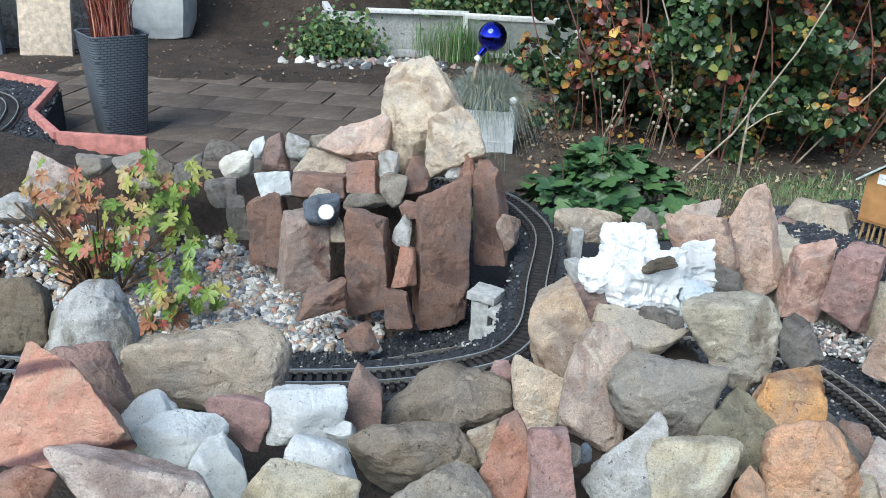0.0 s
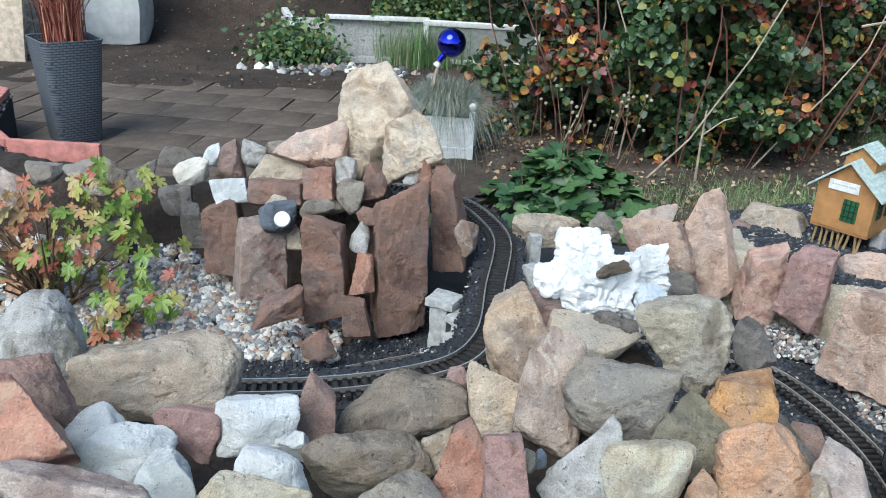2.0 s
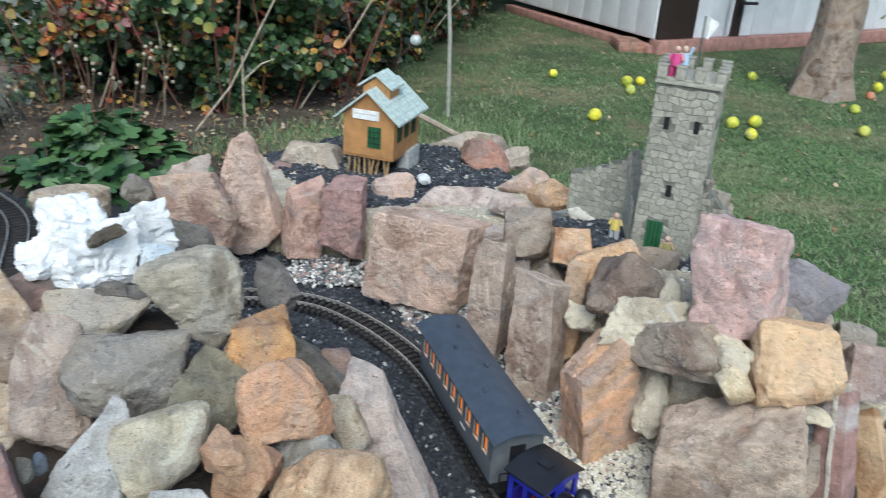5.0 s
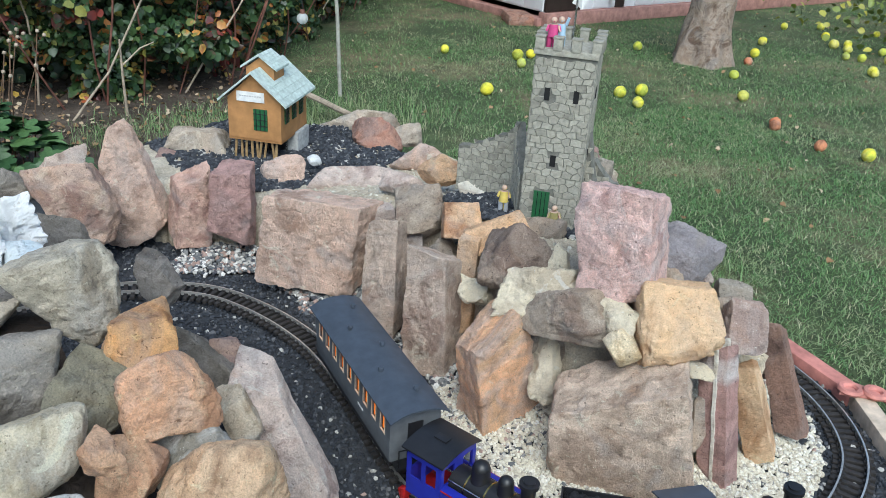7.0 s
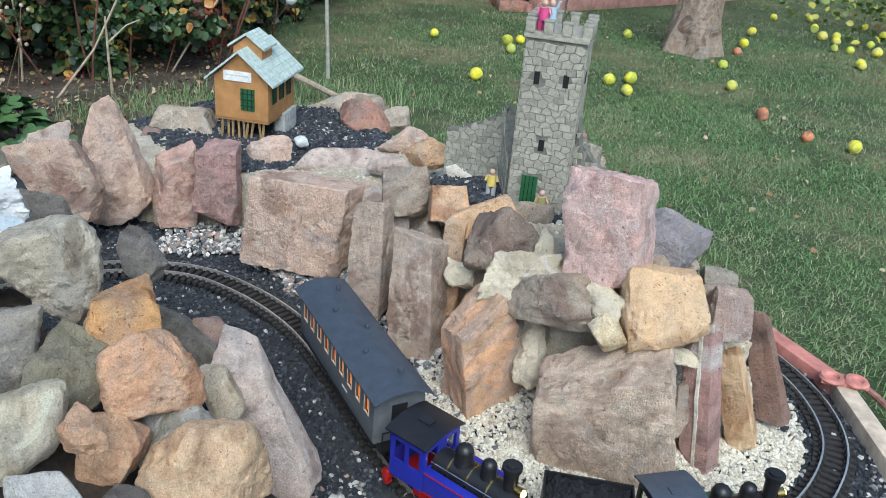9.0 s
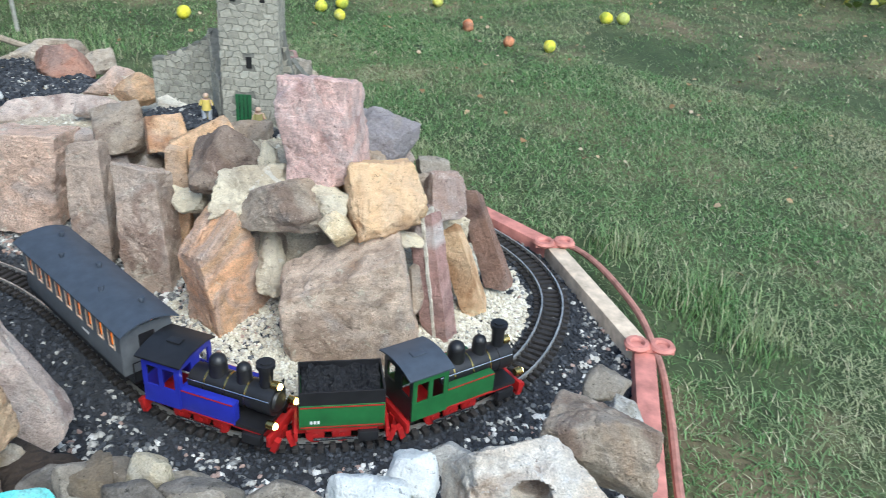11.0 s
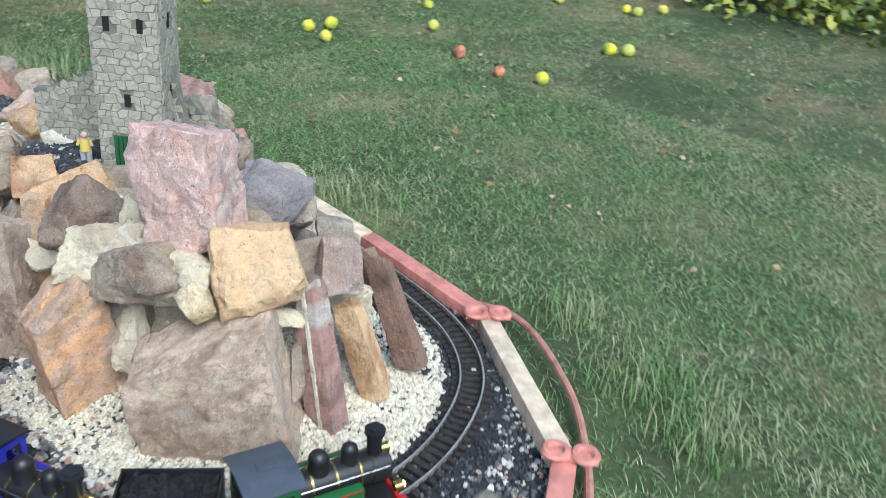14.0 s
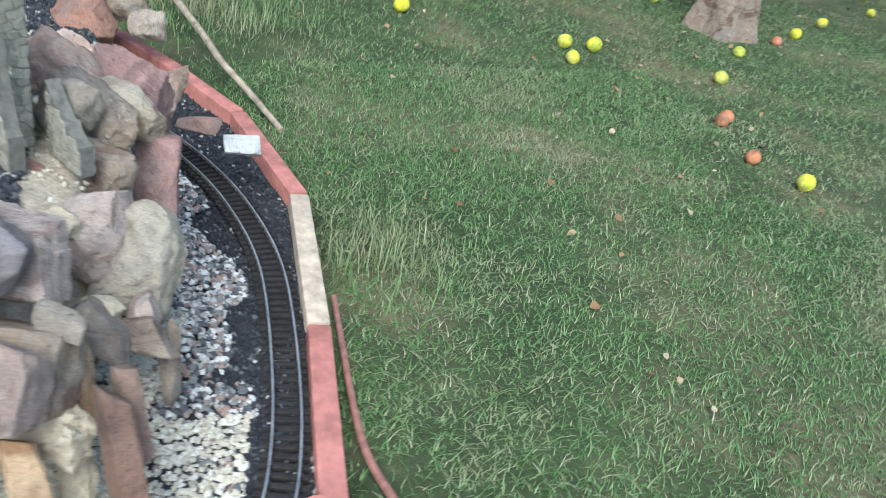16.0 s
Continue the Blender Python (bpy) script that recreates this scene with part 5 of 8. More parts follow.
def facing(bm, m, width, z0, z1, holes=(), top=None, rnd=random.Random(5)):
    """Irregular rubble stones standing proud of a wall face; m maps x along the wall, y outwards, z up."""
    w, h = 0.021, 0.0145
    knots = {}

    def knot(r, k):
        if (r, k) not in knots:
            knots[r, k] = (max(-width / 2, min(width / 2, -width / 2 + k * w / 2 + rnd.uniform(-0.0042, 0.0042))), max(z0, z0 + r * h + rnd.uniform(-0.0046, 0.0046)))
        return knots[r, k]

    for r in range(int((z1 - z0) / h)):
        for k in range(-(r % 2), int(width / w * 2) + 1, 2):
            pts = [knot(r, k), knot(r, k + 1), knot(r, k + 2), knot(r + 1, k + 2), knot(r + 1, k + 1), knot(r + 1, k)]
            cx, cz = sum(p[0] for p in pts) / 6, sum(p[1] for p in pts) / 6
            span = max(p[0] for p in pts) - min(p[0] for p in pts)
            if span < 0.006 or cz > (z1 if top is None else top(cx)) or any(abs(cx - hx) < hw / 2 + 0.004 and abs(cz - hz) < hh / 2 + 0.003 for hx, hz, hw, hh in holes):
                continue
            lift = rnd.uniform(0.0012, 0.0026)
            lo = [bm.verts.new(m @ Vector((cx + (a - cx) * 0.95, 0, cz + (b - cz) * 0.95))) for a, b in pts]
            hi = [bm.verts.new(m @ Vector((cx + (a - cx) * 0.84, lift, cz + (b - cz) * 0.84))) for a, b in pts]
            bm.faces.new(hi)
            for i in range(6):
                bm.faces.new((lo[i], lo[(i + 1) % 6], hi[(i + 1) % 6], hi[i]))
    return bm


def castle(m):
    base = thing("castle_ruin", m, "grey stone model castle tower with ruined walls on the rockery", "model castle")
    s, h = 0.122, 0.375
    bm = bmesh.new()
    box(bm, s, s, h, pose(0, s / 2, h / 2))
    tower = part("tower", bm, JOINT, base, "grey stone tower")
    sides = [(pose(0, 0, 0, 0, 0, 180), [(0.030, 0.293, 0.011, 0.026), (-0.030, 0.293, 0.011, 0.026), (0.002, 0.152, 0.012, 0.024), (0.017, 0.042, 0.034, 0.078)]),
             (pose(s / 2, s / 2, 0, 0, 0, -90), [(0, 0.293, 0.010, 0.024), (0.0, 0.160, 0.010, 0.022)]),
             (pose(-s / 2, s / 2, 0, 0, 0, 90), [(0, 0.293, 0.010, 0.024)]), (pose(0, s, 0), [])]
    for k, (f, holes) in enumerate(sides):
        bm = facing(bmesh.new(), f, s, 0, h, holes, rnd=random.Random(k + 3))
        tagged(part("stone_facing", bm, MASON, base, "irregular raised grey stones"), kind="stuff")
        for j, (hx, hz, hw, hh) in enumerate(holes):
            bm = bmesh.new()
            box(bm, hw, 0.004, hh, f @ pose(hx, 0.0005, hz))
            door = k == 0 and j == 3
            part("door" if door else "window_slit", bm, DOORG if door else DARK, tower, "green wooden door" if door else "dark window slit")
            if door:
                for dx in (-hw / 4, 0, hw / 4):
                    bm = bmesh.new()
                    box(bm, 0.0012, 0.002, hh * 0.96, f @ pose(hx + dx, 0.003, hz))
                    part("door_batten", bm, DARK, tower)
    bm = bmesh.new()
    box(bm, s + 0.010, s + 0.010, 0.012, pose(0, s / 2, h + 0.003), bevel=0.001)
    part("parapet_ledge", bm, MASON, base)
    for k in range(4):
        for side in range(4):
            u = -s / 2 + 0.006 + k * (s - 0.012) / 3.0
            p = [(u, 0.002), (s / 2 - 0.002, u + s / 2), (-u, s - 0.002), (-s / 2 + 0.002, -u + s / 2)][side]
            if k == 3:
                continue
            bm = bmesh.new()
            box(bm, 0.019, 0.019, 0.024, pose(p[0], p[1], h + 0.020), bevel=0.002)
            box(bm, 0.021, 0.021, 0.004, pose(p[0], p[1], h + 0.033), bevel=0.001)
            part("merlon", bm, MASON, base)

    def ruin(a, b, za, zb, name, seed, thick=0.022):
        a, b = Vector((*a, 0)), Vector((*b, 0))
        d = b - a
        f = Matrix.Translation((a + b) / 2) @ pose(0, 0, 0, 0, 0, math.degrees(math.atan2(d.y, d.x)))
        L = d.length
        rr = random.Random(seed)
        top = lambda x: za + (zb - za) * ((x / L + 0.5) ** 1.6) + 0.010 * noise.noise(Vector((x * 60, seed, 0)))
        bm = bmesh.new()
        n = 14
        rows = []
        for i in range(n + 1):
            x = -L / 2 + i * L / n
            rows.append([bm.verts.new(f @ Vector((x, y, z))) for y, z in ((-thick / 2, 0), (-thick / 2, top(x)), (thick / 2, top(x)), (thick / 2, 0))])
        for u, v in zip(rows, rows[1:]):
            for i in range(4):
                bm.faces.new((u[i], u[(i + 1) % 4], v[(i + 1) % 4], v[i]))
        bm.faces.new(rows[0]), bm.faces.new(rows[-1][::-1])
        w = part(name, bm, JOINT, base, "broken grey stone wall")
        for turn in (180, 0):
            bm = facing(bmesh.new(), f @ pose(0, (-1 if turn else 1) * thick / 2, 0, 0, 0, turn), L, 0, 0.4, (), (lambda x, t=turn: top(-x if t else x) - 0.002), random.Random(seed + turn))
            tagged(part("stone_facing", bm, MASON, w, "irregular raised grey stones"), kind="stuff")

    ruin((-0.245, 0.165), (-0.105, 0.150), 0.105, 0.175, "ruined_wall", 2)
    ruin((-0.062, 0.035), (-0.105, 0.160), 0.100, 0.180, "ruined_wall", 4)
    ruin((0.105, 0.060), (0.064, 0.070), 0.06, 0.205, "ruined_wall", 6)
    ruin((0.17, 0.130), (0.075, 0.150), 0.05, 0.12, "ruined_wall", 8)
    bm = bmesh.new()
    tube(bm, [(0.005, 0.03, h), (0.005, 0.03, h + 0.130)], 0.0022)
    pole_o = part("flagpole", bm, CHROME, base, "thin grey flagpole")
    bm = bmesh.new()
    bmesh.ops.create_grid(bm, x_segments=8, y_segments=6, size=0.5, matrix=pose(0.014, 0.03, h + 0.108, 90, 28, 0) @ Matrix.Diagonal((0.024, 0.036, 1, 1)))
    for v in bm.verts:
        v.co.y += 0.004 * math.sin(v.co.x * 300)
    bmesh.ops.solidify(bm, geom=bm.faces, thickness=0.0008)
    part("flag", bm, WHITE, pole_o, "small drooping white flag")
    return base


TOWER = pose(1.476, 1.169, 0.405, 0, 0, -54)
castle(TOWER)


def figurine(at, tilt, colours, label, arm=False):
    """A plain painted peg figure: legs, coat and head as rounded shapes in one mesh."""
    bm = bmesh.new()
    for s in (-1, 1):
        cyl(bm, 0.006, 0.0075, 0.034, pose(s * 0.007, 0, 0.017), 10)
    g0 = len(bm.faces)
    cyl(bm, 0.013, 0.011, 0.030, pose(0, 0, 0.048), 14)
    for s in (-1, 1):
        tube(bm, [(s * 0.012, 0, 0.060), (s * 0.017, -0.004, 0.046 if not (arm and s > 0) else 0.078)], 0.0042, 0.0035)
    g1 = len(bm.faces)
    ball(bm, 0.0078, pose(0, 0, 0.0725), 2)
    bm.faces.ensure_lookup_table()
    for i, f in enumerate(bm.faces):
        f.material_index = 0 if i < g0 else 1 if i < g1 else 2
    me = mesh_of("figurine", bm, colours[0])
    for c in colours[1:]:
        me.materials.append(c)
    ob = new("figurine", me)
    ob.matrix_world = pose(*at, *tilt) @ Matrix.Diagonal((0.82, 0.82, 0.82, 1))
    return tagged(ob, label, "figurine", "painted toy figures")


SKIN = plain("pale paint", (0.55, 0.38, 0.28), 0.6)
YELLOW = plain("yellow paint", (0.62, 0.48, 0.12), 0.6)
TROUSER = plain("light grey paint", (0.40, 0.42, 0.45), 0.6)
MAGENTA = plain("magenta paint", (0.55, 0.06, 0.20), 0.6)
OLIVE = plain("olive paint", (0.30, 0.26, 0.10), 0.6)
PALEB = plain("pale blue paint", (0.35, 0.50, 0.62), 0.6)
top = TOWER @ Vector((-0.035, 0.02, 0.378))
figurine((*top,), (0, 0, -40), (MAGENTA, MAGENTA, SKIN), "small magenta painted peg figure on the tower top")
top = TOWER @ Vector((-0.022, 0.035, 0.378))
figurine((*top,), (0, 0, -40), (PALEB, PALEB, SKIN), "small pale blue painted peg figure on the tower top", True)
top = TOWER @ Vector((0.018, -0.030, 0.0))
figurine((top.x, top.y, 0.404), (0, 0, -30), (RED, OLIVE, SKIN), "olive painted peg figure in front of the castle door")
top = TOWER @ Vector((-0.105, 0.035, 0.0))
figurine((top.x, top.y, 0.408), (0, 0, -50), (TROUSER, YELLOW, SKIN), "yellow painted peg figure beside the ruined wall")

# ---- signal hut on stilts ----
PLY = plain("stained plywood", (0.42, 0.21, 0.075), 0.6, vary=0.18, scale=18, bumps=0.15)
SHINGLE = plain("grey-green roofing", (0.46, 0.54, 0.50), 0.8, vary=0.16, scale=60, bumps=0.5)
CANE = plain("cane", (0.36, 0.24, 0.11), 0.7, vary=0.25, scale=60)
CONC = plain("concrete", (0.42, 0.42, 0.40), 0.9, vary=0.2, scale=60, bumps=0.5)


def hut(m):
    base = thing("signal_hut", m, "small plywood signal hut with pale roof on cane stilts", "model building")
    w, d, z0, z1, zp = 0.170, 0.215, 0.098, 0.225, 0.305

    def gable(y):
        bm = bmesh.new()
        prof = [(-w / 2, z0), (w / 2, z0), (w / 2, z1), (0, zp), (-w / 2, z1)]
        a = [bm.verts.new((x, y - 0.004, z)) for x, z in prof]
        b = [bm.verts.new((x, y + 0.004, z)) for x, z in prof]
        bm.faces.new(a), bm.faces.new(b[::-1])
        for i in range(5):
            bm.faces.new((a[i], b[i], b[(i + 1) % 5], a[(i + 1) % 5]))
        return part("gable_wall", bm, PLY, base, "stained plywood wall")

    def window(parent, f, ww, hh):
        bm = bmesh.new()
        box(bm, ww, 0.003, hh, f)
        win = part("window", bm, DOORG, parent, "green glazed window")
        for k in range(-1, 2):
            bm = bmesh.new()
            box(bm, 0.0022, 0.004, hh, f @ pose(k * ww / 3.2, -0.001, 0))
            part("glazing_bar", bm, BLACK, win)
        for k in range(-1, 2):
            bm = bmesh.new()
            box(bm, ww, 0.004, 0.0022, f @ pose(0, -0.001, k * hh / 3.6))
            part("glazing_bar", bm, BLACK, win)

    g = gable(0.004)
    gable(d - 0.004)
    window(g, pose(0.020, -0.001, 0.163), 0.044, 0.066)
    bm = bmesh.new()
    box(bm, 0.088, 0.003, 0.030, pose(-0.010, -0.002, 0.232))
    sign = part("name_board", bm, WHITE, g, "white name board with illegible writing")
    bm = bmesh.new()
    for k in range(9):
        box(bm, 0.005, 0.0008, 0.004, pose(-0.042 + k * 0.008, -0.0038, 0.234))
    part("lettering", bm, plain("faded lettering", (0.45, 0.45, 0.45)), sign, "faint unreadable bars of lettering")
    for s in (-1, 1):
        bm = bmesh.new()
        box(bm, 0.008, d - 0.016, z1 - z0, pose(s * (w / 2 - 0.004), d / 2, (z0 + z1) / 2))
        wall = part("side_wall", bm, PLY, base, "stained plywood wall")
        for y in (0.045, 0.105, 0.165):
            window(wall, pose(s * (w / 2 + 0.001), y, 0.175, 0, 0, 90 * s), 0.034, 0.052)
    bm = bmesh.new()
    box(bm, w, d, 0.008, pose(0, d / 2, z0))
    part("floor_board", bm, PLY, base)

    def roof(y0, y1, hw, ze, zr, name):
        for s in (-1, 1):
            bm = bmesh.new()
            run = Vector((s * hw, 0, ze - zr))
            q = [Vector((0, y0, zr)), Vector((0, y1, zr)), Vector((0, y1, zr)) + run, Vector((0, y0, zr)) + run]
            a = [bm.verts.new(p) for p in q]
            b = [bm.verts.new(p + Vector((0, 0, 0.007))) for p in q]
            bm.faces.new(a), bm.faces.new(b[::-1])
            for i in range(4):
                bm.faces.new((a[i], b[i], b[(i + 1) % 4], a[(i + 1) % 4]))
            r = part(name, bm, SHINGLE, base, "pale grey-green roof slope")
            for k in range(1, 6):
                u = k / 6
                p0, p1 = Vector((s * hw * u, y0 + 0.002, zr + (ze - zr) * u + 0.007)), Vector((s * hw * u, y1 - 0.002, zr + (ze - zr) * u + 0.007))
                bm = bmesh.new()
                tube(bm, [p0, p1], 0.0011, n=4)
                part("roof_seam", bm, SHINGLE, r)

    roof(-0.020, d + 0.020, w / 2 + 0.024, z1 - 0.012, zp, "roof_slope")
    roof(0.040, 0.140, 0.058, 0.305, 0.345, "cupola_roof")
    bm = bmesh.new()
    prof = [(-0.045, 0.25), (0.045, 0.25), (0.045, 0.306), (0, 0.340), (-0.045, 0.306)]
    a = [bm.verts.new((x, 0.052, z)) for x, z in prof]
    b = [bm.verts.new((x, 0.130, z)) for x, z in prof]
    bm.faces.new(a), bm.faces.new(b[::-1])
    for i in range(5):
        bm.faces.new((a[i], b[i], b[(i + 1) % 5], a[(i + 1) % 5]))
    part("cupola", bm, PLY, base, "plywood roof turret")
    rnd = random.Random(3)
    for k in range(9):
        bm = bmesh.new()
        x = -0.066 + k * 0.0165
        tube(bm, [(x, 0.012, z0), (x + rnd.uniform(-0.016, 0.016), 0.010, 0.0)], 0.0042, 0.0038)
        part("stilt", bm, CANE, base, "bamboo cane stilt")
    bm = bmesh.new()
    box(bm, 0.045, 0.10, 0.2, pose(w / 2 - 0.012, d - 0.055, 0.0), bevel=0.003)
    part("pillar", bm, CONC, base, "pale concrete support")
    bm = bmesh.new()
    box(bm, 0.085, 0.02, 0.11, pose(0.02, 0.12, 0.045), bevel=0.002)
    part("rear_support", bm, BLACK, base)
    return base


hut(pose(1.330, 2.275, 0.205, 0, 0, -50))


# ---- white quartz on top of the mound ----
QUARTZ = stone_material("white quartz", (0.90, 0.90, 0.90), (0.92, 0.92, 0.92), (0.88, 0.88, 0.87), 0.05, (0.92, 0.92, 0.92), (0.66, 0.62, 0.57), 0.5, contrast=0.05)
QUARTZB = stone_material("bluish quartz", (0.66, 0.76, 0.82), (0.80, 0.85, 0.87), (0.60, 0.70, 0.77), 0.05, (0.86, 0.87, 0.87), (0.45, 0.48, 0.5), 0.7, contrast=0.12)


def quartz(at, size, turn, seed, mat, label):
    bm = stone_mesh("angular", size, 0.10, seed)
    off = Vector((seed, 0, 0))
    for v in bm.verts:
        q = v.co
        v.co += q.normalized() * (0.007 * noise.fractal(q * 42 + off, 0.8, 2.1, 3) + 0.014 * noise.cell(q * 30 + off) * 0.35 + 0.010 * noise.noise(q * 16 + off))
    solo("quartz_rock", bm, mat, pose(*at, *turn), label, "quartz rock", "quartz on the mound", angle=0.35)


quartz((0.372, 1.345, 0.535), (0.165, 0.13, 0.125), (-20, 8, 0), 61, QUARTZ, "glistening white quartz lump crowning the stone mound")
quartz((0.350, 1.366, 0.590), (0.095, 0.09, 0.100), (-10, 22, 20), 62, QUARTZ, "upper white quartz knob on the stone mound")
quartz((0.300, 1.330, 0.550), (0.070, 0.08, 0.075), (-10, -12, 30), 65, QUARTZ, "rough white quartz piece at the end of the lump")
quartz((0.462, 1.372, 0.552), (0.090, 0.10, 0.105), (-15, 0, 10), 63, QUARTZ, "white quartz piece beside the lump on the mound")
quartz((0.463, 1.310, 0.512), (0.055, 0.07, 0.080), (-15, 14, 10), 66, QUARTZB, "quartz piece with a bluish broken face on the mound")
quartz((0.405, 1.290, 0.485), (0.088, 0.07, 0.050), (-20, 8, 0), 64, STONE_MAT["greydark"], "dark grey quartz base under the white lump")
quartz((0.385, 1.300, 0.582), (0.070, 0.035, 0.020), (-25, -14, 5), 67, STONE_MAT["brown"], "brown weathered crust on the white quartz")

# ---- round lamp stone and concrete culvert ----
bm = stone_mesh("round", (0.095, 0.080, 0.085), 0.05, 91)
lampstone = solo("garden_spotlight", bm, STONE_MAT["slate"], pose(-0.280, 2.020, 0.386, -15, 0, 8), "blue-grey round garden spotlight with white lens on the wall", "garden light")
bm = bmesh.new()
cyl(bm, 0.021, 0.019, 0.008, pose(0.010, -0.041, 0.0, 78, 0, -6), 24)
part("lens", bm, WHITE, lampstone, "round white lens")


def culvert():
    base = thing("concrete_culvert", pose(0.150, 1.885, 0.0, 0, 0, -30), "pale weathered concrete channel carrying the upper track", "culvert")

    def slab(name, sx, sy, sz, m, seed, label=""):
        bm = bmesh.new()
        box(bm, sx, sy, sz, bevel=0.005)
        bmesh.ops.subdivide_edges(bm, edges=[e for e in bm.edges if e.calc_length() > 0.02], cuts=4, use_grid_fill=True)
        for v in bm.verts:
            v.co += v.co.normalized() * 0.003 * noise.fractal(v.co * 40 + Vector((seed, 0, 0)), 0.8, 2.0, 3)
        bmesh.ops.transform(bm, matrix=m, verts=bm.verts[:])
        part(name, bm, CONC, base, label)

    slab("pier", 0.050, 0.040, 0.165, pose(-0.012, 0.0, 0.132), 1, "grey concrete pier")
    slab("cap", 0.078, 0.070, 0.022, pose(-0.008, 0.008, 0.226), 2, "pale cap slab")
    slab("pier", 0.040, 0.042, 0.140, pose(0.062, -0.030, 0.120, 0, 0, -14), 3, "pale concrete pier")
    slab("cap", 0.070, 0.060, 0.020, pose(0.060, -0.022, 0.200, 0, 8, -14), 4, "pale cap slab")
    slab("back_wall", 0.130, 0.020, 0.150, pose(0.030, 0.035, 0.125), 5, "dark stained concrete wall")
    for k in range(3):
        slab("step_block", 0.075, 0.034, 0.030, pose(0.050 - 0.034 * k, -0.070 - 0.046 * k, 0.150 - 0.034 * k, 4, 10, -50 - 6 * k), 6 + k, "broken concrete piece beside the rail")


culvert()
UP_BED = [(-2.9, 1.66), (-1.6, 1.47), (-0.9, 1.365), (-0.22, 1.35), (0.13, 1.42), (0.29, 1.60), (0.35, 1.92), (0.40, 2.24), (0.36, 2.46), (0.27, 2.64), (0.08, 2.79), (-0.3, 2.92),
          (-0.3, 2.76), (0.02, 2.64), (0.15, 2.52), (0.22, 2.38), (0.25, 2.22), (0.20, 1.94), (0.15, 1.68), (0.04, 1.58), (-0.25, 1.50), (-0.9, 1.52), (-1.6, 1.63), (-2.9, 1.84)]
solo("upper_bed", terrain("upper_bed", UP_BED, lambda x, y, e: 0.240 + 0.004 * noise.noise(Vector((x * 40, y * 40, 0))), BALLAST, 0.012, 0.215), BALLAST, Matrix(),
     "narrow dark ballast ledge under the upper track", "gravel", kind="structure")
for x, y, s in ((0.395, 2.05, 0.06), (0.43, 2.30, 0.05), (0.37, 1.78, 0.05)):
    bm = bmesh.new()
    box(bm, s, s * 0.7, 0.26, bevel=0.004)
    solo("concrete_post", bm, CONC, pose(x, y, 0.125, 0, 0, 20 * s * 100), "short pale concrete post beside the upper track", "post", "concrete posts")


# ---- loose gravel ----
def gravel_material(name, stops, rough=0.85):
    m, n, l, b = material(name, rough)
    g = n.new("ShaderNodeNewGeometry")
    v = coords(n, l, False)
    c = ramp(n, l, g.outputs["Random Per Island"], stops)
    n.get(c.node.name).color_ramp.interpolation = "CONSTANT"
    c = mix(n, l, 0.6, c, ramp(n, l, tex(n, l, v, 300, 3), [(0.3, (0.6, 0.6, 0.6)), (0.7, (1.25, 1.25, 1.25))]), "MULTIPLY")
    l.new(c, b.inputs["Base Color"])
    return m


ICO = bmesh.new()
bmesh.ops.create_icosphere(ICO, subdivisions=1, radius=1.0)
ICO_V, ICO_F = np.array([v.co[:] for v in ICO.verts]), [[v.index for v in f.verts] for f in ICO.faces]
ICO.free()


def scatter(name, spots, size, mat, label, seed, flat=0.7, jag=0.25):
    """Loose stones at spots (x, y, z), each a dented small polyhedron, joined."""
    rg = np.random.default_rng(seed)
    n = len(spots)
    k = len(ICO_V)
    v = ICO_V[None] * (1 + rg.uniform(-jag, jag, (n, k, 1)))
    s = rg.uniform(size[0], size[1], (n, 1, 1)) * rg.uniform(0.7, 1.2, (n, 1, 3)) * np.array([1, 1, flat])
    v = v * s
    q = rg.normal(size=(n, 4)) * np.array([1, 0.35, 0.35, 1])
    q /= np.linalg.norm(q, axis=1)[:, None]
    w, x, y, z = q.T
    R = np.stack([1 - 2 * (y * y + z * z), 2 * (x * y - z * w), 2 * (x * z + y * w), 2 * (x * y + z * w), 1 - 2 * (x * x + z * z), 2 * (y * z - x * w),
                  2 * (x * z - y * w), 2 * (y * z + x * w), 1 - 2 * (x * x + y * y)], 1).reshape(n, 3, 3)
    v = np.einsum("nij,nkj->nki", R, v) + np.array(spots)[:, None]
    f = (np.array(ICO_F)[None] + np.arange(n)[:, None, None] * k).reshape(-1, 3)
    me = bpy.data.meshes.new(name)
    me.from_pydata(v.reshape(-1, 3).tolist(), [], f.tolist())
    me.materials.append(mat)
    ob = new(name, me)
    return tagged(ob, label, "gravel", kind="stuff")


DARKG = gravel_material("dark chippings", [(0, (0.030, 0.034, 0.042)), (0.35, (0.055, 0.060, 0.070)), (0.62, (0.020, 0.023, 0.030)), (0.88, (0.12, 0.12, 0.125)), (0.965, (0.42, 0.41, 0.38))])
PALEG = gravel_material("pale chippings", [(0, (0.56, 0.51, 0.40)), (0.3, (0.64, 0.60, 0.49)), (0.55, (0.50, 0.45, 0.36)), (0.75, (0.70, 0.67, 0.58)), (0.93, (0.38, 0.35, 0.30))])
MIXG = gravel_material("grey chippings", [(0, (0.22, 0.22, 0.21)), (0.22, (0.46, 0.44, 0.40)), (0.42, (0.12, 0.125, 0.13)), (0.6, (0.34, 0.24, 0.20)), (0.75, (0.66, 0.64, 0.60)), (0.93, (0.07, 0.07, 0.08))])
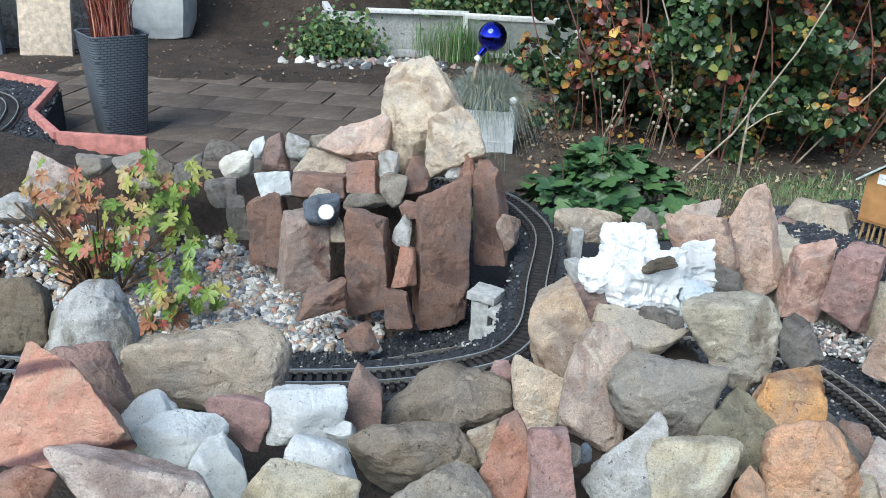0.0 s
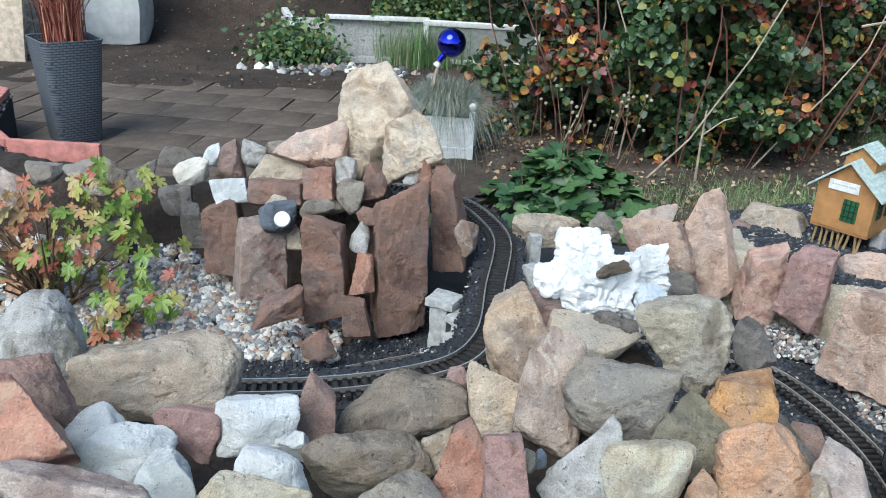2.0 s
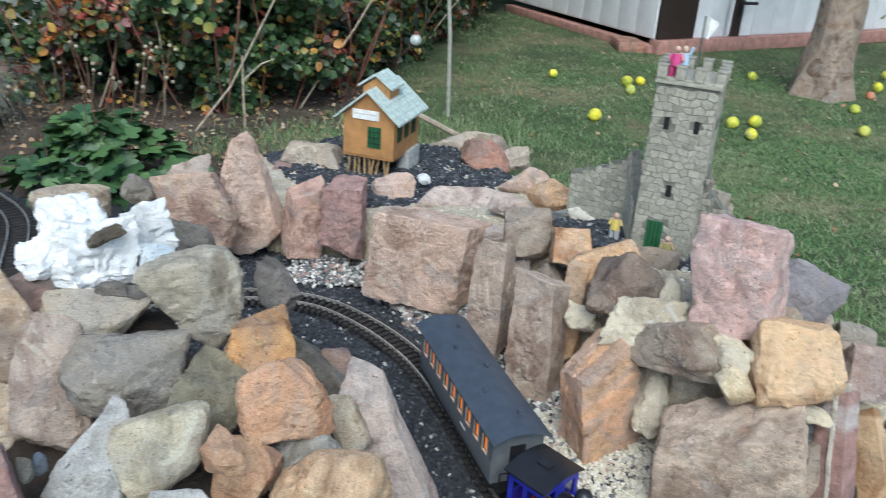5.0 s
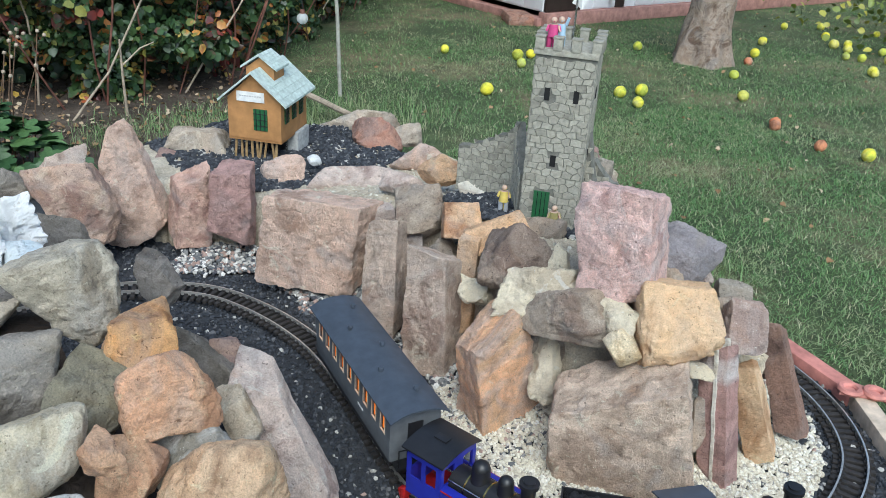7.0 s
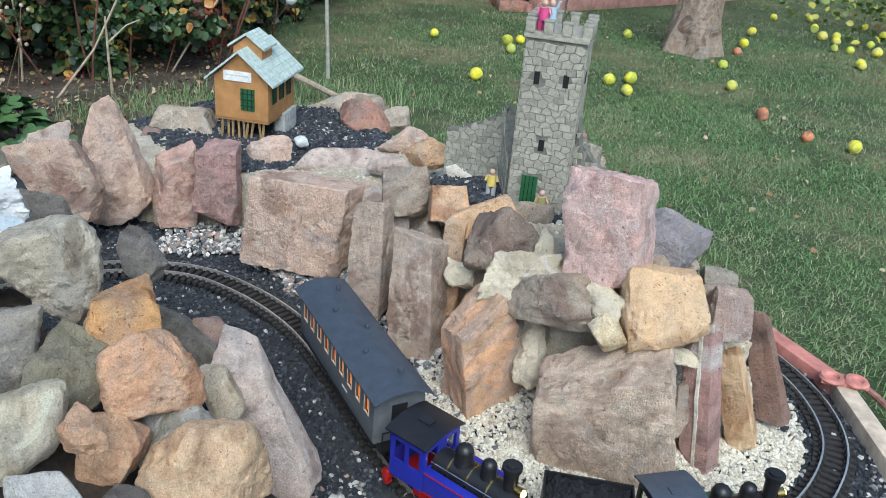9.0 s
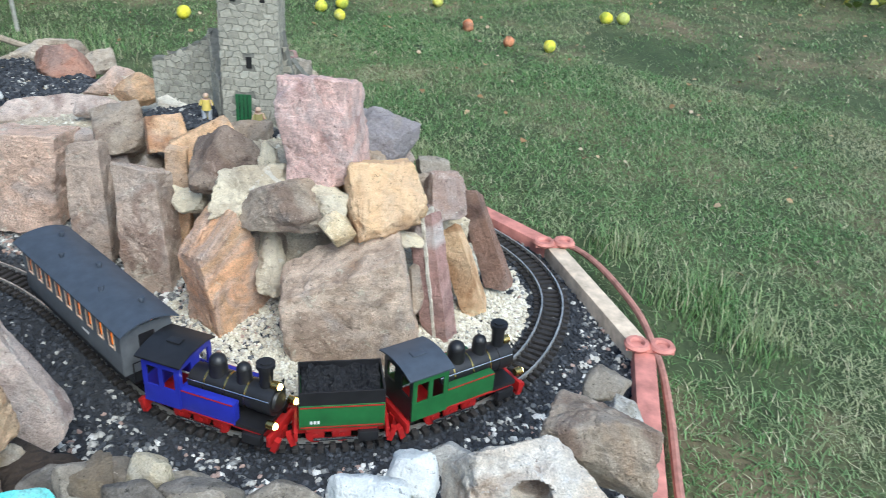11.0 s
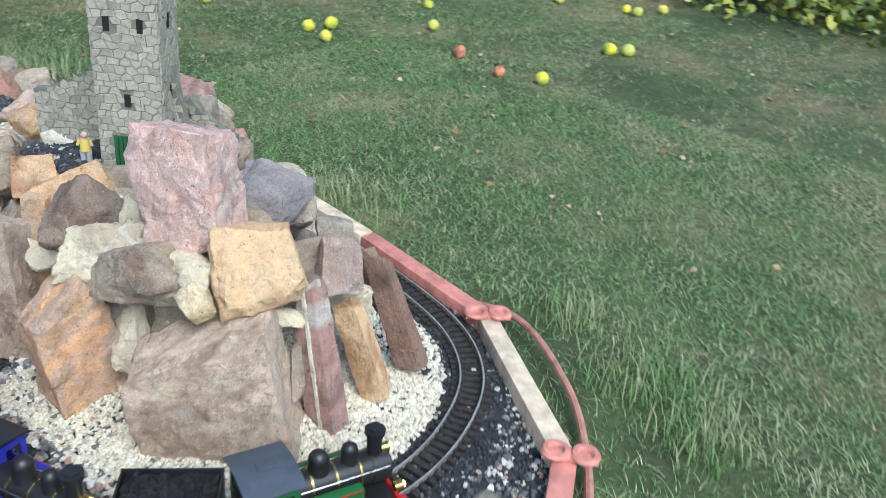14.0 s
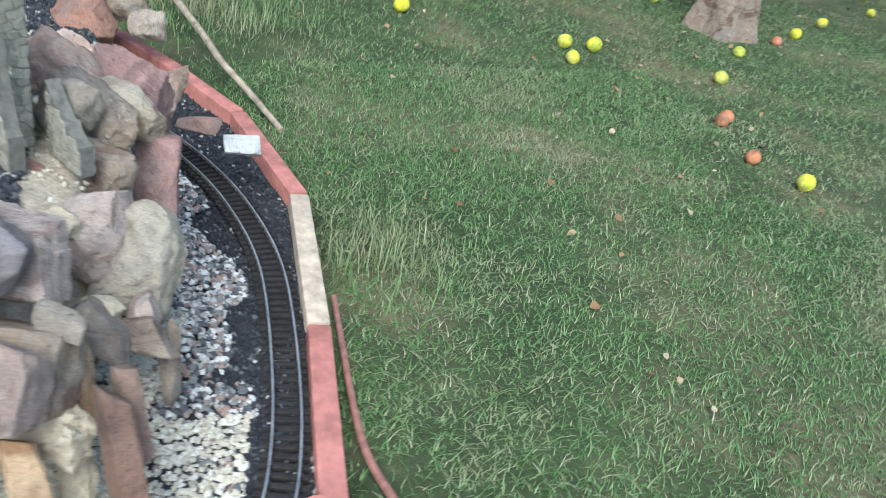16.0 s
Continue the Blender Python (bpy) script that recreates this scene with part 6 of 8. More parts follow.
PEBBLE = gravel_material("mixed pebbles", [(0, (0.50, 0.48, 0.44)), (0.16, (0.24, 0.25, 0.26)), (0.32, (0.42, 0.33, 0.24)), (0.46, (0.13, 0.14, 0.155)), (0.60, (0.60, 0.58, 0.54)), (0.72, (0.30, 0.24, 0.19)), (0.86, (0.36, 0.20, 0.14)), (0.93, (0.66, 0.65, 0.62))], 0.6)
rg = random.Random(8)
dark, pale, mixed, pebbles = [], [], [], []


def keep_off(x, y):
    return inside(x, y, CASTLE) or inside(x, y, MOUND) or inside(x, y, BACK)


rails = np.array([p for p in lower_path])
LOOP = [(0.88, 1.98)] + [tuple(p) for p in lower_path[::6] if p[0] > 0.9] + [(1.5, 2.5)]
for _ in range(150000):
    x, y = rg.uniform(-0.9, 2.15), rg.uniform(0.05, 2.3)
    if not inside(x, y, BOUND) or keep_off(x, y):
        continue
    t = float(np.min(np.hypot(rails[:, 0] - x, rails[:, 1] - y)))
    z = bed_height(x, y, 0)
    c = edge_distance(x, y, CASTLE) if x > 0.7 else 9
    if x > 0.7 and t > 0.055 and inside(x, y, LOOP) and (c < 0.17 + 0.10 * noise.noise(Vector((x * 6, y * 6, 0))) or y < 0.95):
        z += 0.03 * max(0, 1 - c / 0.2)
        if x > 1.14 and y < 0.88 and rg.random() < 0.93:
            pale.append((x, y, z))
        elif rg.random() < 0.85:
            mixed.append((x, y, z))
        else:
            dark.append((x, y, z))
    elif x < -0.12 and y > 1.86 and t > 0.06:
        pebbles.append((x, y, z + 0.006 + 0.05 * max(0, min(1, (y - 1.9) / 0.4))))
    elif x > 0.55 and y < 1.0 and t > 0.07 and rg.random() < 0.22:
        mixed.append((x, y, z))
    elif len(dark) < 30000:
        dark.append((x, y, z + 0.002))
fines = []
for _ in range(26000):
    x, y = rg.uniform(1.12, 1.98), rg.uniform(0.42, 1.15)
    if inside(x, y, LOOP) and not keep_off(x, y) and np.min(np.hypot(rails[:, 0] - x, rails[:, 1] - y)) > 0.052:
        if x < 1.7 or edge_distance(x, y, CASTLE) < 0.10:
            fines.append((x, y, bed_height(x, y, 0) + 0.004 + 0.03 * max(0, 1 - edge_distance(x, y, CASTLE) / 0.2)))
for _ in range(9000):
    x, y = rg.uniform(-1.75, -0.3), rg.uniform(1.85, 2.6)
    if not inside(x, y, BACK):
        pebbles.append((x, y, BED + 0.010 + 0.05 * max(0, min(1, (y - 1.9) / 0.4))))
solo("pebble_bank", terrain("pebble_bank", [(-1.8, 1.82), (-0.14, 1.9), (0.05, 2.0), (-0.1, 2.12), (-0.4, 2.3), (-0.7, 2.55), (-1.8, 2.75)],
     lambda x, y, e: BED + 0.05 * max(0, min(1, (y - 1.9) / 0.4)) * min(1, e * 9) + 0.002, SOIL, 0.03), SOIL, Matrix(), "earth under the pebble bed", "soil", kind="structure")
scatter("dark_chippings", dark, (0.0030, 0.0062), DARKG, "dark blue-grey crushed stone chippings between the sleepers", 1, 0.7, 0.35)
scatter("pale_chippings", pale[:16000], (0.0040, 0.0082), PALEG, "cream limestone chippings heaped round the rockery", 2, 0.75, 0.3)
scatter("pale_fines", fines, (0.0028, 0.0060), PALEG, "fine cream limestone grit between the chippings", 7, 0.75, 0.3)
scatter("grey_chippings", mixed[:14000], (0.0042, 0.0095), MIXG, "grey and white chippings along the rockery foot", 3, 0.75, 0.3)
rg.shuffle(pebbles)
scatter("mixed_pebbles", pebbles[:6500], (0.007, 0.017), PEBBLE, "multicoloured rounded pebbles on the planting bed", 4, 0.65, 0.12)
upper = []
for _ in range(9000):
    x, y = rg.uniform(-1.2, 0.42), rg.uniform(1.33, 2.7)
    if inside(x, y, UP_BED):
        upper.append((x, y, 0.242))
scatter("ledge_chippings", upper, (0.003, 0.006), DARKG, "dark chippings on the upper track ledge", 5, 0.7, 0.35)

PATCH1 = [(1.36, 1.32), (1.42, 1.20), (1.50, 1.08), (1.58, 1.05), (1.60, 1.2), (1.56, 1.45), (1.42, 1.52)]
PATCH2 = [(0.98, 2.30), (1.10, 2.14), (1.28, 2.00), (1.50, 1.96), (1.78, 2.1), (1.78, 2.44), (1.46, 2.70), (1.08, 2.60)]
for k, poly in enumerate((PATCH1, PATCH2)):
    pts = []
    while len(pts) < (2600, 9000)[k]:
        x, y = rg.uniform(1.1, 1.9), rg.uniform(0.95, 2.7)
        if inside(x, y, poly):
            pts.append((x, y, castle_height(x, y, edge_distance(x, y, CASTLE)) + 0.004))
    scatter("plateau_chippings", pts, (0.0045, 0.0085), DARKG, "dark chippings on the rockery plateau", 11 + k, 0.7, 0.35)
crumbs = []
for _ in range(4000):
    x, y = rg.uniform(1.1, 1.92), rg.uniform(0.72, 2.2)
    if inside(x, y, CASTLE) and not inside(x, y, PATCH1) and not inside(x, y, PATCH2):
        crumbs.append((x, y, castle_height(x, y, edge_distance(x, y, CASTLE)) + 0.002))
scatter("mortar_crumbs", crumbs, (0.002, 0.005), PALEG, "crumbly cream mortar grit between the rockery stones", 13, 0.7, 0.35)

# ---- grass ----
def leaf_material(name, stops, rough=0.6, thin=0.25, dry=None):
    m, n, l, b = material(name, rough)
    g = n.new("ShaderNodeNewGeometry")
    c = ramp(n, l, g.outputs["Random Per Island"], stops)
    if dry:
        v = coords(n, l, False)
        d = ramp(n, l, tex(n, l, v, 1.5, 9, 0.72, 0.7), [(0.50, (0, 0, 0)), (0.66, (0.72, 0.72, 0.72))])
        c = mix(n, l, d, c, dry)
    l.new(c, b.inputs["Base Color"])
    b.inputs["Transmission Weight"].default_value = 0.0
    b.inputs["Subsurface Weight"].default_value = 0.0
    return m


GRASS = leaf_material("grass blades", [(0, (0.062, 0.138, 0.038)), (0.4, (0.106, 0.216, 0.064)), (0.68, (0.152, 0.262, 0.090)), (0.88, (0.26, 0.30, 0.15)), (1, (0.44, 0.40, 0.27))], 0.6, dry=(0.37, 0.34, 0.21))


def blades(name, spots, height, width, mat, label, seed, category="grass", lean=0.5):
    r = np.random.default_rng(seed)
    n = len(spots)
    P = np.array(spots)
    a = r.uniform(0, math.tau, n)
    d = np.stack([np.cos(a), np.sin(a), 0 * a], 1)
    sd = np.stack([-np.sin(a), np.cos(a), 0 * a], 1)
    h = r.uniform(height[0], height[1], n)[:, None]
    w = r.uniform(0.6, 1.2, n)[:, None] * width
    b = r.uniform(0.1, lean, n)[:, None] * h
    up = np.array([[0, 0, 1.0]])
    v = np.stack([P - sd * w, P + sd * w, P + d * b * 0.4 + up * h * 0.6 + sd * w * 0.7, P + d * b * 0.4 + up * h * 0.6 - sd * w * 0.7, P + d * b * 1.4 + up * h], 1)
    i = np.arange(n)[:, None] * 5
    quads, tris = (i + np.array([[0, 1, 2, 3]])).tolist(), (i + np.array([[3, 2, 4]])).tolist()
    me = bpy.data.meshes.new(name)
    me.from_pydata(v.reshape(-1, 3).tolist(), [], quads + tris)
    me.materials.append(mat)
    return tagged(new(name, me), label, category, kind="stuff")


HEDGE_BED = [(0.2, 3.0), (0.9, 2.75), (2.1, 3.45), (2.6, 4.5), (4.6, 6.6), (4.2, 7.8), (0.4, 7.8), (0.1, 4.4)]
r2 = np.random.default_rng(21)
spots = []
for n, x0, x1, y0, y1 in ((135000, 1.2, 4.0, -0.95, 2.6), (70000, 1.7, 6.0, 1.6, 4.6), (34000, 3.0, 8.5, -0.6, 6.8)):
    X, Y = r2.uniform(x0, x1, n), r2.uniform(y0, y1, n)
    for x, y in zip(X, Y):
        if not inside(x, y, BOUND) and not inside(x, y, HEDGE_BED) and not (x > 4.8 and y > 4.5):
            d = noise.fractal(Vector((x * 1.1, y * 1.1, 0.5)), 1, 2, 4)
            if d < 0.42 or r2.random() < 0.35:
                spots.append((x, y, lawn_height(x, y) - 0.002))
blades("grass_blades", spots, (0.006, 0.019), 0.0016, GRASS, "short green lawn grass with dry blades", 22, lean=2.4)
far = []
for x, y in zip(r2.uniform(2.6, 9.0, 70000), r2.uniform(-1.2, 6.4, 70000)):
    bare = noise.fractal(Vector((x * 1.6, y * 1.6, 3.5)), 0.9, 2, 4) + 0.5 * math.exp(-((x - 4.3) ** 2 + (y - 3.0) ** 2) / 0.5)
    if bare < 0.30 and math.hypot(x - 1.4, y - 0.5) > 2.2 and not inside(x, y, HEDGE_BED) and not (x > 4.8 and y > 4.5):
        far.append((x, y, lawn_height(x, y) - 0.002))
blades("lawn_tufts", far, (0.008, 0.022), 0.0024, GRASS, "coarser lawn grass tufts thinning to bare patches", 25, lean=2.0)
tuft = []
for cx, cy, s, n in ((2.1, 0.28, 0.10, 500), (2.25, 0.55, 0.08, 300), (2.0, 0.10, 0.10, 300), (2.35, 1.4, 0.15, 500), (1.9, 3.2, 0.35, 2200), (2.35, 3.1, 0.3, 1200), (1.55, 3.30, 0.28, 1800), (1.2, 3.35, 0.2, 500)):
    for _ in range(n):
        tuft.append((r2.normal(cx, s * 0.6), r2.normal(cy, s * 0.6), 0.0))
blades("grass_tufts", tuft, (0.02, 0.075), 0.0016, GRASS, "taller grass tufts beside the edging", 23, lean=0.9)

moss = []
for _ in range(420):
    moss.append((r2.normal(1.60, 0.035), r2.normal(1.29, 0.03), 0.375 + r2.uniform(-0.01, 0.012)))
blades("grass_tuft", moss, (0.02, 0.055), 0.0016, GRASS, "mossy grass tuft growing beside the model tower", 24, lean=1.2)

# ---- fallen leaves and windfall fruit ----
LEAFY = leaf_material("dry leaves", [(0, (0.16, 0.085, 0.04)), (0.3, (0.26, 0.15, 0.07)), (0.6, (0.36, 0.24, 0.13)), (0.85, (0.45, 0.36, 0.25)), (1, (0.10, 0.06, 0.04))], 0.8)


def leaves(name, spots, size, mat, label, seed, upright=1.0, category="leaves", face=None):
    """Folded pointed leaves at spots, joined."""
    r = np.random.default_rng(seed)
    n = len(spots)
    P = np.array(spots)
    base = np.array([[0, 0, 0], [0.42, 0.30, 0.10], [0.36, 0.72, 0.08], [0, 1.05, -0.10], [-0.36, 0.72, 0.08], [-0.42, 0.30, 0.10], [0, 0.5, 0.0]])
    s = r.uniform(size[0], size[1], (n, 1, 1))
    v = base[None] * s * np.stack([r.uniform(0.75, 1.25, n), np.ones(n), r.uniform(0.3, 1.8, n)], 1)[:, None]
    if face is None:
        nz = np.stack([r.normal(0, upright, n), r.normal(0, upright, n), np.ones(n)], 1)
    else:
        nz = np.array(face)[None] + r.normal(0, upright, (n, 3))
    nz /= np.linalg.norm(nz, axis=1)[:, None]
    t = r.normal(size=(n, 3))
    yx = t - nz * (t * nz).sum(1)[:, None]
    yx /= np.linalg.norm(yx, axis=1)[:, None]
    xx = np.cross(yx, nz)
    v = v[..., 0:1] * xx[:, None] + v[..., 1:2] * yx[:, None] + v[..., 2:3] * nz[:, None] + P[:, None]
    f = np.array([[6, 0, 1], [6, 1, 2], [6, 2, 3], [6, 3, 4], [6, 4, 5], [6, 5, 0]])
    f = (f[None] + np.arange(n)[:, None, None] * 7).reshape(-1, 3)
    me = bpy.data.meshes.new(name)
    me.from_pydata(v.reshape(-1, 3).tolist(), [], f.tolist())
    me.materials.append(mat)
    me.polygons.foreach_set("use_smooth", [True] * len(me.polygons))
    return tagged(new(name, me), label, category, kind="stuff")


lit_spots = [(x, y, lawn_height(x, y) + 0.012) for x, y in zip(r2.uniform(2.2, 7.5, 420), r2.uniform(-0.2, 5.0, 420)) if not inside(x, y, BOUND)]
leaves("fallen_leaves", lit_spots, (0.010, 0.028), LEAFY, "scattered dry brown leaves on the lawn", 31, 0.4)
yard_l = [(x, y, soil_height(x, y, 1) + 0.012) for x, y in zip(r2.uniform(-3.5, 0.3, 600), r2.uniform(5.1, 7.2, 600))]
bed_l = [(x, y, lawn_height(x, y) + 0.03) for x, y in zip(r2.uniform(0.4, 3.4, 3800), r2.uniform(2.95, 5.2, 3800)) if inside(x, y, HEDGE_BED)]
leaves("leaf_litter", yard_l + bed_l, (0.008, 0.026), LEAFY, "brown leaf litter and wood chips on bare soil", 32, 0.5)

FRUIT = stone_material("yellow quince skin", (0.62, 0.55, 0.03), (0.70, 0.64, 0.06), (0.42, 0.48, 0.06), 0.05, (0.5, 0.4, 0.1), (0.2, 0.14, 0.03), 0.08)
FRUITG = stone_material("green-yellow fruit skin", (0.42, 0.48, 0.06), (0.52, 0.56, 0.08), (0.36, 0.42, 0.06), 0.05, (0.5, 0.4, 0.1), (0.2, 0.14, 0.03), 0.08)
FRUITR = stone_material("rotten fruit skin", (0.50, 0.17, 0.08), (0.56, 0.24, 0.12), (0.30, 0.12, 0.06), 0.1, (0.5, 0.3, 0.2), (0.1, 0.05, 0.03), 0.2)
APPLES = [(3.10, 3.22), (3.52, 4.11), (3.83, 3.78), (3.70, 3.60), (3.95, 3.78), (3.74, 2.87), (3.87, 2.83), (3.67, 2.68), (4.76, 2.85), (4.35, 2.51), (5.46, 3.17), (4.83, 3.66), (3.95, 1.60), (6.08, 2.74), (5.68, 2.45), (6.35, 3.09), (6.47, 3.05), (6.99, 3.56), (6.45, 2.78), (6.92, 2.91), (6.20, 2.61), (6.70, 3.71), (4.74, 1.63), (4.80, 1.56), (6.09, 1.89), (5.86, 2.05), (5.83, 1.96), (5.70, 2.47), (6.04, 2.83), (6.29, 2.95), (6.6, 3.3), (7.2, 3.2), (7.1, 2.6), (6.8, 2.4), (5.9, 3.4)]


def fruit_mesh(seed, r):
    rr = random.Random(seed)
    bm = bmesh.new()
    ball(bm, 1.0, n=3)
    for v in bm.verts:
        p = v.co
        k = 1 + 0.12 * p.z + 0.08 * noise.noise(p * 1.4 + Vector((seed, 0, 0)))
        if p.z > 0.75:
            k -= 0.25 * (p.z - 0.75)
        v.co = Vector((p.x * k, p.y * k, p.z * 1.08 * k)) * r
    tube(bm, [(0, 0, r * 0.9), (r * 0.06, 0, r * 1.3)], r * 0.05, r * 0.03, 5)
    return bm


for i, (x, y) in enumerate(APPLES):
    rr = random.Random(i)
    r = rr.uniform(0.026, 0.035)
    solo("windfall_fruit", fruit_mesh(i, r), FRUITG if i % 5 == 3 else FRUIT, pose(x, y, lawn_height(x, y) + r * 0.92, rr.uniform(-80, 80), rr.uniform(-80, 80), rr.uniform(0, 360)),
         "greenish yellow windfall fruit lying on the lawn" if i % 5 == 3 else "yellow windfall quince lying on the lawn", "fruit", "windfall fruit on the lawn")
for i, (x, y) in enumerate(((3.88, 1.79), (4.05, 2.13), (4.0, 2.1), (5.2, 3.05))):
    solo("rotten_fruit", fruit_mesh(50 + i, 0.027), FRUITR, pose(x, y, lawn_height(x, y) + 0.023, 40 * i, 30, 0), "brown-red rotting windfall fruit on the lawn", "fruit", "rotten fruit on the lawn")


# ---- tree ----
BARK = stone_material("flaking bark", (0.30, 0.21, 0.15), (0.42, 0.33, 0.26), (0.20, 0.13, 0.09), 0.3, (0.55, 0.48, 0.4), (0.08, 0.05, 0.04), 1.0)
HEDGE_LEAF, hn, hk, hb = material("hedge leaves", 0.45)
hv = coords(hn, hk, False)
hg = hn.new("ShaderNodeNewGeometry")
green = ramp(hn, hk, hg.outputs["Random Per Island"], [(0, (0.012, 0.030, 0.010)), (0.35, (0.026, 0.060, 0.018)), (0.65, (0.046, 0.092, 0.028)), (0.88, (0.075, 0.125, 0.04)), (0.965, (0.28, 0.25, 0.05)), (0.985, (0.40, 0.16, 0.04))])
autumn = ramp(hn, hk, hg.outputs["Random Per Island"], [(0, (0.045, 0.075, 0.024)), (0.30, (0.07, 0.024, 0.022)), (0.55, (0.13, 0.020, 0.024)), (0.72, (0.26, 0.035, 0.025)), (0.88, (0.46, 0.15, 0.035)), (0.96, (0.48, 0.32, 0.06))])
turning = ramp(hn, hk, tex(hn, hk, hv, 3.2, 6, 0.7, 0.8), [(0.52, (0, 0, 0)), (0.56, (0.92, 0.92, 0.92))])
hc = mix(hn, hk, turning, green, autumn)
hc = mix(hn, hk, 0.6, hc, ramp(hn, hk, tex(hn, hk, hv, 45, 4), [(0.3, (0.6, 0.6, 0.6)), (0.7, (1.25, 1.25, 1.25))]), "MULTIPLY")
hk.new(hc, hb.inputs["Base Color"])
# darker copy of the leaf greens: shade inside the hedge put into colour
SHADE_LEAF = leaf_material("shaded hedge leaves", [(0, (0.010, 0.022, 0.008)), (0.5, (0.022, 0.046, 0.016)), (1, (0.05, 0.085, 0.03))], 0.55)


def tree(x, y):
    base = thing("fruit_tree", pose(x, y, 0), "old quince tree with flaking brown bark on the lawn", "tree")
    bm = bmesh.new()
    path = [(0, 0, -0.05), (0.0, 0.0, 0.08), (0.02, 0.0, 0.3), (0.05, 0.02, 0.8), (0.06, 0.03, 1.5), (0.05, 0.02, 2.2)]
    tube(bm, path, 0.165, 0.10, 18)
    bmesh.ops.subdivide_edges(bm, edges=bm.edges[:], cuts=3, use_grid_fill=True)
    for v in bm.verts:
        q = v.co
        rad = Vector((q.x, q.y, 0))
        flare = max(0, 0.22 - q.z) * 0.9
        v.co += rad * flare * (1 + 0.6 * math.sin(5 * math.atan2(q.y, q.x))) + rad * 0.14 * noise.fractal(Vector((q.x * 9, q.y * 9, q.z * 3)), 1, 2, 3)
    part("trunk", bm, BARK, base)
    rr = random.Random(4)
    tips = []
    for k in range(7):
        a = k * 0.9
        p = [Vector((0.05, 0.02, 1.7 + 0.07 * k))]
        for j in range(4):
            p.append(p[-1] + Vector((math.cos(a) * 0.38, math.sin(a) * 0.38, 0.28)) + Vector((rr.uniform(-.1, .1), rr.uniform(-.1, .1), rr.uniform(-.05, .1))))
        bm = bmesh.new()
        tube(bm, p, 0.05, 0.012, 8)
        part("limb", bm, BARK, base)
        tips += p[1:]
    pts = [tuple(t + Vector((rr.gauss(0, .25), rr.gauss(0, .25), rr.gauss(0, .2)))) for t in tips for _ in range(90)]
    ob = leaves("crown", pts, (0.05, 0.09), HEDGE_LEAF, "crown of small green leaves", 41, 1.0)
    ob.parent = base
    del ob["category"]


tree(4.96, 3.24)


# ---- garden shed ----
SHEDW = plain("white boarding", (0.74, 0.75, 0.76), 0.6, vary=0.05, scale=6)
SHEDB = plain("dark brown frame", (0.030, 0.018, 0.014), 0.6, vary=0.15, scale=20)
PLINTH = plain("pink plinth", (0.42, 0.22, 0.18), 0.85, vary=0.2, scale=18, bumps=0.4)
ROOFD = plain("roofing felt", (0.06, 0.05, 0.05), 0.9, vary=0.2, scale=20)
shed = thing("garden_shed", pose(4.80, 4.56, 0, 0, 0, -1.5), "white boarded garden shed with dark brown door frames", "shed")
bm = bmesh.new()
box(bm, 4.2, 1.9, 2.1, pose(2.1, 0.95, 1.15))
part("wall", bm, SHEDW, shed)
for k in range(9):
    bm = bmesh.new()
    box(bm, 0.012, 0.208, 2.06, pose(-0.004, 0.11 + k * 0.212, 1.14), bevel=0.003)
    part("board", bm, SHEDW, shed)
for k, x in enumerate((0.62, 0.78, 1.10, 1.32, 1.54, 1.76, 1.98, 2.2, 2.42, 2.64, 2.86, 3.08, 3.3)):
    bm = bmesh.new()
    box(bm, 0.205, 0.012, 2.06, pose(x, -0.004, 1.14), bevel=0.003)
    part("board", bm, SHEDW, shed)
bm = bmesh.new()
box(bm, 0.36, 0.03, 2.05, pose(0.18, -0.012, 1.13), bevel=0.004)
part("corner_panel", bm, SHEDB, shed, "dark brown corner panel")
bm = bmesh.new()
box(bm, 0.09, 0.03, 2.05, pose(0.80, -0.014, 1.13), bevel=0.004)
post = part("door_post", bm, SHEDB, shed, "dark brown door post")
bm = bmesh.new()
box(bm, 0.03, 0.03, 0.16, pose(0.80, -0.035, 0.33), bevel=0.004)
tube(bm, [(0.80, -0.045, 0.36), (0.80, -0.075, 0.36), (0.93, -0.075, 0.355)], 0.012)
part("door_handle", bm, BLACK, post, "black lever handle")
bm = bmesh.new()
box(bm, 4.24, 0.10, 0.10, pose(2.1, -0.02, 0.05), bevel=0.006)
box(bm, 0.10, 1.92, 0.06, pose(-0.01, 0.95, 0.03), bevel=0.006)
part("plinth", bm, PLINTH, shed, "pink painted plinth")
bm = bmesh.new()
box(bm, 4.6, 2.3, 0.06, pose(2.1, 0.95, 2.25, 4, 0, 0), bevel=0.01)
part("roof", bm, ROOFD, shed)
bm = bmesh.new()
box(bm, 0.30, 0.20, 0.09, bevel=0.03)
solo("plinth_stone", bm, STONE_MAT["redsand"], pose(4.72, 4.75, 0.03, 0, 0, 60), "flat pinkish stone beside the shed corner", "stone")

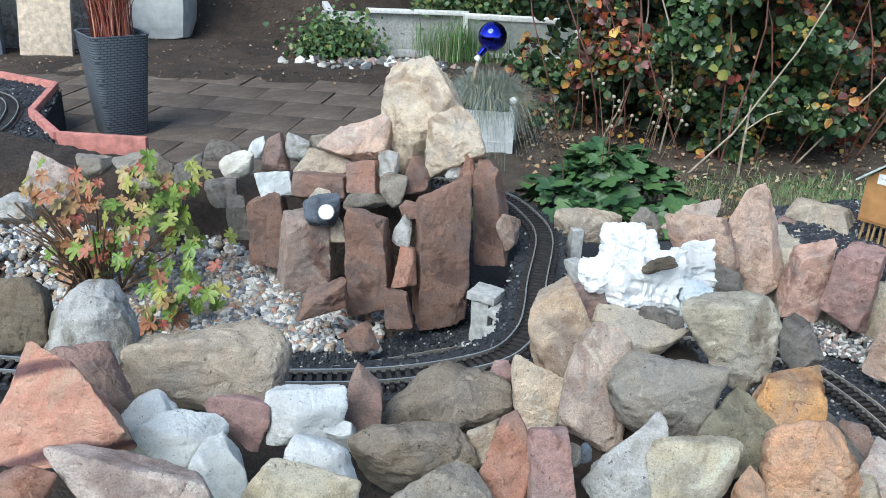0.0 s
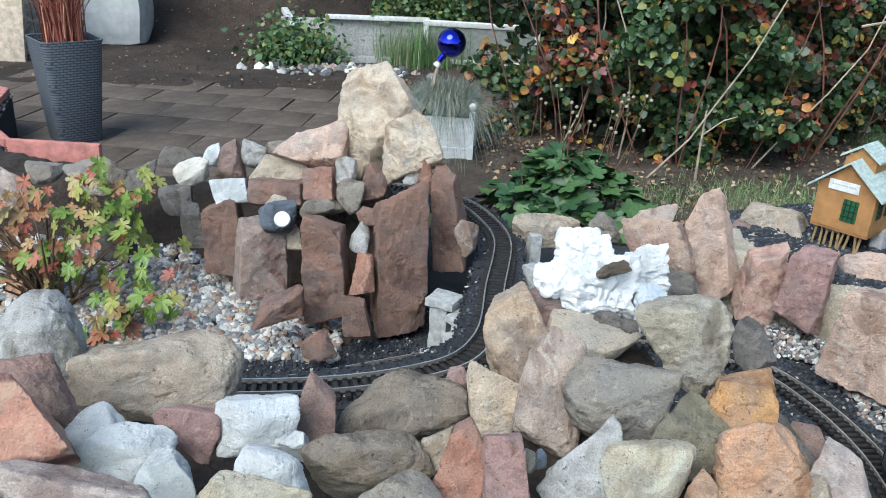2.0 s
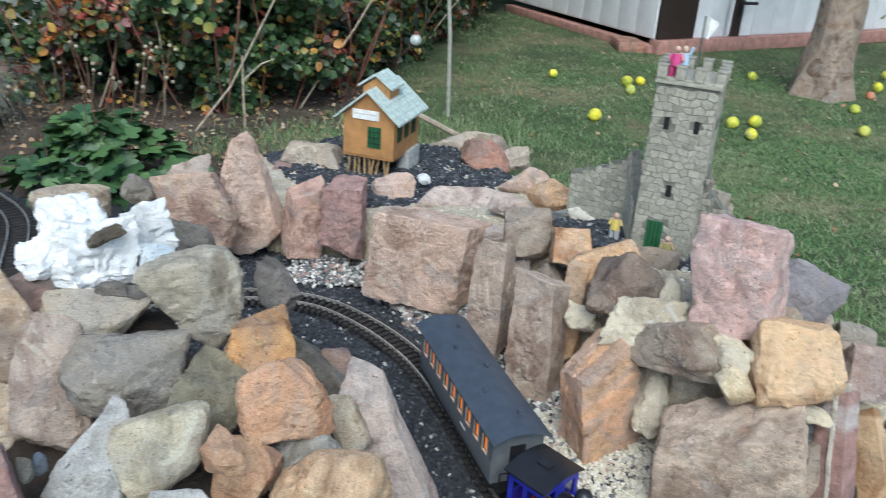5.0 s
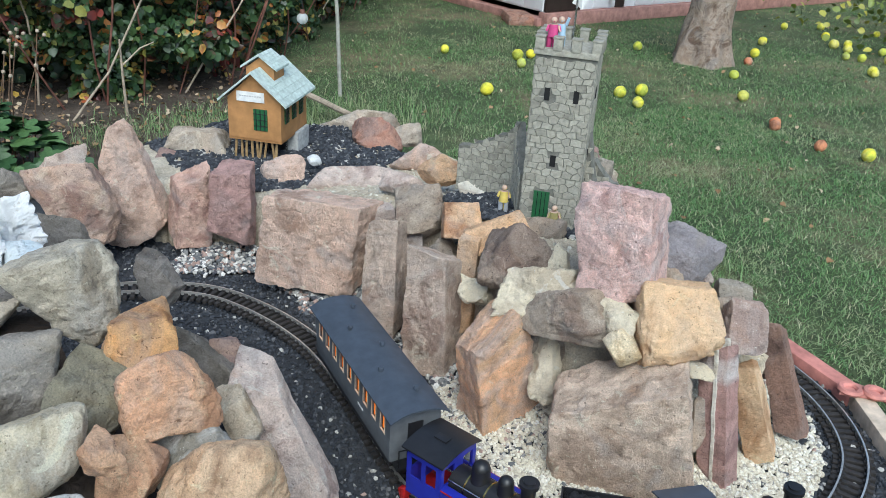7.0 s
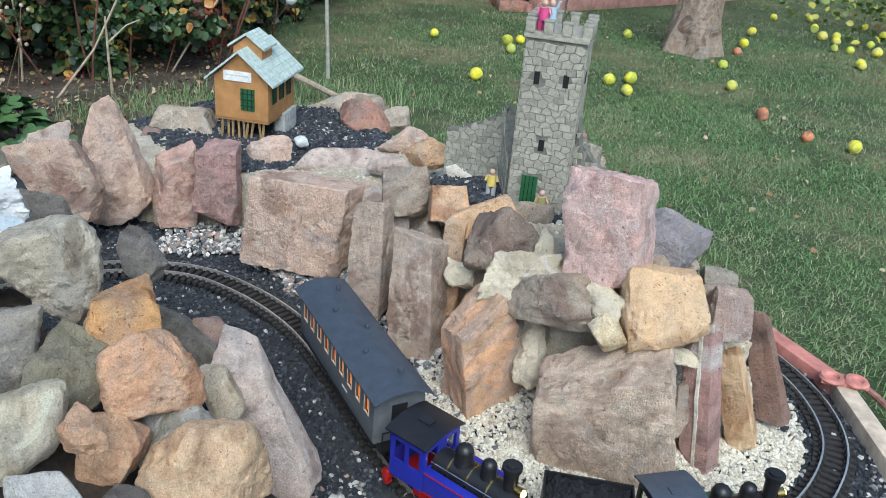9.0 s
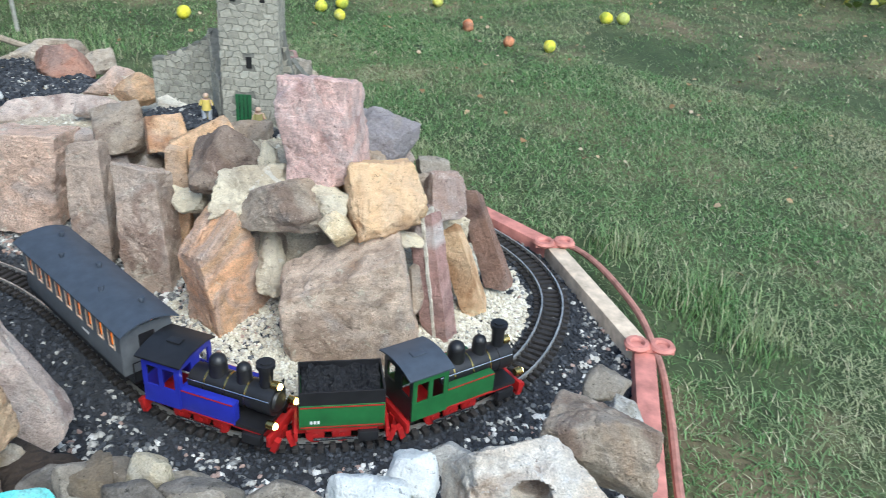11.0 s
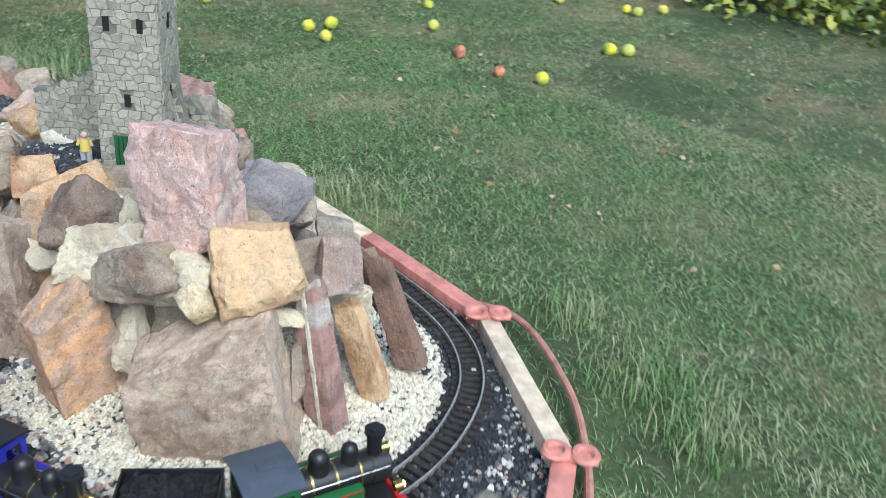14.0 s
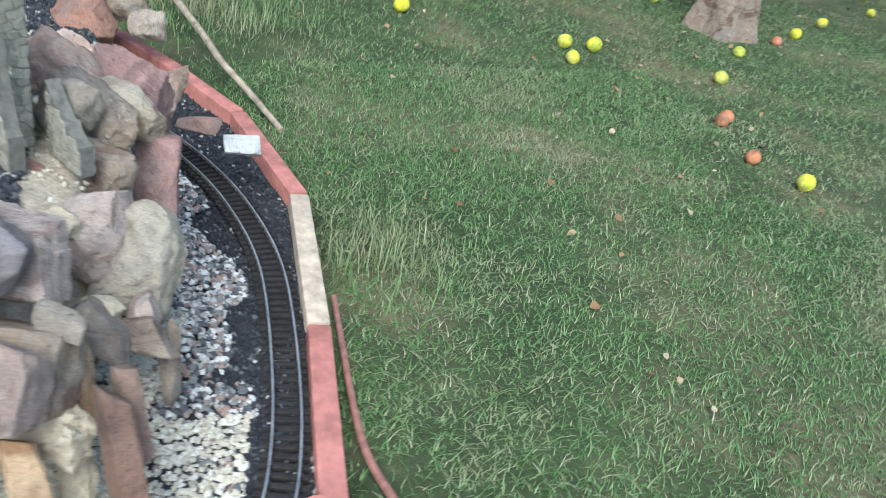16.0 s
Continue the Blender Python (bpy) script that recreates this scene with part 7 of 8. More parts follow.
# ---- hedge ----
LINE = [(0.45, 4.45), (0.85, 4.10), (1.35, 3.88), (1.85, 3.90), (2.35, 4.35), (3.1, 5.05), (3.9, 5.85), (4.7, 6.6)]
hl = spline(LINE, 0.02)
rh = np.random.default_rng(51)
front, deep = [], []
for _ in range(64000):
    i = int(rh.integers(0, len(hl) - 1))
    d = hl[min(i + 1, len(hl) - 1)] - hl[i]
    nrm = np.array([-d[1], d[0]]) / (np.linalg.norm(d) + 1e-9)
    z = rh.uniform(0.02, 1.75)
    clump = noise.noise(Vector((hl[i][0] * 4.5, hl[i][1] * 4.5, z * 4.5)))
    if clump < -0.12 + 0.5 * max(0, 0.40 - z) and rh.random() < 0.90:
        continue
    bulge = -0.30 * clump - 0.20 * noise.noise(Vector((hl[i][0] * 1.6, hl[i][1] * 1.6, z * 1.6 + 7))) - 0.10 + 0.5 * max(0, 0.35 - z)
    q = hl[i] + nrm * (abs(rh.normal(0, 0.10)) + bulge)
    front.append((q[0], q[1], z))
# deep leaves behind the front ones, drawn with the shade-coloured green
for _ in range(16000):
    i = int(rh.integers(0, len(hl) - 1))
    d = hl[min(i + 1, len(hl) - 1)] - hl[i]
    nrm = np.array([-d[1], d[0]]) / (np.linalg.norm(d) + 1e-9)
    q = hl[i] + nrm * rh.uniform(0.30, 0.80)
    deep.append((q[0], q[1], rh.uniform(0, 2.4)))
hedge = thing("bramble_hedge", pose(0, 0, 0), "dense bramble hedge with green, red and orange autumn leaves", "hedge")
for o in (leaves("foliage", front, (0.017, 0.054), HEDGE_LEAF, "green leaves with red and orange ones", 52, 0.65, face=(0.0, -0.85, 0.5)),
          leaves("inner_foliage", deep, (0.05, 0.10), SHADE_LEAF, "inner leaves with the hedge's shade painted into their green", 53, 0.7, face=(0.1, -0.85, 0.5))):
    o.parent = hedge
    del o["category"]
STEM = plain("bramble cane", (0.20, 0.085, 0.06), 0.6, vary=0.3, scale=20)
DEADW = plain("dead stalk", (0.42, 0.34, 0.25), 0.8, vary=0.25, scale=30)
rs = random.Random(6)
for k in range(46):
    i = rs.randrange(0, len(hl) - 1)
    x, y = hl[i]
    y -= rs.uniform(-0.1, 0.12)
    sx = rs.uniform(-0.5, 0.6)
    pts = [(x + sx * u + 0.05 * math.sin(u * 5 + k), y - 0.15 * math.sin(u * 3), -0.02 + u * rs.uniform(1.2, 1.35)) for u in np.linspace(0, 1.2, 8)]
    bm = bmesh.new()
    tube(bm, pts, rs.uniform(0.003, 0.006), 0.002, 6)
    part("cane", bm, STEM if k % 6 else DEADW, hedge, "reddish bramble cane" if k % 6 else "dry pale cane")
for pts, r in (([(1.375, 3.60, -0.02), (1.365, 3.58, 0.17), (1.37, 3.59, 0.35)], 0.007), ([(1.12, 3.62, -0.02), (1.31, 3.58, 0.22), (1.50, 3.52, 0.60), (1.62, 3.5, 0.9)], 0.0055), ([(1.37, 3.59, 0.24), (1.45, 3.58, 0.31), (1.51, 3.58, 0.33)], 0.004)):
    bm = bmesh.new()
    tube(bm, pts, r, r * 0.6, 8)
    part("stalk", bm, DEADW, hedge, "bleached dead stalk")
bm = bmesh.new()
tube(bm, [(0.55, 4.55, 0.62), (0.75, 4.45, 0.70), (1.1, 4.3, 0.80), (1.5, 4.3, 0.85)], 0.035, 0.025, 10)
part("branch", bm, BARK, hedge, "thick weathered branch")
# sheet added behind the foliage; its near-black green paints the hedge's deep shade
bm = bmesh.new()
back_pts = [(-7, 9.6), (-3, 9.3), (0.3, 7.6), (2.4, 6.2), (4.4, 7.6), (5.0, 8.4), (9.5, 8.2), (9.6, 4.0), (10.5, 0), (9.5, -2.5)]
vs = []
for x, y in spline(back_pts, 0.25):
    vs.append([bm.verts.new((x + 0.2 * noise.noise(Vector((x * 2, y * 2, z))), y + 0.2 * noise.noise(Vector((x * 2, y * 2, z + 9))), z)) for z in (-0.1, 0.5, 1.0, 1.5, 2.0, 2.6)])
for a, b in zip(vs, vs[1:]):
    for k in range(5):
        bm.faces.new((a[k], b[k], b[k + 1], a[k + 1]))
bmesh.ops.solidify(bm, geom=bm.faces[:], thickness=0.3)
HEDGE_SHADE = ground_material("deep hedge shade", [(0.3, (0.006, 0.012, 0.005)), (0.55, (0.018, 0.034, 0.012)), (0.75, (0.035, 0.05, 0.02))], (3, 16, 70), relief=1.0, dist=0.05)
solo("backdrop_hedge", bm, HEDGE_SHADE, Matrix(), "backdrop sheet closing the garden, hedge shade painted in near-black green", "hedge", kind="structure")
bl = spline(back_pts, 0.05)
bg = []
for _ in range(16000):
    i = int(rh.integers(0, len(bl)))
    bg.append((bl[i][0] + rh.normal(0, 0.15), bl[i][1] - 0.35 + rh.normal(0, 0.15), rh.uniform(0.0, 2.6)))
leaves("boundary_foliage", bg, (0.06, 0.11), SHADE_LEAF, "boundary hedge leaves in a green darkened to paint in shade", 54, 0.8, face=(-0.2, -0.8, 0.5))
# yellow-green shrub at the far side of the lawn
shrub = thing("yellow_shrub", pose(6.9, 1.2, 0), "low yellow-green shrub at the edge of the lawn", "shrub")
SHRUB = leaf_material("shrub leaves", [(0, (0.08, 0.13, 0.03)), (0.6, (0.20, 0.25, 0.05)), (1, (0.42, 0.38, 0.06))], 0.5)
sp = [(rh.normal(0.3, 0.45), rh.normal(0, 1.0), abs(rh.normal(0, 0.32)) + 0.03) for _ in range(5000)]
o = leaves("foliage", sp, (0.04, 0.07), SHRUB, "yellow-green leaves", 55, 0.8)
o.parent = shrub
del o["category"]
for k in range(9):
    bm = bmesh.new()
    tube(bm, [(0.3, -1 + 0.25 * k, -0.02), (0.2 + 0.05 * (k % 3), -0.95 + 0.25 * k, 0.4)], 0.01, 0.004)
    part("stem", bm, STEM, shrub)

# ---- pole with arched wire and solar lamps ----
POLE = plain("galvanised rod", (0.36, 0.35, 0.30), 0.6, vary=0.15)
lamp_pole = thing("lamp_pole", pose(2.42, 3.55, 0), "slim garden pole with arched wire and hanging solar lamp", "garden pole")
bm = bmesh.new()
tube(bm, [(0, 0, -0.05), (-0.015, 0.01, 0.4), (-0.05, 0.03, 0.87)], 0.010, 0.009, 8)
part("pole", bm, POLE, lamp_pole)
bm = bmesh.new()
tube(bm, spline([(-0.36, 0.19, 0.72), (-0.20, 0.12, 0.775), (-0.05, 0.03, 0.87), (0.10, -0.06, 0.88), (0.20, -0.14, 0.80), (0.236, -0.18, 0.745)], 0.03), 0.006, 0.005, 6)
part("arched_wire", bm, DEADW, lamp_pole, "pale arched rod")
GLASS, gn, gl, gb = material("clear plastic", 0.08)
gb.inputs["Base Color"].default_value = (0.85, 0.87, 0.85, 1)
gb.inputs["Transmission Weight"].default_value = 0.6
for x, y, z, r in ((0.237, -0.19, 0.725, 0.026), (-0.16, 0.09, 0.372, 0.028)):
    bm = bmesh.new()
    ball(bm, r, pose(x, y, z), 3)
    b = part("lamp_globe", bm, GLASS, lamp_pole, "clear solar lamp globe")
    bm = bmesh.new()
    cyl(bm, r * 0.5, r * 0.4, r * 0.8, pose(x, y, z + r * 1.1), 12)
    part("lamp_cap", bm, BRASS if x > 0 else STEM, b)
bm = bmesh.new()
tube(bm, [(-0.16, 0.09, 0.42), (-0.17, 0.1, 0.78)], 0.0025)
part("cord", bm, BLACK, lamp_pole)
bm = bmesh.new()
tube(bm, spline([(2.04, 3.42, 0.13), (2.10, 3.2, 0.10), (2.10, 2.98, 0.10), (2.14, 2.62, 0.09), (2.16, 2.40, 0.08), (2.21, 2.25, 0.05), (2.27, 2.05, 0.01)], 0.04), 0.015, 0.009, 8)
solo("wooden_stick", bm, DEADW, Matrix(), "long dry branch lying beside the rockery", "branch")
bm = bmesh.new()
tube(bm, spline([(2.17, 1.25, 0.015), (2.09, 0.84, 0.02), (2.075, 0.60, 0.05), (1.93, 0.385, 0.04), (1.765, 0.255, 0.03), (1.60, 0.17, 0.03), (1.37, 0.07, 0.03), (1.2, -0.02, 0.02)], 0.03), 0.0065, 0.010, 8)
solo("garden_hose", bm, plain("faded red hose", (0.42, 0.20, 0.16), 0.7, vary=0.2), Matrix(), "faded red hose lying along the edging board", "hose")

# ---- blue fescue planter and gazing globe ----
planter = thing("flower_planter", pose(0.245, 3.97, 0, 0, 0, -8), "white square planter with a tuft of blue fescue", "planter")
for k, (x, y, sx, sy) in enumerate(((0, -0.13, 0.27, 0.012), (0, 0.13, 0.27, 0.012), (-0.13, 0, 0.012, 0.25), (0.13, 0, 0.012, 0.25))):
    bm = bmesh.new()
    box(bm, sx, sy, 0.20, pose(x, y, 0.115), bevel=0.002)
    side = part("side_panel", bm, WHITE, planter, "white boarded panel")
    bm = bmesh.new()
    box(bm, sx * (0.9 if sx > sy else 1.5), sy * (0.9 if sy > sx else 1.5), 0.008, pose(x, y, 0.07), bevel=0.001)
    part("batten", bm, WHITE, side)
for sx in (-1, 1):
    for sy in (-1, 1):
        bm = bmesh.new()
        box(bm, 0.028, 0.028, 0.25, pose(sx * 0.135, sy * 0.135, 0.125), bevel=0.003)
        p = part("corner_post", bm, WHITE, planter)
        bm = bmesh.new()
        ball(bm, 0.021, pose(sx * 0.135, sy * 0.135, 0.27), 2)
        part("finial", bm, WHITE, p, "round white finial")
bm = bmesh.new()
box(bm, 0.25, 0.25, 0.02, pose(0, 0, 0.20))
part("soil", bm, SOIL, planter)
FESCUE = leaf_material("blue fescue", [(0, (0.10, 0.14, 0.12)), (0.5, (0.20, 0.25, 0.21)), (0.75, (0.30, 0.30, 0.22)), (1, (0.45, 0.38, 0.25))], 0.6)
rf = random.Random(9)
bm_v, bm_f = [], []
for k in range(2600):
    a, reach, h = rf.uniform(0, math.tau), abs(rf.gauss(0, 0.13)) + 0.02, rf.uniform(0.14, 0.24)
    d, s = Vector((math.cos(a), math.sin(a), 0)), Vector((-math.sin(a), math.cos(a), 0)) * 0.0016
    droop = rf.uniform(0.3, 1.0) * reach * 1.7
    o0 = Vector((rf.gauss(0, 0.04), rf.gauss(0, 0.04), 0.21))
    i0 = len(bm_v)
    for u in (0, 0.35, 0.7, 1.0):
        c = o0 + d * reach * 1.5 * u + Vector((0, 0, h * (u * 1.5 - 0.6 * u * u) - droop * u * u * u))
        bm_v += [c - s * (1 - u * 0.8), c + s * (1 - u * 0.8)]
    bm_f += [(i0 + j, i0 + j + 1, i0 + j + 3, i0 + j + 2) for j in (0, 2, 4)]
o = new("fescue_tuft", raw("fescue_tuft", bm_v, bm_f, FESCUE))
o.parent = planter
tagged(o, "arching blue-grey grass tuft", kind="stuff")
globe = thing("gazing_globe", pose(0.255, 3.955, 0.24), "shiny blue mirrored glass gazing globe on a stick", "garden ornament")
COBALT, cn, cl, cb = material("cobalt mirror glass", 0.04, 1.0)
cb.inputs["Base Color"].default_value = (0.01, 0.02, 0.55, 1)
cb.inputs["Coat Weight"].default_value = 0.6
cb.inputs["Coat Roughness"].default_value = 0.02
bm = bmesh.new()
ball(bm, 0.067, pose(0, 0, 0.298), 4)
cyl(bm, 0.014, 0.017, 0.05, pose(-0.040, 0, 0.232, 0, 38, 0), 14)
part("globe", bm, COBALT, globe, "cobalt blue mirror ball")
bm = bmesh.new()
tube(bm, [(-0.085, 0, -0.03), (-0.070, 0, 0.14), (-0.052, 0, 0.215)], 0.009)
part("stick", bm, DEADW, globe)
bm = bmesh.new()
cyl(bm, 0.017, 0.014, 0.02, pose(-0.062, 0, 0.195, 0, 38, 0), 12)
part("cap", bm, WHITE, globe, "white collar")

# ---- tall pot with red grass ----
WEAVE, vn, vl, vb = material("woven grey plastic", 0.55)
vv = coords(vn, vl, False)
br = vn.new("ShaderNodeTexBrick")
br.inputs["Scale"].default_value = 1.0
br.inputs["Brick Width"].default_value, br.inputs["Row Height"].default_value, br.inputs["Mortar Size"].default_value = 0.030, 0.0115, 0.0022
br.inputs["Color1"].default_value, br.inputs["Color2"].default_value, br.inputs["Mortar"].default_value = (0.17, 0.195, 0.225, 1), (0.135, 0.155, 0.185, 1), (0.05, 0.058, 0.07, 1)
mp = vn.new("ShaderNodeMapping")
mp.inputs["Rotation"].default_value = (radians(90), 0, 0)
ax = vn.new("ShaderNodeVectorMath")
ax.operation = "ADD"
sw = vn.new("ShaderNodeSeparateXYZ")
vl.new(vv, sw.inputs[0])
sm = vn.new("ShaderNodeMath")
vl.new(sw.outputs[0], sm.inputs[0]), vl.new(sw.outputs[1], sm.inputs[1])
cw = vn.new("ShaderNodeCombineXYZ")
vl.new(sm.outputs[0], cw.inputs[0]), vl.new(sw.outputs[2], cw.inputs[1])
vl.new(cw.outputs[0], br.inputs["Vector"])
vl.new(br.outputs["Color"], vb.inputs["Base Color"])
bump(vn, vl, vb, br.outputs["Fac"], -0.8, 0.004)
pot = thing("tall_planter", pose(-1.505, 3.95, 0, 0, 0, 38), "tall tapered woven grey planter with red ornamental grass", "planter")
bm = bmesh.new()
prof = [(0.085, 0.0), (0.090, 0.01), (0.125, 0.47), (0.130, 0.49), (0.122, 0.49), (0.118, 0.44)]
rings = []
for r, z in prof:
    ring = []
    for sx, sy in ((-1, -1), (1, -1), (1, 1), (-1, 1)):
        for q in (0, 1, 2):
            a = math.atan2(sy, sx) + (q - 1) * 0.12
            ring.append(bm.verts.new((r * 1.36 * math.cos(a) * (1 if q == 1 else 0.985), r * 1.36 * math.sin(a) * (1 if q == 1 else 0.985), z)))
    rings.append(ring)
for a, b in zip(rings, rings[1:]):
    for k in range(12):
        bm.faces.new((a[k], a[(k + 1) % 12], b[(k + 1) % 12], b[k]))
bm.faces.new(rings[0][::-1]), bm.faces.new(rings[-1])
part("pot", bm, WEAVE, pot, "woven dark grey plastic pot")
REDG = leaf_material("red grass", [(0, (0.14, 0.03, 0.03)), (0.5, (0.30, 0.08, 0.06)), (0.8, (0.42, 0.16, 0.10)), (1, (0.5, 0.3, 0.18))], 0.6)
bm_v, bm_f = [], []
for k in range(420):
    a, reach, h = rf.uniform(0, math.tau), abs(rf.gauss(0, 0.12)), rf.uniform(0.25, 0.55)
    d, s = Vector((math.cos(a), math.sin(a), 0)), Vector((-math.sin(a), math.cos(a), 0)) * 0.0035
    o0 = Vector((rf.gauss(0, 0.035), rf.gauss(0, 0.035), 0.45))
    i0 = len(bm_v)
    for u in (0, 0.4, 0.75, 1.0):
        c = o0 + d * reach * u * u * 1.3 + Vector((0, 0, h * u))
        bm_v += [c - s * (1 - u * 0.8), c + s * (1 - u * 0.8)]
    bm_f += [(i0 + j, i0 + j + 1, i0 + j + 3, i0 + j + 2) for j in (0, 2, 4)]
o = new("red_grass", raw("red_grass", bm_v, bm_f, REDG))
o.parent = pot
tagged(o, "upright red ornamental grass", kind="stuff")


# ---- leafy perennials ----
def lobed_leaf(lobes, cut, seed):
    """A palmate leaf in the xy plane, its stalk at the origin, tip along y, one unit long, slightly folded."""
    rr = random.Random(seed)
    n = lobes * 6
    v, f = [(0, 0.38, 0.0)], []
    for i in range(n + 1):
        a = -2.5 + 5.0 * i / n
        k = abs(math.sin((a + 2.5) / 5.0 * math.pi * lobes))
        r = (0.42 + 0.22 * math.cos(a * 0.55)) * (1 - cut + cut * k ** 0.7) * rr.uniform(0.93, 1.05)
        v.append((r * math.sin(a), 0.38 + r * math.cos(a), 0.10 * abs(math.sin(a)) - 0.10 * r * r + rr.uniform(-0.015, 0.015)))
    for i in range(1, n + 1):
        f.append((0, i, i + 1))
    v.append((0, 0, 0))
    f.append((0, n + 1, len(v) - 1))
    f.append((0, len(v) - 1, 1))
    return v, f


def leaf_mat(name, a, b, c):
    m, n, l, bs = material(name, 0.5)
    v = coords(n, l)
    o = n.new("ShaderNodeObjectInfo")
    col = ramp(n, l, o.outputs["Random"], [(0.0, a), (0.55, b), (1.0, c)])
    col = mix(n, l, 0.7, col, ramp(n, l, tex(n, l, v, 12, 4), [(0.3, (0.55, 0.6, 0.5)), (0.7, (1.3, 1.2, 1.1))]), "MULTIPLY")
    l.new(col, bs.inputs["Base Color"])
    return m


BUSH_A = leaf_mat("turning leaves green", (0.13, 0.22, 0.035), (0.20, 0.27, 0.05), (0.34, 0.31, 0.09))
BUSH_B = leaf_mat("turning leaves red", (0.32, 0.085, 0.06), (0.36, 0.19, 0.09), (0.34, 0.29, 0.12))
HERB = leaf_mat("dark perennial leaves", (0.028, 0.075, 0.030), (0.055, 0.120, 0.045), (0.10, 0.19, 0.065))
TWIG = plain("brown twig", (0.16, 0.095, 0.055), 0.8, vary=0.3, scale=40)
MESHES = {}
for key, mat, lobes, cut in (("a", BUSH_A, 5, 0.58), ("b", BUSH_B, 5, 0.58), ("h", HERB, 5, 0.35)):
    for k in range(3):
        v, f = lobed_leaf(lobes, cut, k + 1)
        MESHES[key, k] = raw("leaf", v, f, mat, True)


def leafy(base, key, at, size, tilt, rr, narrow=1.0):
    o = part("leaf", MESHES[key, rr.randrange(3)], None, base)
    o.matrix_local = pose(*at, *tilt) @ Matrix.Diagonal((size * narrow, size, size, 1))


bush = thing("oakleaf_shrub", pose(-0.90, 2.08, 0.07), "small shrub with lobed green leaves turning red", "shrub")
rb = random.Random(17)
for k in range(26):
    a = rb.uniform(0, math.tau)
    reach = rb.uniform(0.05, 0.22)
    hgt = rb.uniform(0.12, 0.30)
    pts = [(rb.gauss(0, 0.03), rb.gauss(0, 0.03), -0.02), (math.cos(a) * reach * 0.5, math.sin(a) * reach * 0.5, hgt * 0.55), (math.cos(a) * reach, math.sin(a) * reach, hgt)]
    bm = bmesh.new()
    tube(bm, pts, 0.005, 0.0022, 6)
    part("twig", bm, TWIG, bush, "thin brown twig")
for k in range(44):
    a = rb.uniform(1.6, 4.4)
    reach, hgt = rb.uniform(0.08, 0.26), rb.uniform(0.10, 0.28)
    bm = bmesh.new()
    tube(bm, [(rb.gauss(-0.04, 0.03), rb.gauss(0, 0.03), -0.02), (math.cos(a) * reach * 0.5, math.sin(a) * reach * 0.3, hgt * 0.7), (math.cos(a) * reach, math.sin(a) * reach * 0.5, hgt)], 0.0035, 0.0016, 5)
    part("twig", bm, TWIG, bush, "thin brown twig")
clusters = [(0.03, 0.0, 0.16, 0.09, 26, 0.25), (0.12, -0.06, 0.30, 0.09, 26, 0.6), (0.22, -0.02, 0.26, 0.09, 24, 0.35), (0.27, -0.10, 0.14, 0.08, 22, 0.15), (0.20, -0.12, 0.04, 0.08, 24, 0.3), (-0.02, -0.02, 0.30, 0.08, 20, 0.85), (-0.10, 0.02, 0.36, 0.05, 8, 0.9), (0.14, 0.02, 0.40, 0.06, 12, 0.6), (0.24, 0.04, 0.36, 0.07, 16, 0.35), (0.16, -0.16, 0.0, 0.06, 10, 0.85), (0.02, -0.05, 0.20, 0.10, 10, 0.6)]
for cx, cy, cz, s, n, red in clusters:
    for _ in range(int(n * 1.15)):
        leafy(bush, "b" if rb.random() < red else "a", (cx + rb.gauss(0, s * 0.62), cy + rb.gauss(0, s * 0.5), cz + rb.gauss(0, s * 0.5)), rb.uniform(0.034, 0.066), (rb.uniform(-80, -10), rb.uniform(-40, 40), rb.uniform(110, 260)), rb, 0.68)

herb = thing("anemone_clump", pose(0.68, 3.03, 0.0), "clump of dark green lobed perennial leaves with dry seed heads", "perennial plant")
for k in range(210):
    x, y = rb.gauss(0, 0.14), rb.gauss(0, 0.11)
    z = 0.22 * math.exp(-(x * x / 0.05 + y * y / 0.03)) + rb.uniform(0.03, 0.09)
    a = math.degrees(math.atan2(y, x)) - 90
    leafy(herb, "h", (x, y, z), rb.uniform(0.060, 0.105), (rb.uniform(-62, 14), rb.uniform(-28, 28), a + rb.uniform(-50, 50)), rb)
for k in range(14):
    x, y, h = rb.gauss(0.05, 0.11), rb.gauss(0.05, 0.08), rb.uniform(0.36, 0.52)
    bm = bmesh.new()
    tip = (x * 1.4 + rb.uniform(-0.04, 0.04), y * 1.3, h)
    tube(bm, [(x, y, 0.05), (x * 1.2, y * 1.1, h * 0.6), tip], 0.0025, 0.0015, 5)
    st = part("stem", bm, TWIG, herb)
    for j in range(2):
        bm = bmesh.new()
        ball(bm, 0.0075, pose(tip[0] + j * 0.02, tip[1], tip[2] - j * 0.015), 1)
        part("seed_head", bm, DEADW, st, "pale fluffy seed head")

# ---- patio, cold frame and yard at the back ----
PAVER = ground_material("worn paving", [(0.3, (0.080, 0.058, 0.044)), (0.5, (0.125, 0.095, 0.073)), (0.7, (0.18, 0.145, 0.115))], (2.2, 18, 120), 0.9, 0.5, 0.004)
patio = thing("patio", pose(-1.3, 4.3, 0.0, 0, 0, -9), "worn grey-brown paved patio with soil in the joints", "paving", kind="structure")
pm = []
for k in range(3):
    bm = bmesh.new()
    box(bm, 0.392, 0.292, 0.05, bevel=0.006)
    for v in bm.verts:
        v.co += Vector((noise.noise(v.co * 9 + Vector((k, 0, 0))), noise.noise(v.co * 9 + Vector((0, k, 3))), 0)) * 0.004
    pm.append(mesh_of("paver", bm, PAVER))
rp = random.Random(12)
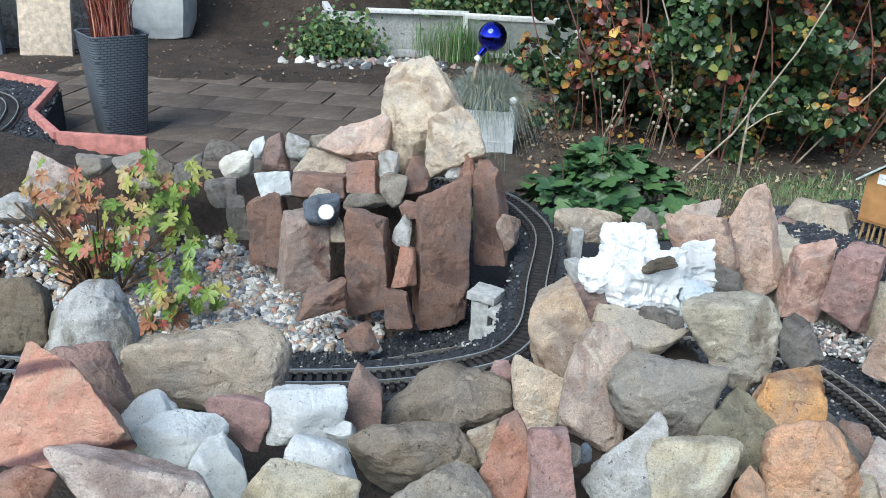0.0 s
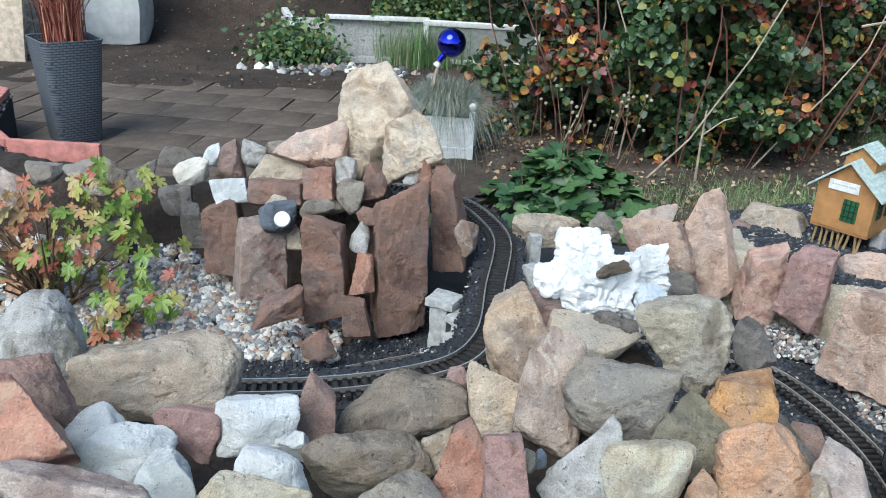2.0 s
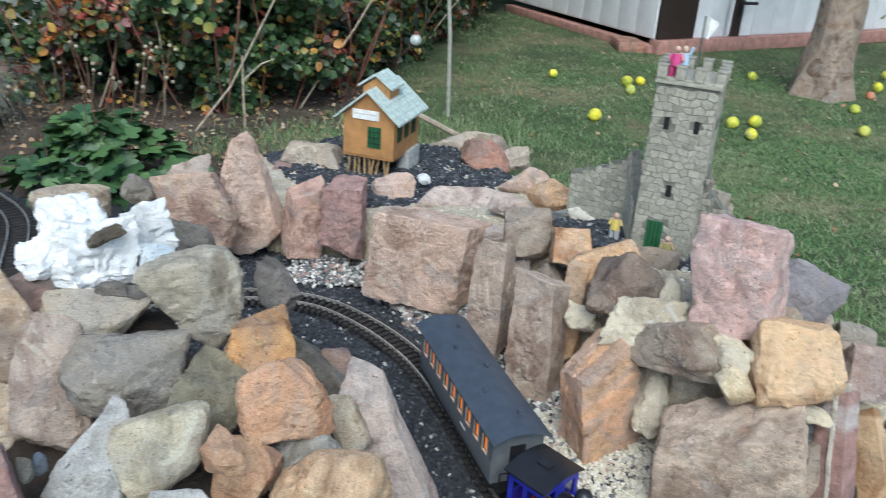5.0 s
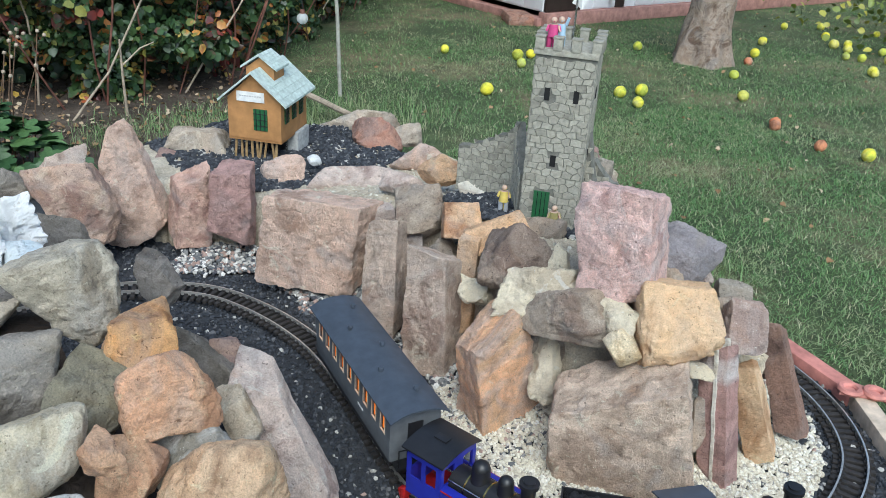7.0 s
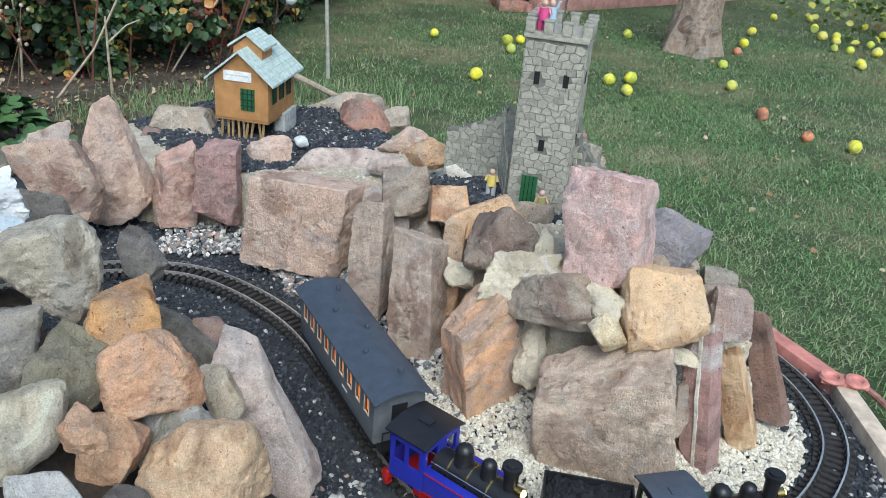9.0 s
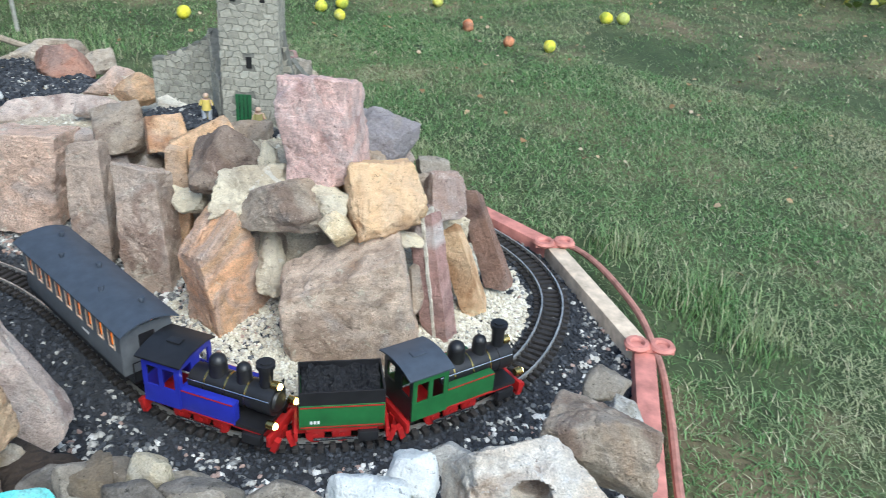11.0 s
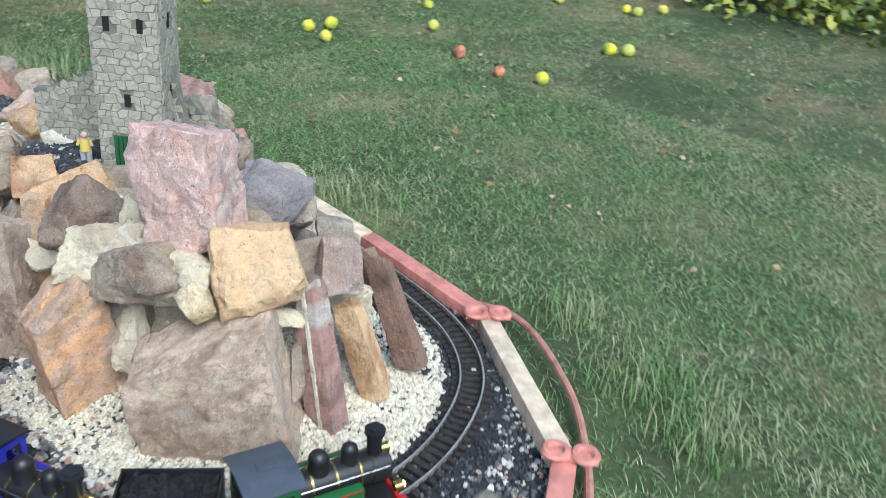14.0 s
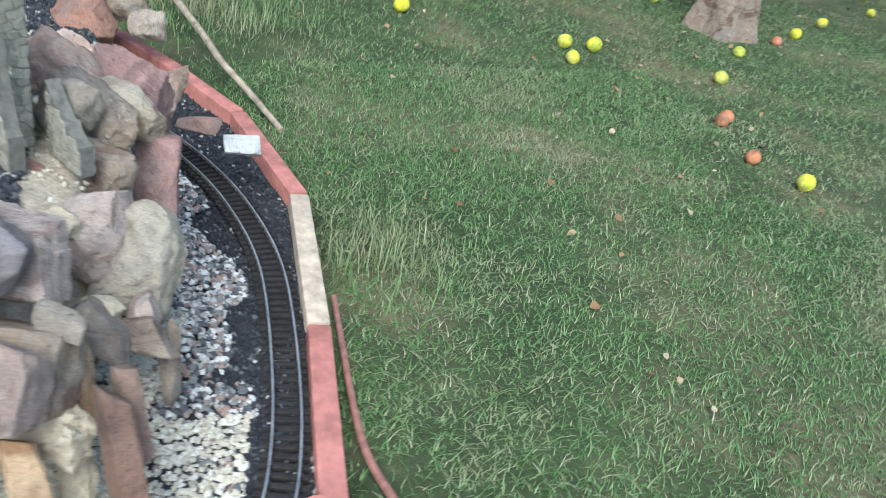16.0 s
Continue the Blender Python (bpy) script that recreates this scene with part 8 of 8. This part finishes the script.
for j in range(-4, 4):
    for i in range(-6, 4):
        o = part("paver", pm[rp.randrange(3)], PAVER, patio)
        o.matrix_local = pose(i * 0.4 + 0.2 * (j % 2), j * 0.3, -0.008 + rp.uniform(-0.003, 0.004), rp.uniform(-0.6, 0.6), rp.uniform(-0.6, 0.6), 0)
solo("patio_soil", terrain("patio_soil", [(-4.4, 3.2), (-0.2, 3.0), (0.3, 3.5), (0.3, 5.35), (-1.2, 5.1), (-4.4, 5.6)], lambda x, y, e: lawn_height(x, y) * 0.3 + 0.012 * min(1, e * 6), SOIL, 0.06), SOIL, Matrix(),
     "dark soil between and around the paving", "soil", kind="structure")
frame_bed = thing("cold_frame", pose(0, 0, 0), "concrete cold frame with white painted lights", "cold frame")
for nme, (sx, sy, sz), at, mat, lab in (("front_panel", (1.05, 0.05, 0.30), (-0.32, 6.28, 0.16), CONC, "grey concrete panel"), ("top_rail", (0.75, 0.06, 0.03), (-0.15, 6.25, 0.33), WHITE, "white painted rail"),
                                   ("side_rail", (0.05, 0.9, 0.04), (-0.83, 6.6, 0.26), WHITE, "white painted rail"), ("footing", (1.3, 0.1, 0.06), (-0.25, 6.2, 0.03), CONC, "concrete footing")):
    bm = bmesh.new()
    box(bm, sx, sy, sz, bevel=0.006)
    o = part(nme, bm, mat, frame_bed, lab)
    o.matrix_local = pose(*at, 0, 0, 3 if nme != "side_rail" else 12)
light = thing("frame_light", pose(0.60, 6.15, 0.19, 12, 0, -6), "white wooden frame light leaning on the cold frame", "window frame")
for at, s in (((0, 0, 0.14), (0.84, 0.03, 0.035)), ((0, 0, -0.14), (0.84, 0.03, 0.035)), ((-0.40, 0, 0), (0.035, 0.03, 0.25)), ((0.40, 0, 0), (0.035, 0.03, 0.25))):
    bm = bmesh.new()
    box(bm, *s, pose(*at), bevel=0.003)
    part("frame_bar", bm, WHITE, light)
bm = bmesh.new()
box(bm, 0.80, 0.008, 0.25)
part("pane", bm, plain("dusty glass", (0.32, 0.34, 0.32), 0.25), light, "dusty grey glass")
rub = [(rp.gauss(-0.35, 0.28), rp.gauss(5.85, 0.10), 0.02) for _ in range(150)]
scatter("rubble", rub, (0.02, 0.05), MIXG, "pale broken stones heaped on the soil", 61, 0.7, 0.3)
weeds = [(rp.gauss(-0.72, 0.14), rp.gauss(6.05, 0.10), abs(rp.gauss(0, 0.14)) + 0.02) for _ in range(1500)] + [(rp.uniform(-0.2, 0.6), rp.gauss(6.75, 0.2), rp.uniform(0.1, 0.75)) for _ in range(2500)]
leaves("cold_frame_weeds", weeds, (0.022, 0.05), leaf_material("weed leaves", [(0, (0.04, 0.085, 0.03)), (0.6, (0.08, 0.15, 0.05)), (1, (0.20, 0.22, 0.06))], 0.55), "green weeds growing round the cold frame", 62, 0.8, face=(0, -0.6, 0.7))
tall = [(rp.gauss(0.15, 0.18), rp.gauss(6.15, 0.08), 0.0) for _ in range(600)]
blades("tall_grass", tall, (0.15, 0.38), 0.003, GRASS, "tall grass beside the cold frame", 63)

RENDERW = plain("white rough plaster", (0.62, 0.62, 0.60), 0.9, vary=0.1, scale=14, bumps=1.0)
bm = bmesh.new()
box(bm, 1.3, 0.5, 0.9, pose(0, 0, 0.45), bevel=0.12)
bmesh.ops.subdivide_edges(bm, edges=bm.edges[:], cuts=4, use_grid_fill=True)
for v in bm.verts:
    v.co += v.co.normalized() * 0.03 * noise.noise(v.co * 5)
solo("white_wall", bm, RENDERW, pose(-2.55, 6.65, 0, 0, 0, 4), "white roughly plastered low wall", "wall", kind="structure")
bm = bmesh.new()
box(bm, 0.34, 0.05, 0.62, pose(0, 0, 0.31), bevel=0.008)
solo("leaning_board", bm, CREAM, pose(-2.62, 5.70, -0.01, -8, 2, 6), "cream wooden board leaning against the wall", "board")
bm = bmesh.new()
box(bm, 0.50, 0.07, 0.66, pose(0, 0, 0.33), bevel=0.01)
solo("slate_slab", bm, STONE_MAT["slate"], pose(-3.15, 5.66, -0.01, -6, 0, 8), "dark slate slab leaning against the wall", "slab")
bm = bmesh.new()
box(bm, 1.6, 0.12, 0.9, pose(0, 0, 0.45), bevel=0.01)
solo("pebbledash_wall", bm, stone_material("pebbledash", (0.35, 0.34, 0.32), (0.5, 0.49, 0.46), (0.25, 0.24, 0.22), 0.5, (0.65, 0.64, 0.6), (0.08, 0.08, 0.08), 1.0), pose(-3.2, 5.95, 0, 0, 0, 6), "grey pebbledash wall panel", "wall", kind="structure")

# ---- raised yard loop of the railway behind the patio edge ----
YARD = [(-3.0, 2.5), (-1.75, 2.75), (-1.42, 3.08), (-1.62, 3.42), (-1.78, 3.98), (-2.2, 4.2), (-3.0, 4.4)]
solo("yard_bed", terrain("yard_bed", YARD, lambda x, y, e: 0.205 + 0.003 * noise.noise(Vector((x * 30, y * 30, 1))), BALLAST, 0.03, 0.0), BALLAST, Matrix(),
     "raised dark ballast bed of the upper loop", "gravel", kind="structure")
for a, b in (((-1.10, 3.13), (-1.46, 3.16)), ((-1.46, 3.16), (-1.70, 3.48)), ((-1.70, 3.48), (-1.82, 4.00)), ((-1.82, 4.00), (-2.25, 4.22))):
    edging(a, b, PINK, z=0.235, thick=0.03, words="faded pink painted wooden")
loop = track([(-2.7, 2.95), (-2.1, 2.98), (-1.75, 3.10), (-1.76, 3.40), (-1.95, 3.75), (-2.35, 3.95), (-2.8, 4.05)], 0.205, "yard_railway_track")
yd = []
while len(yd) < 3000:
    x, y = rp.uniform(-2.4, -1.4), rp.uniform(2.7, 4.2)
    if inside(x, y, YARD):
        yd.append((x, y, 0.207))
scatter("yard_chippings", yd, (0.004, 0.008), DARKG, "dark chippings on the raised loop", 64, 0.7, 0.35)
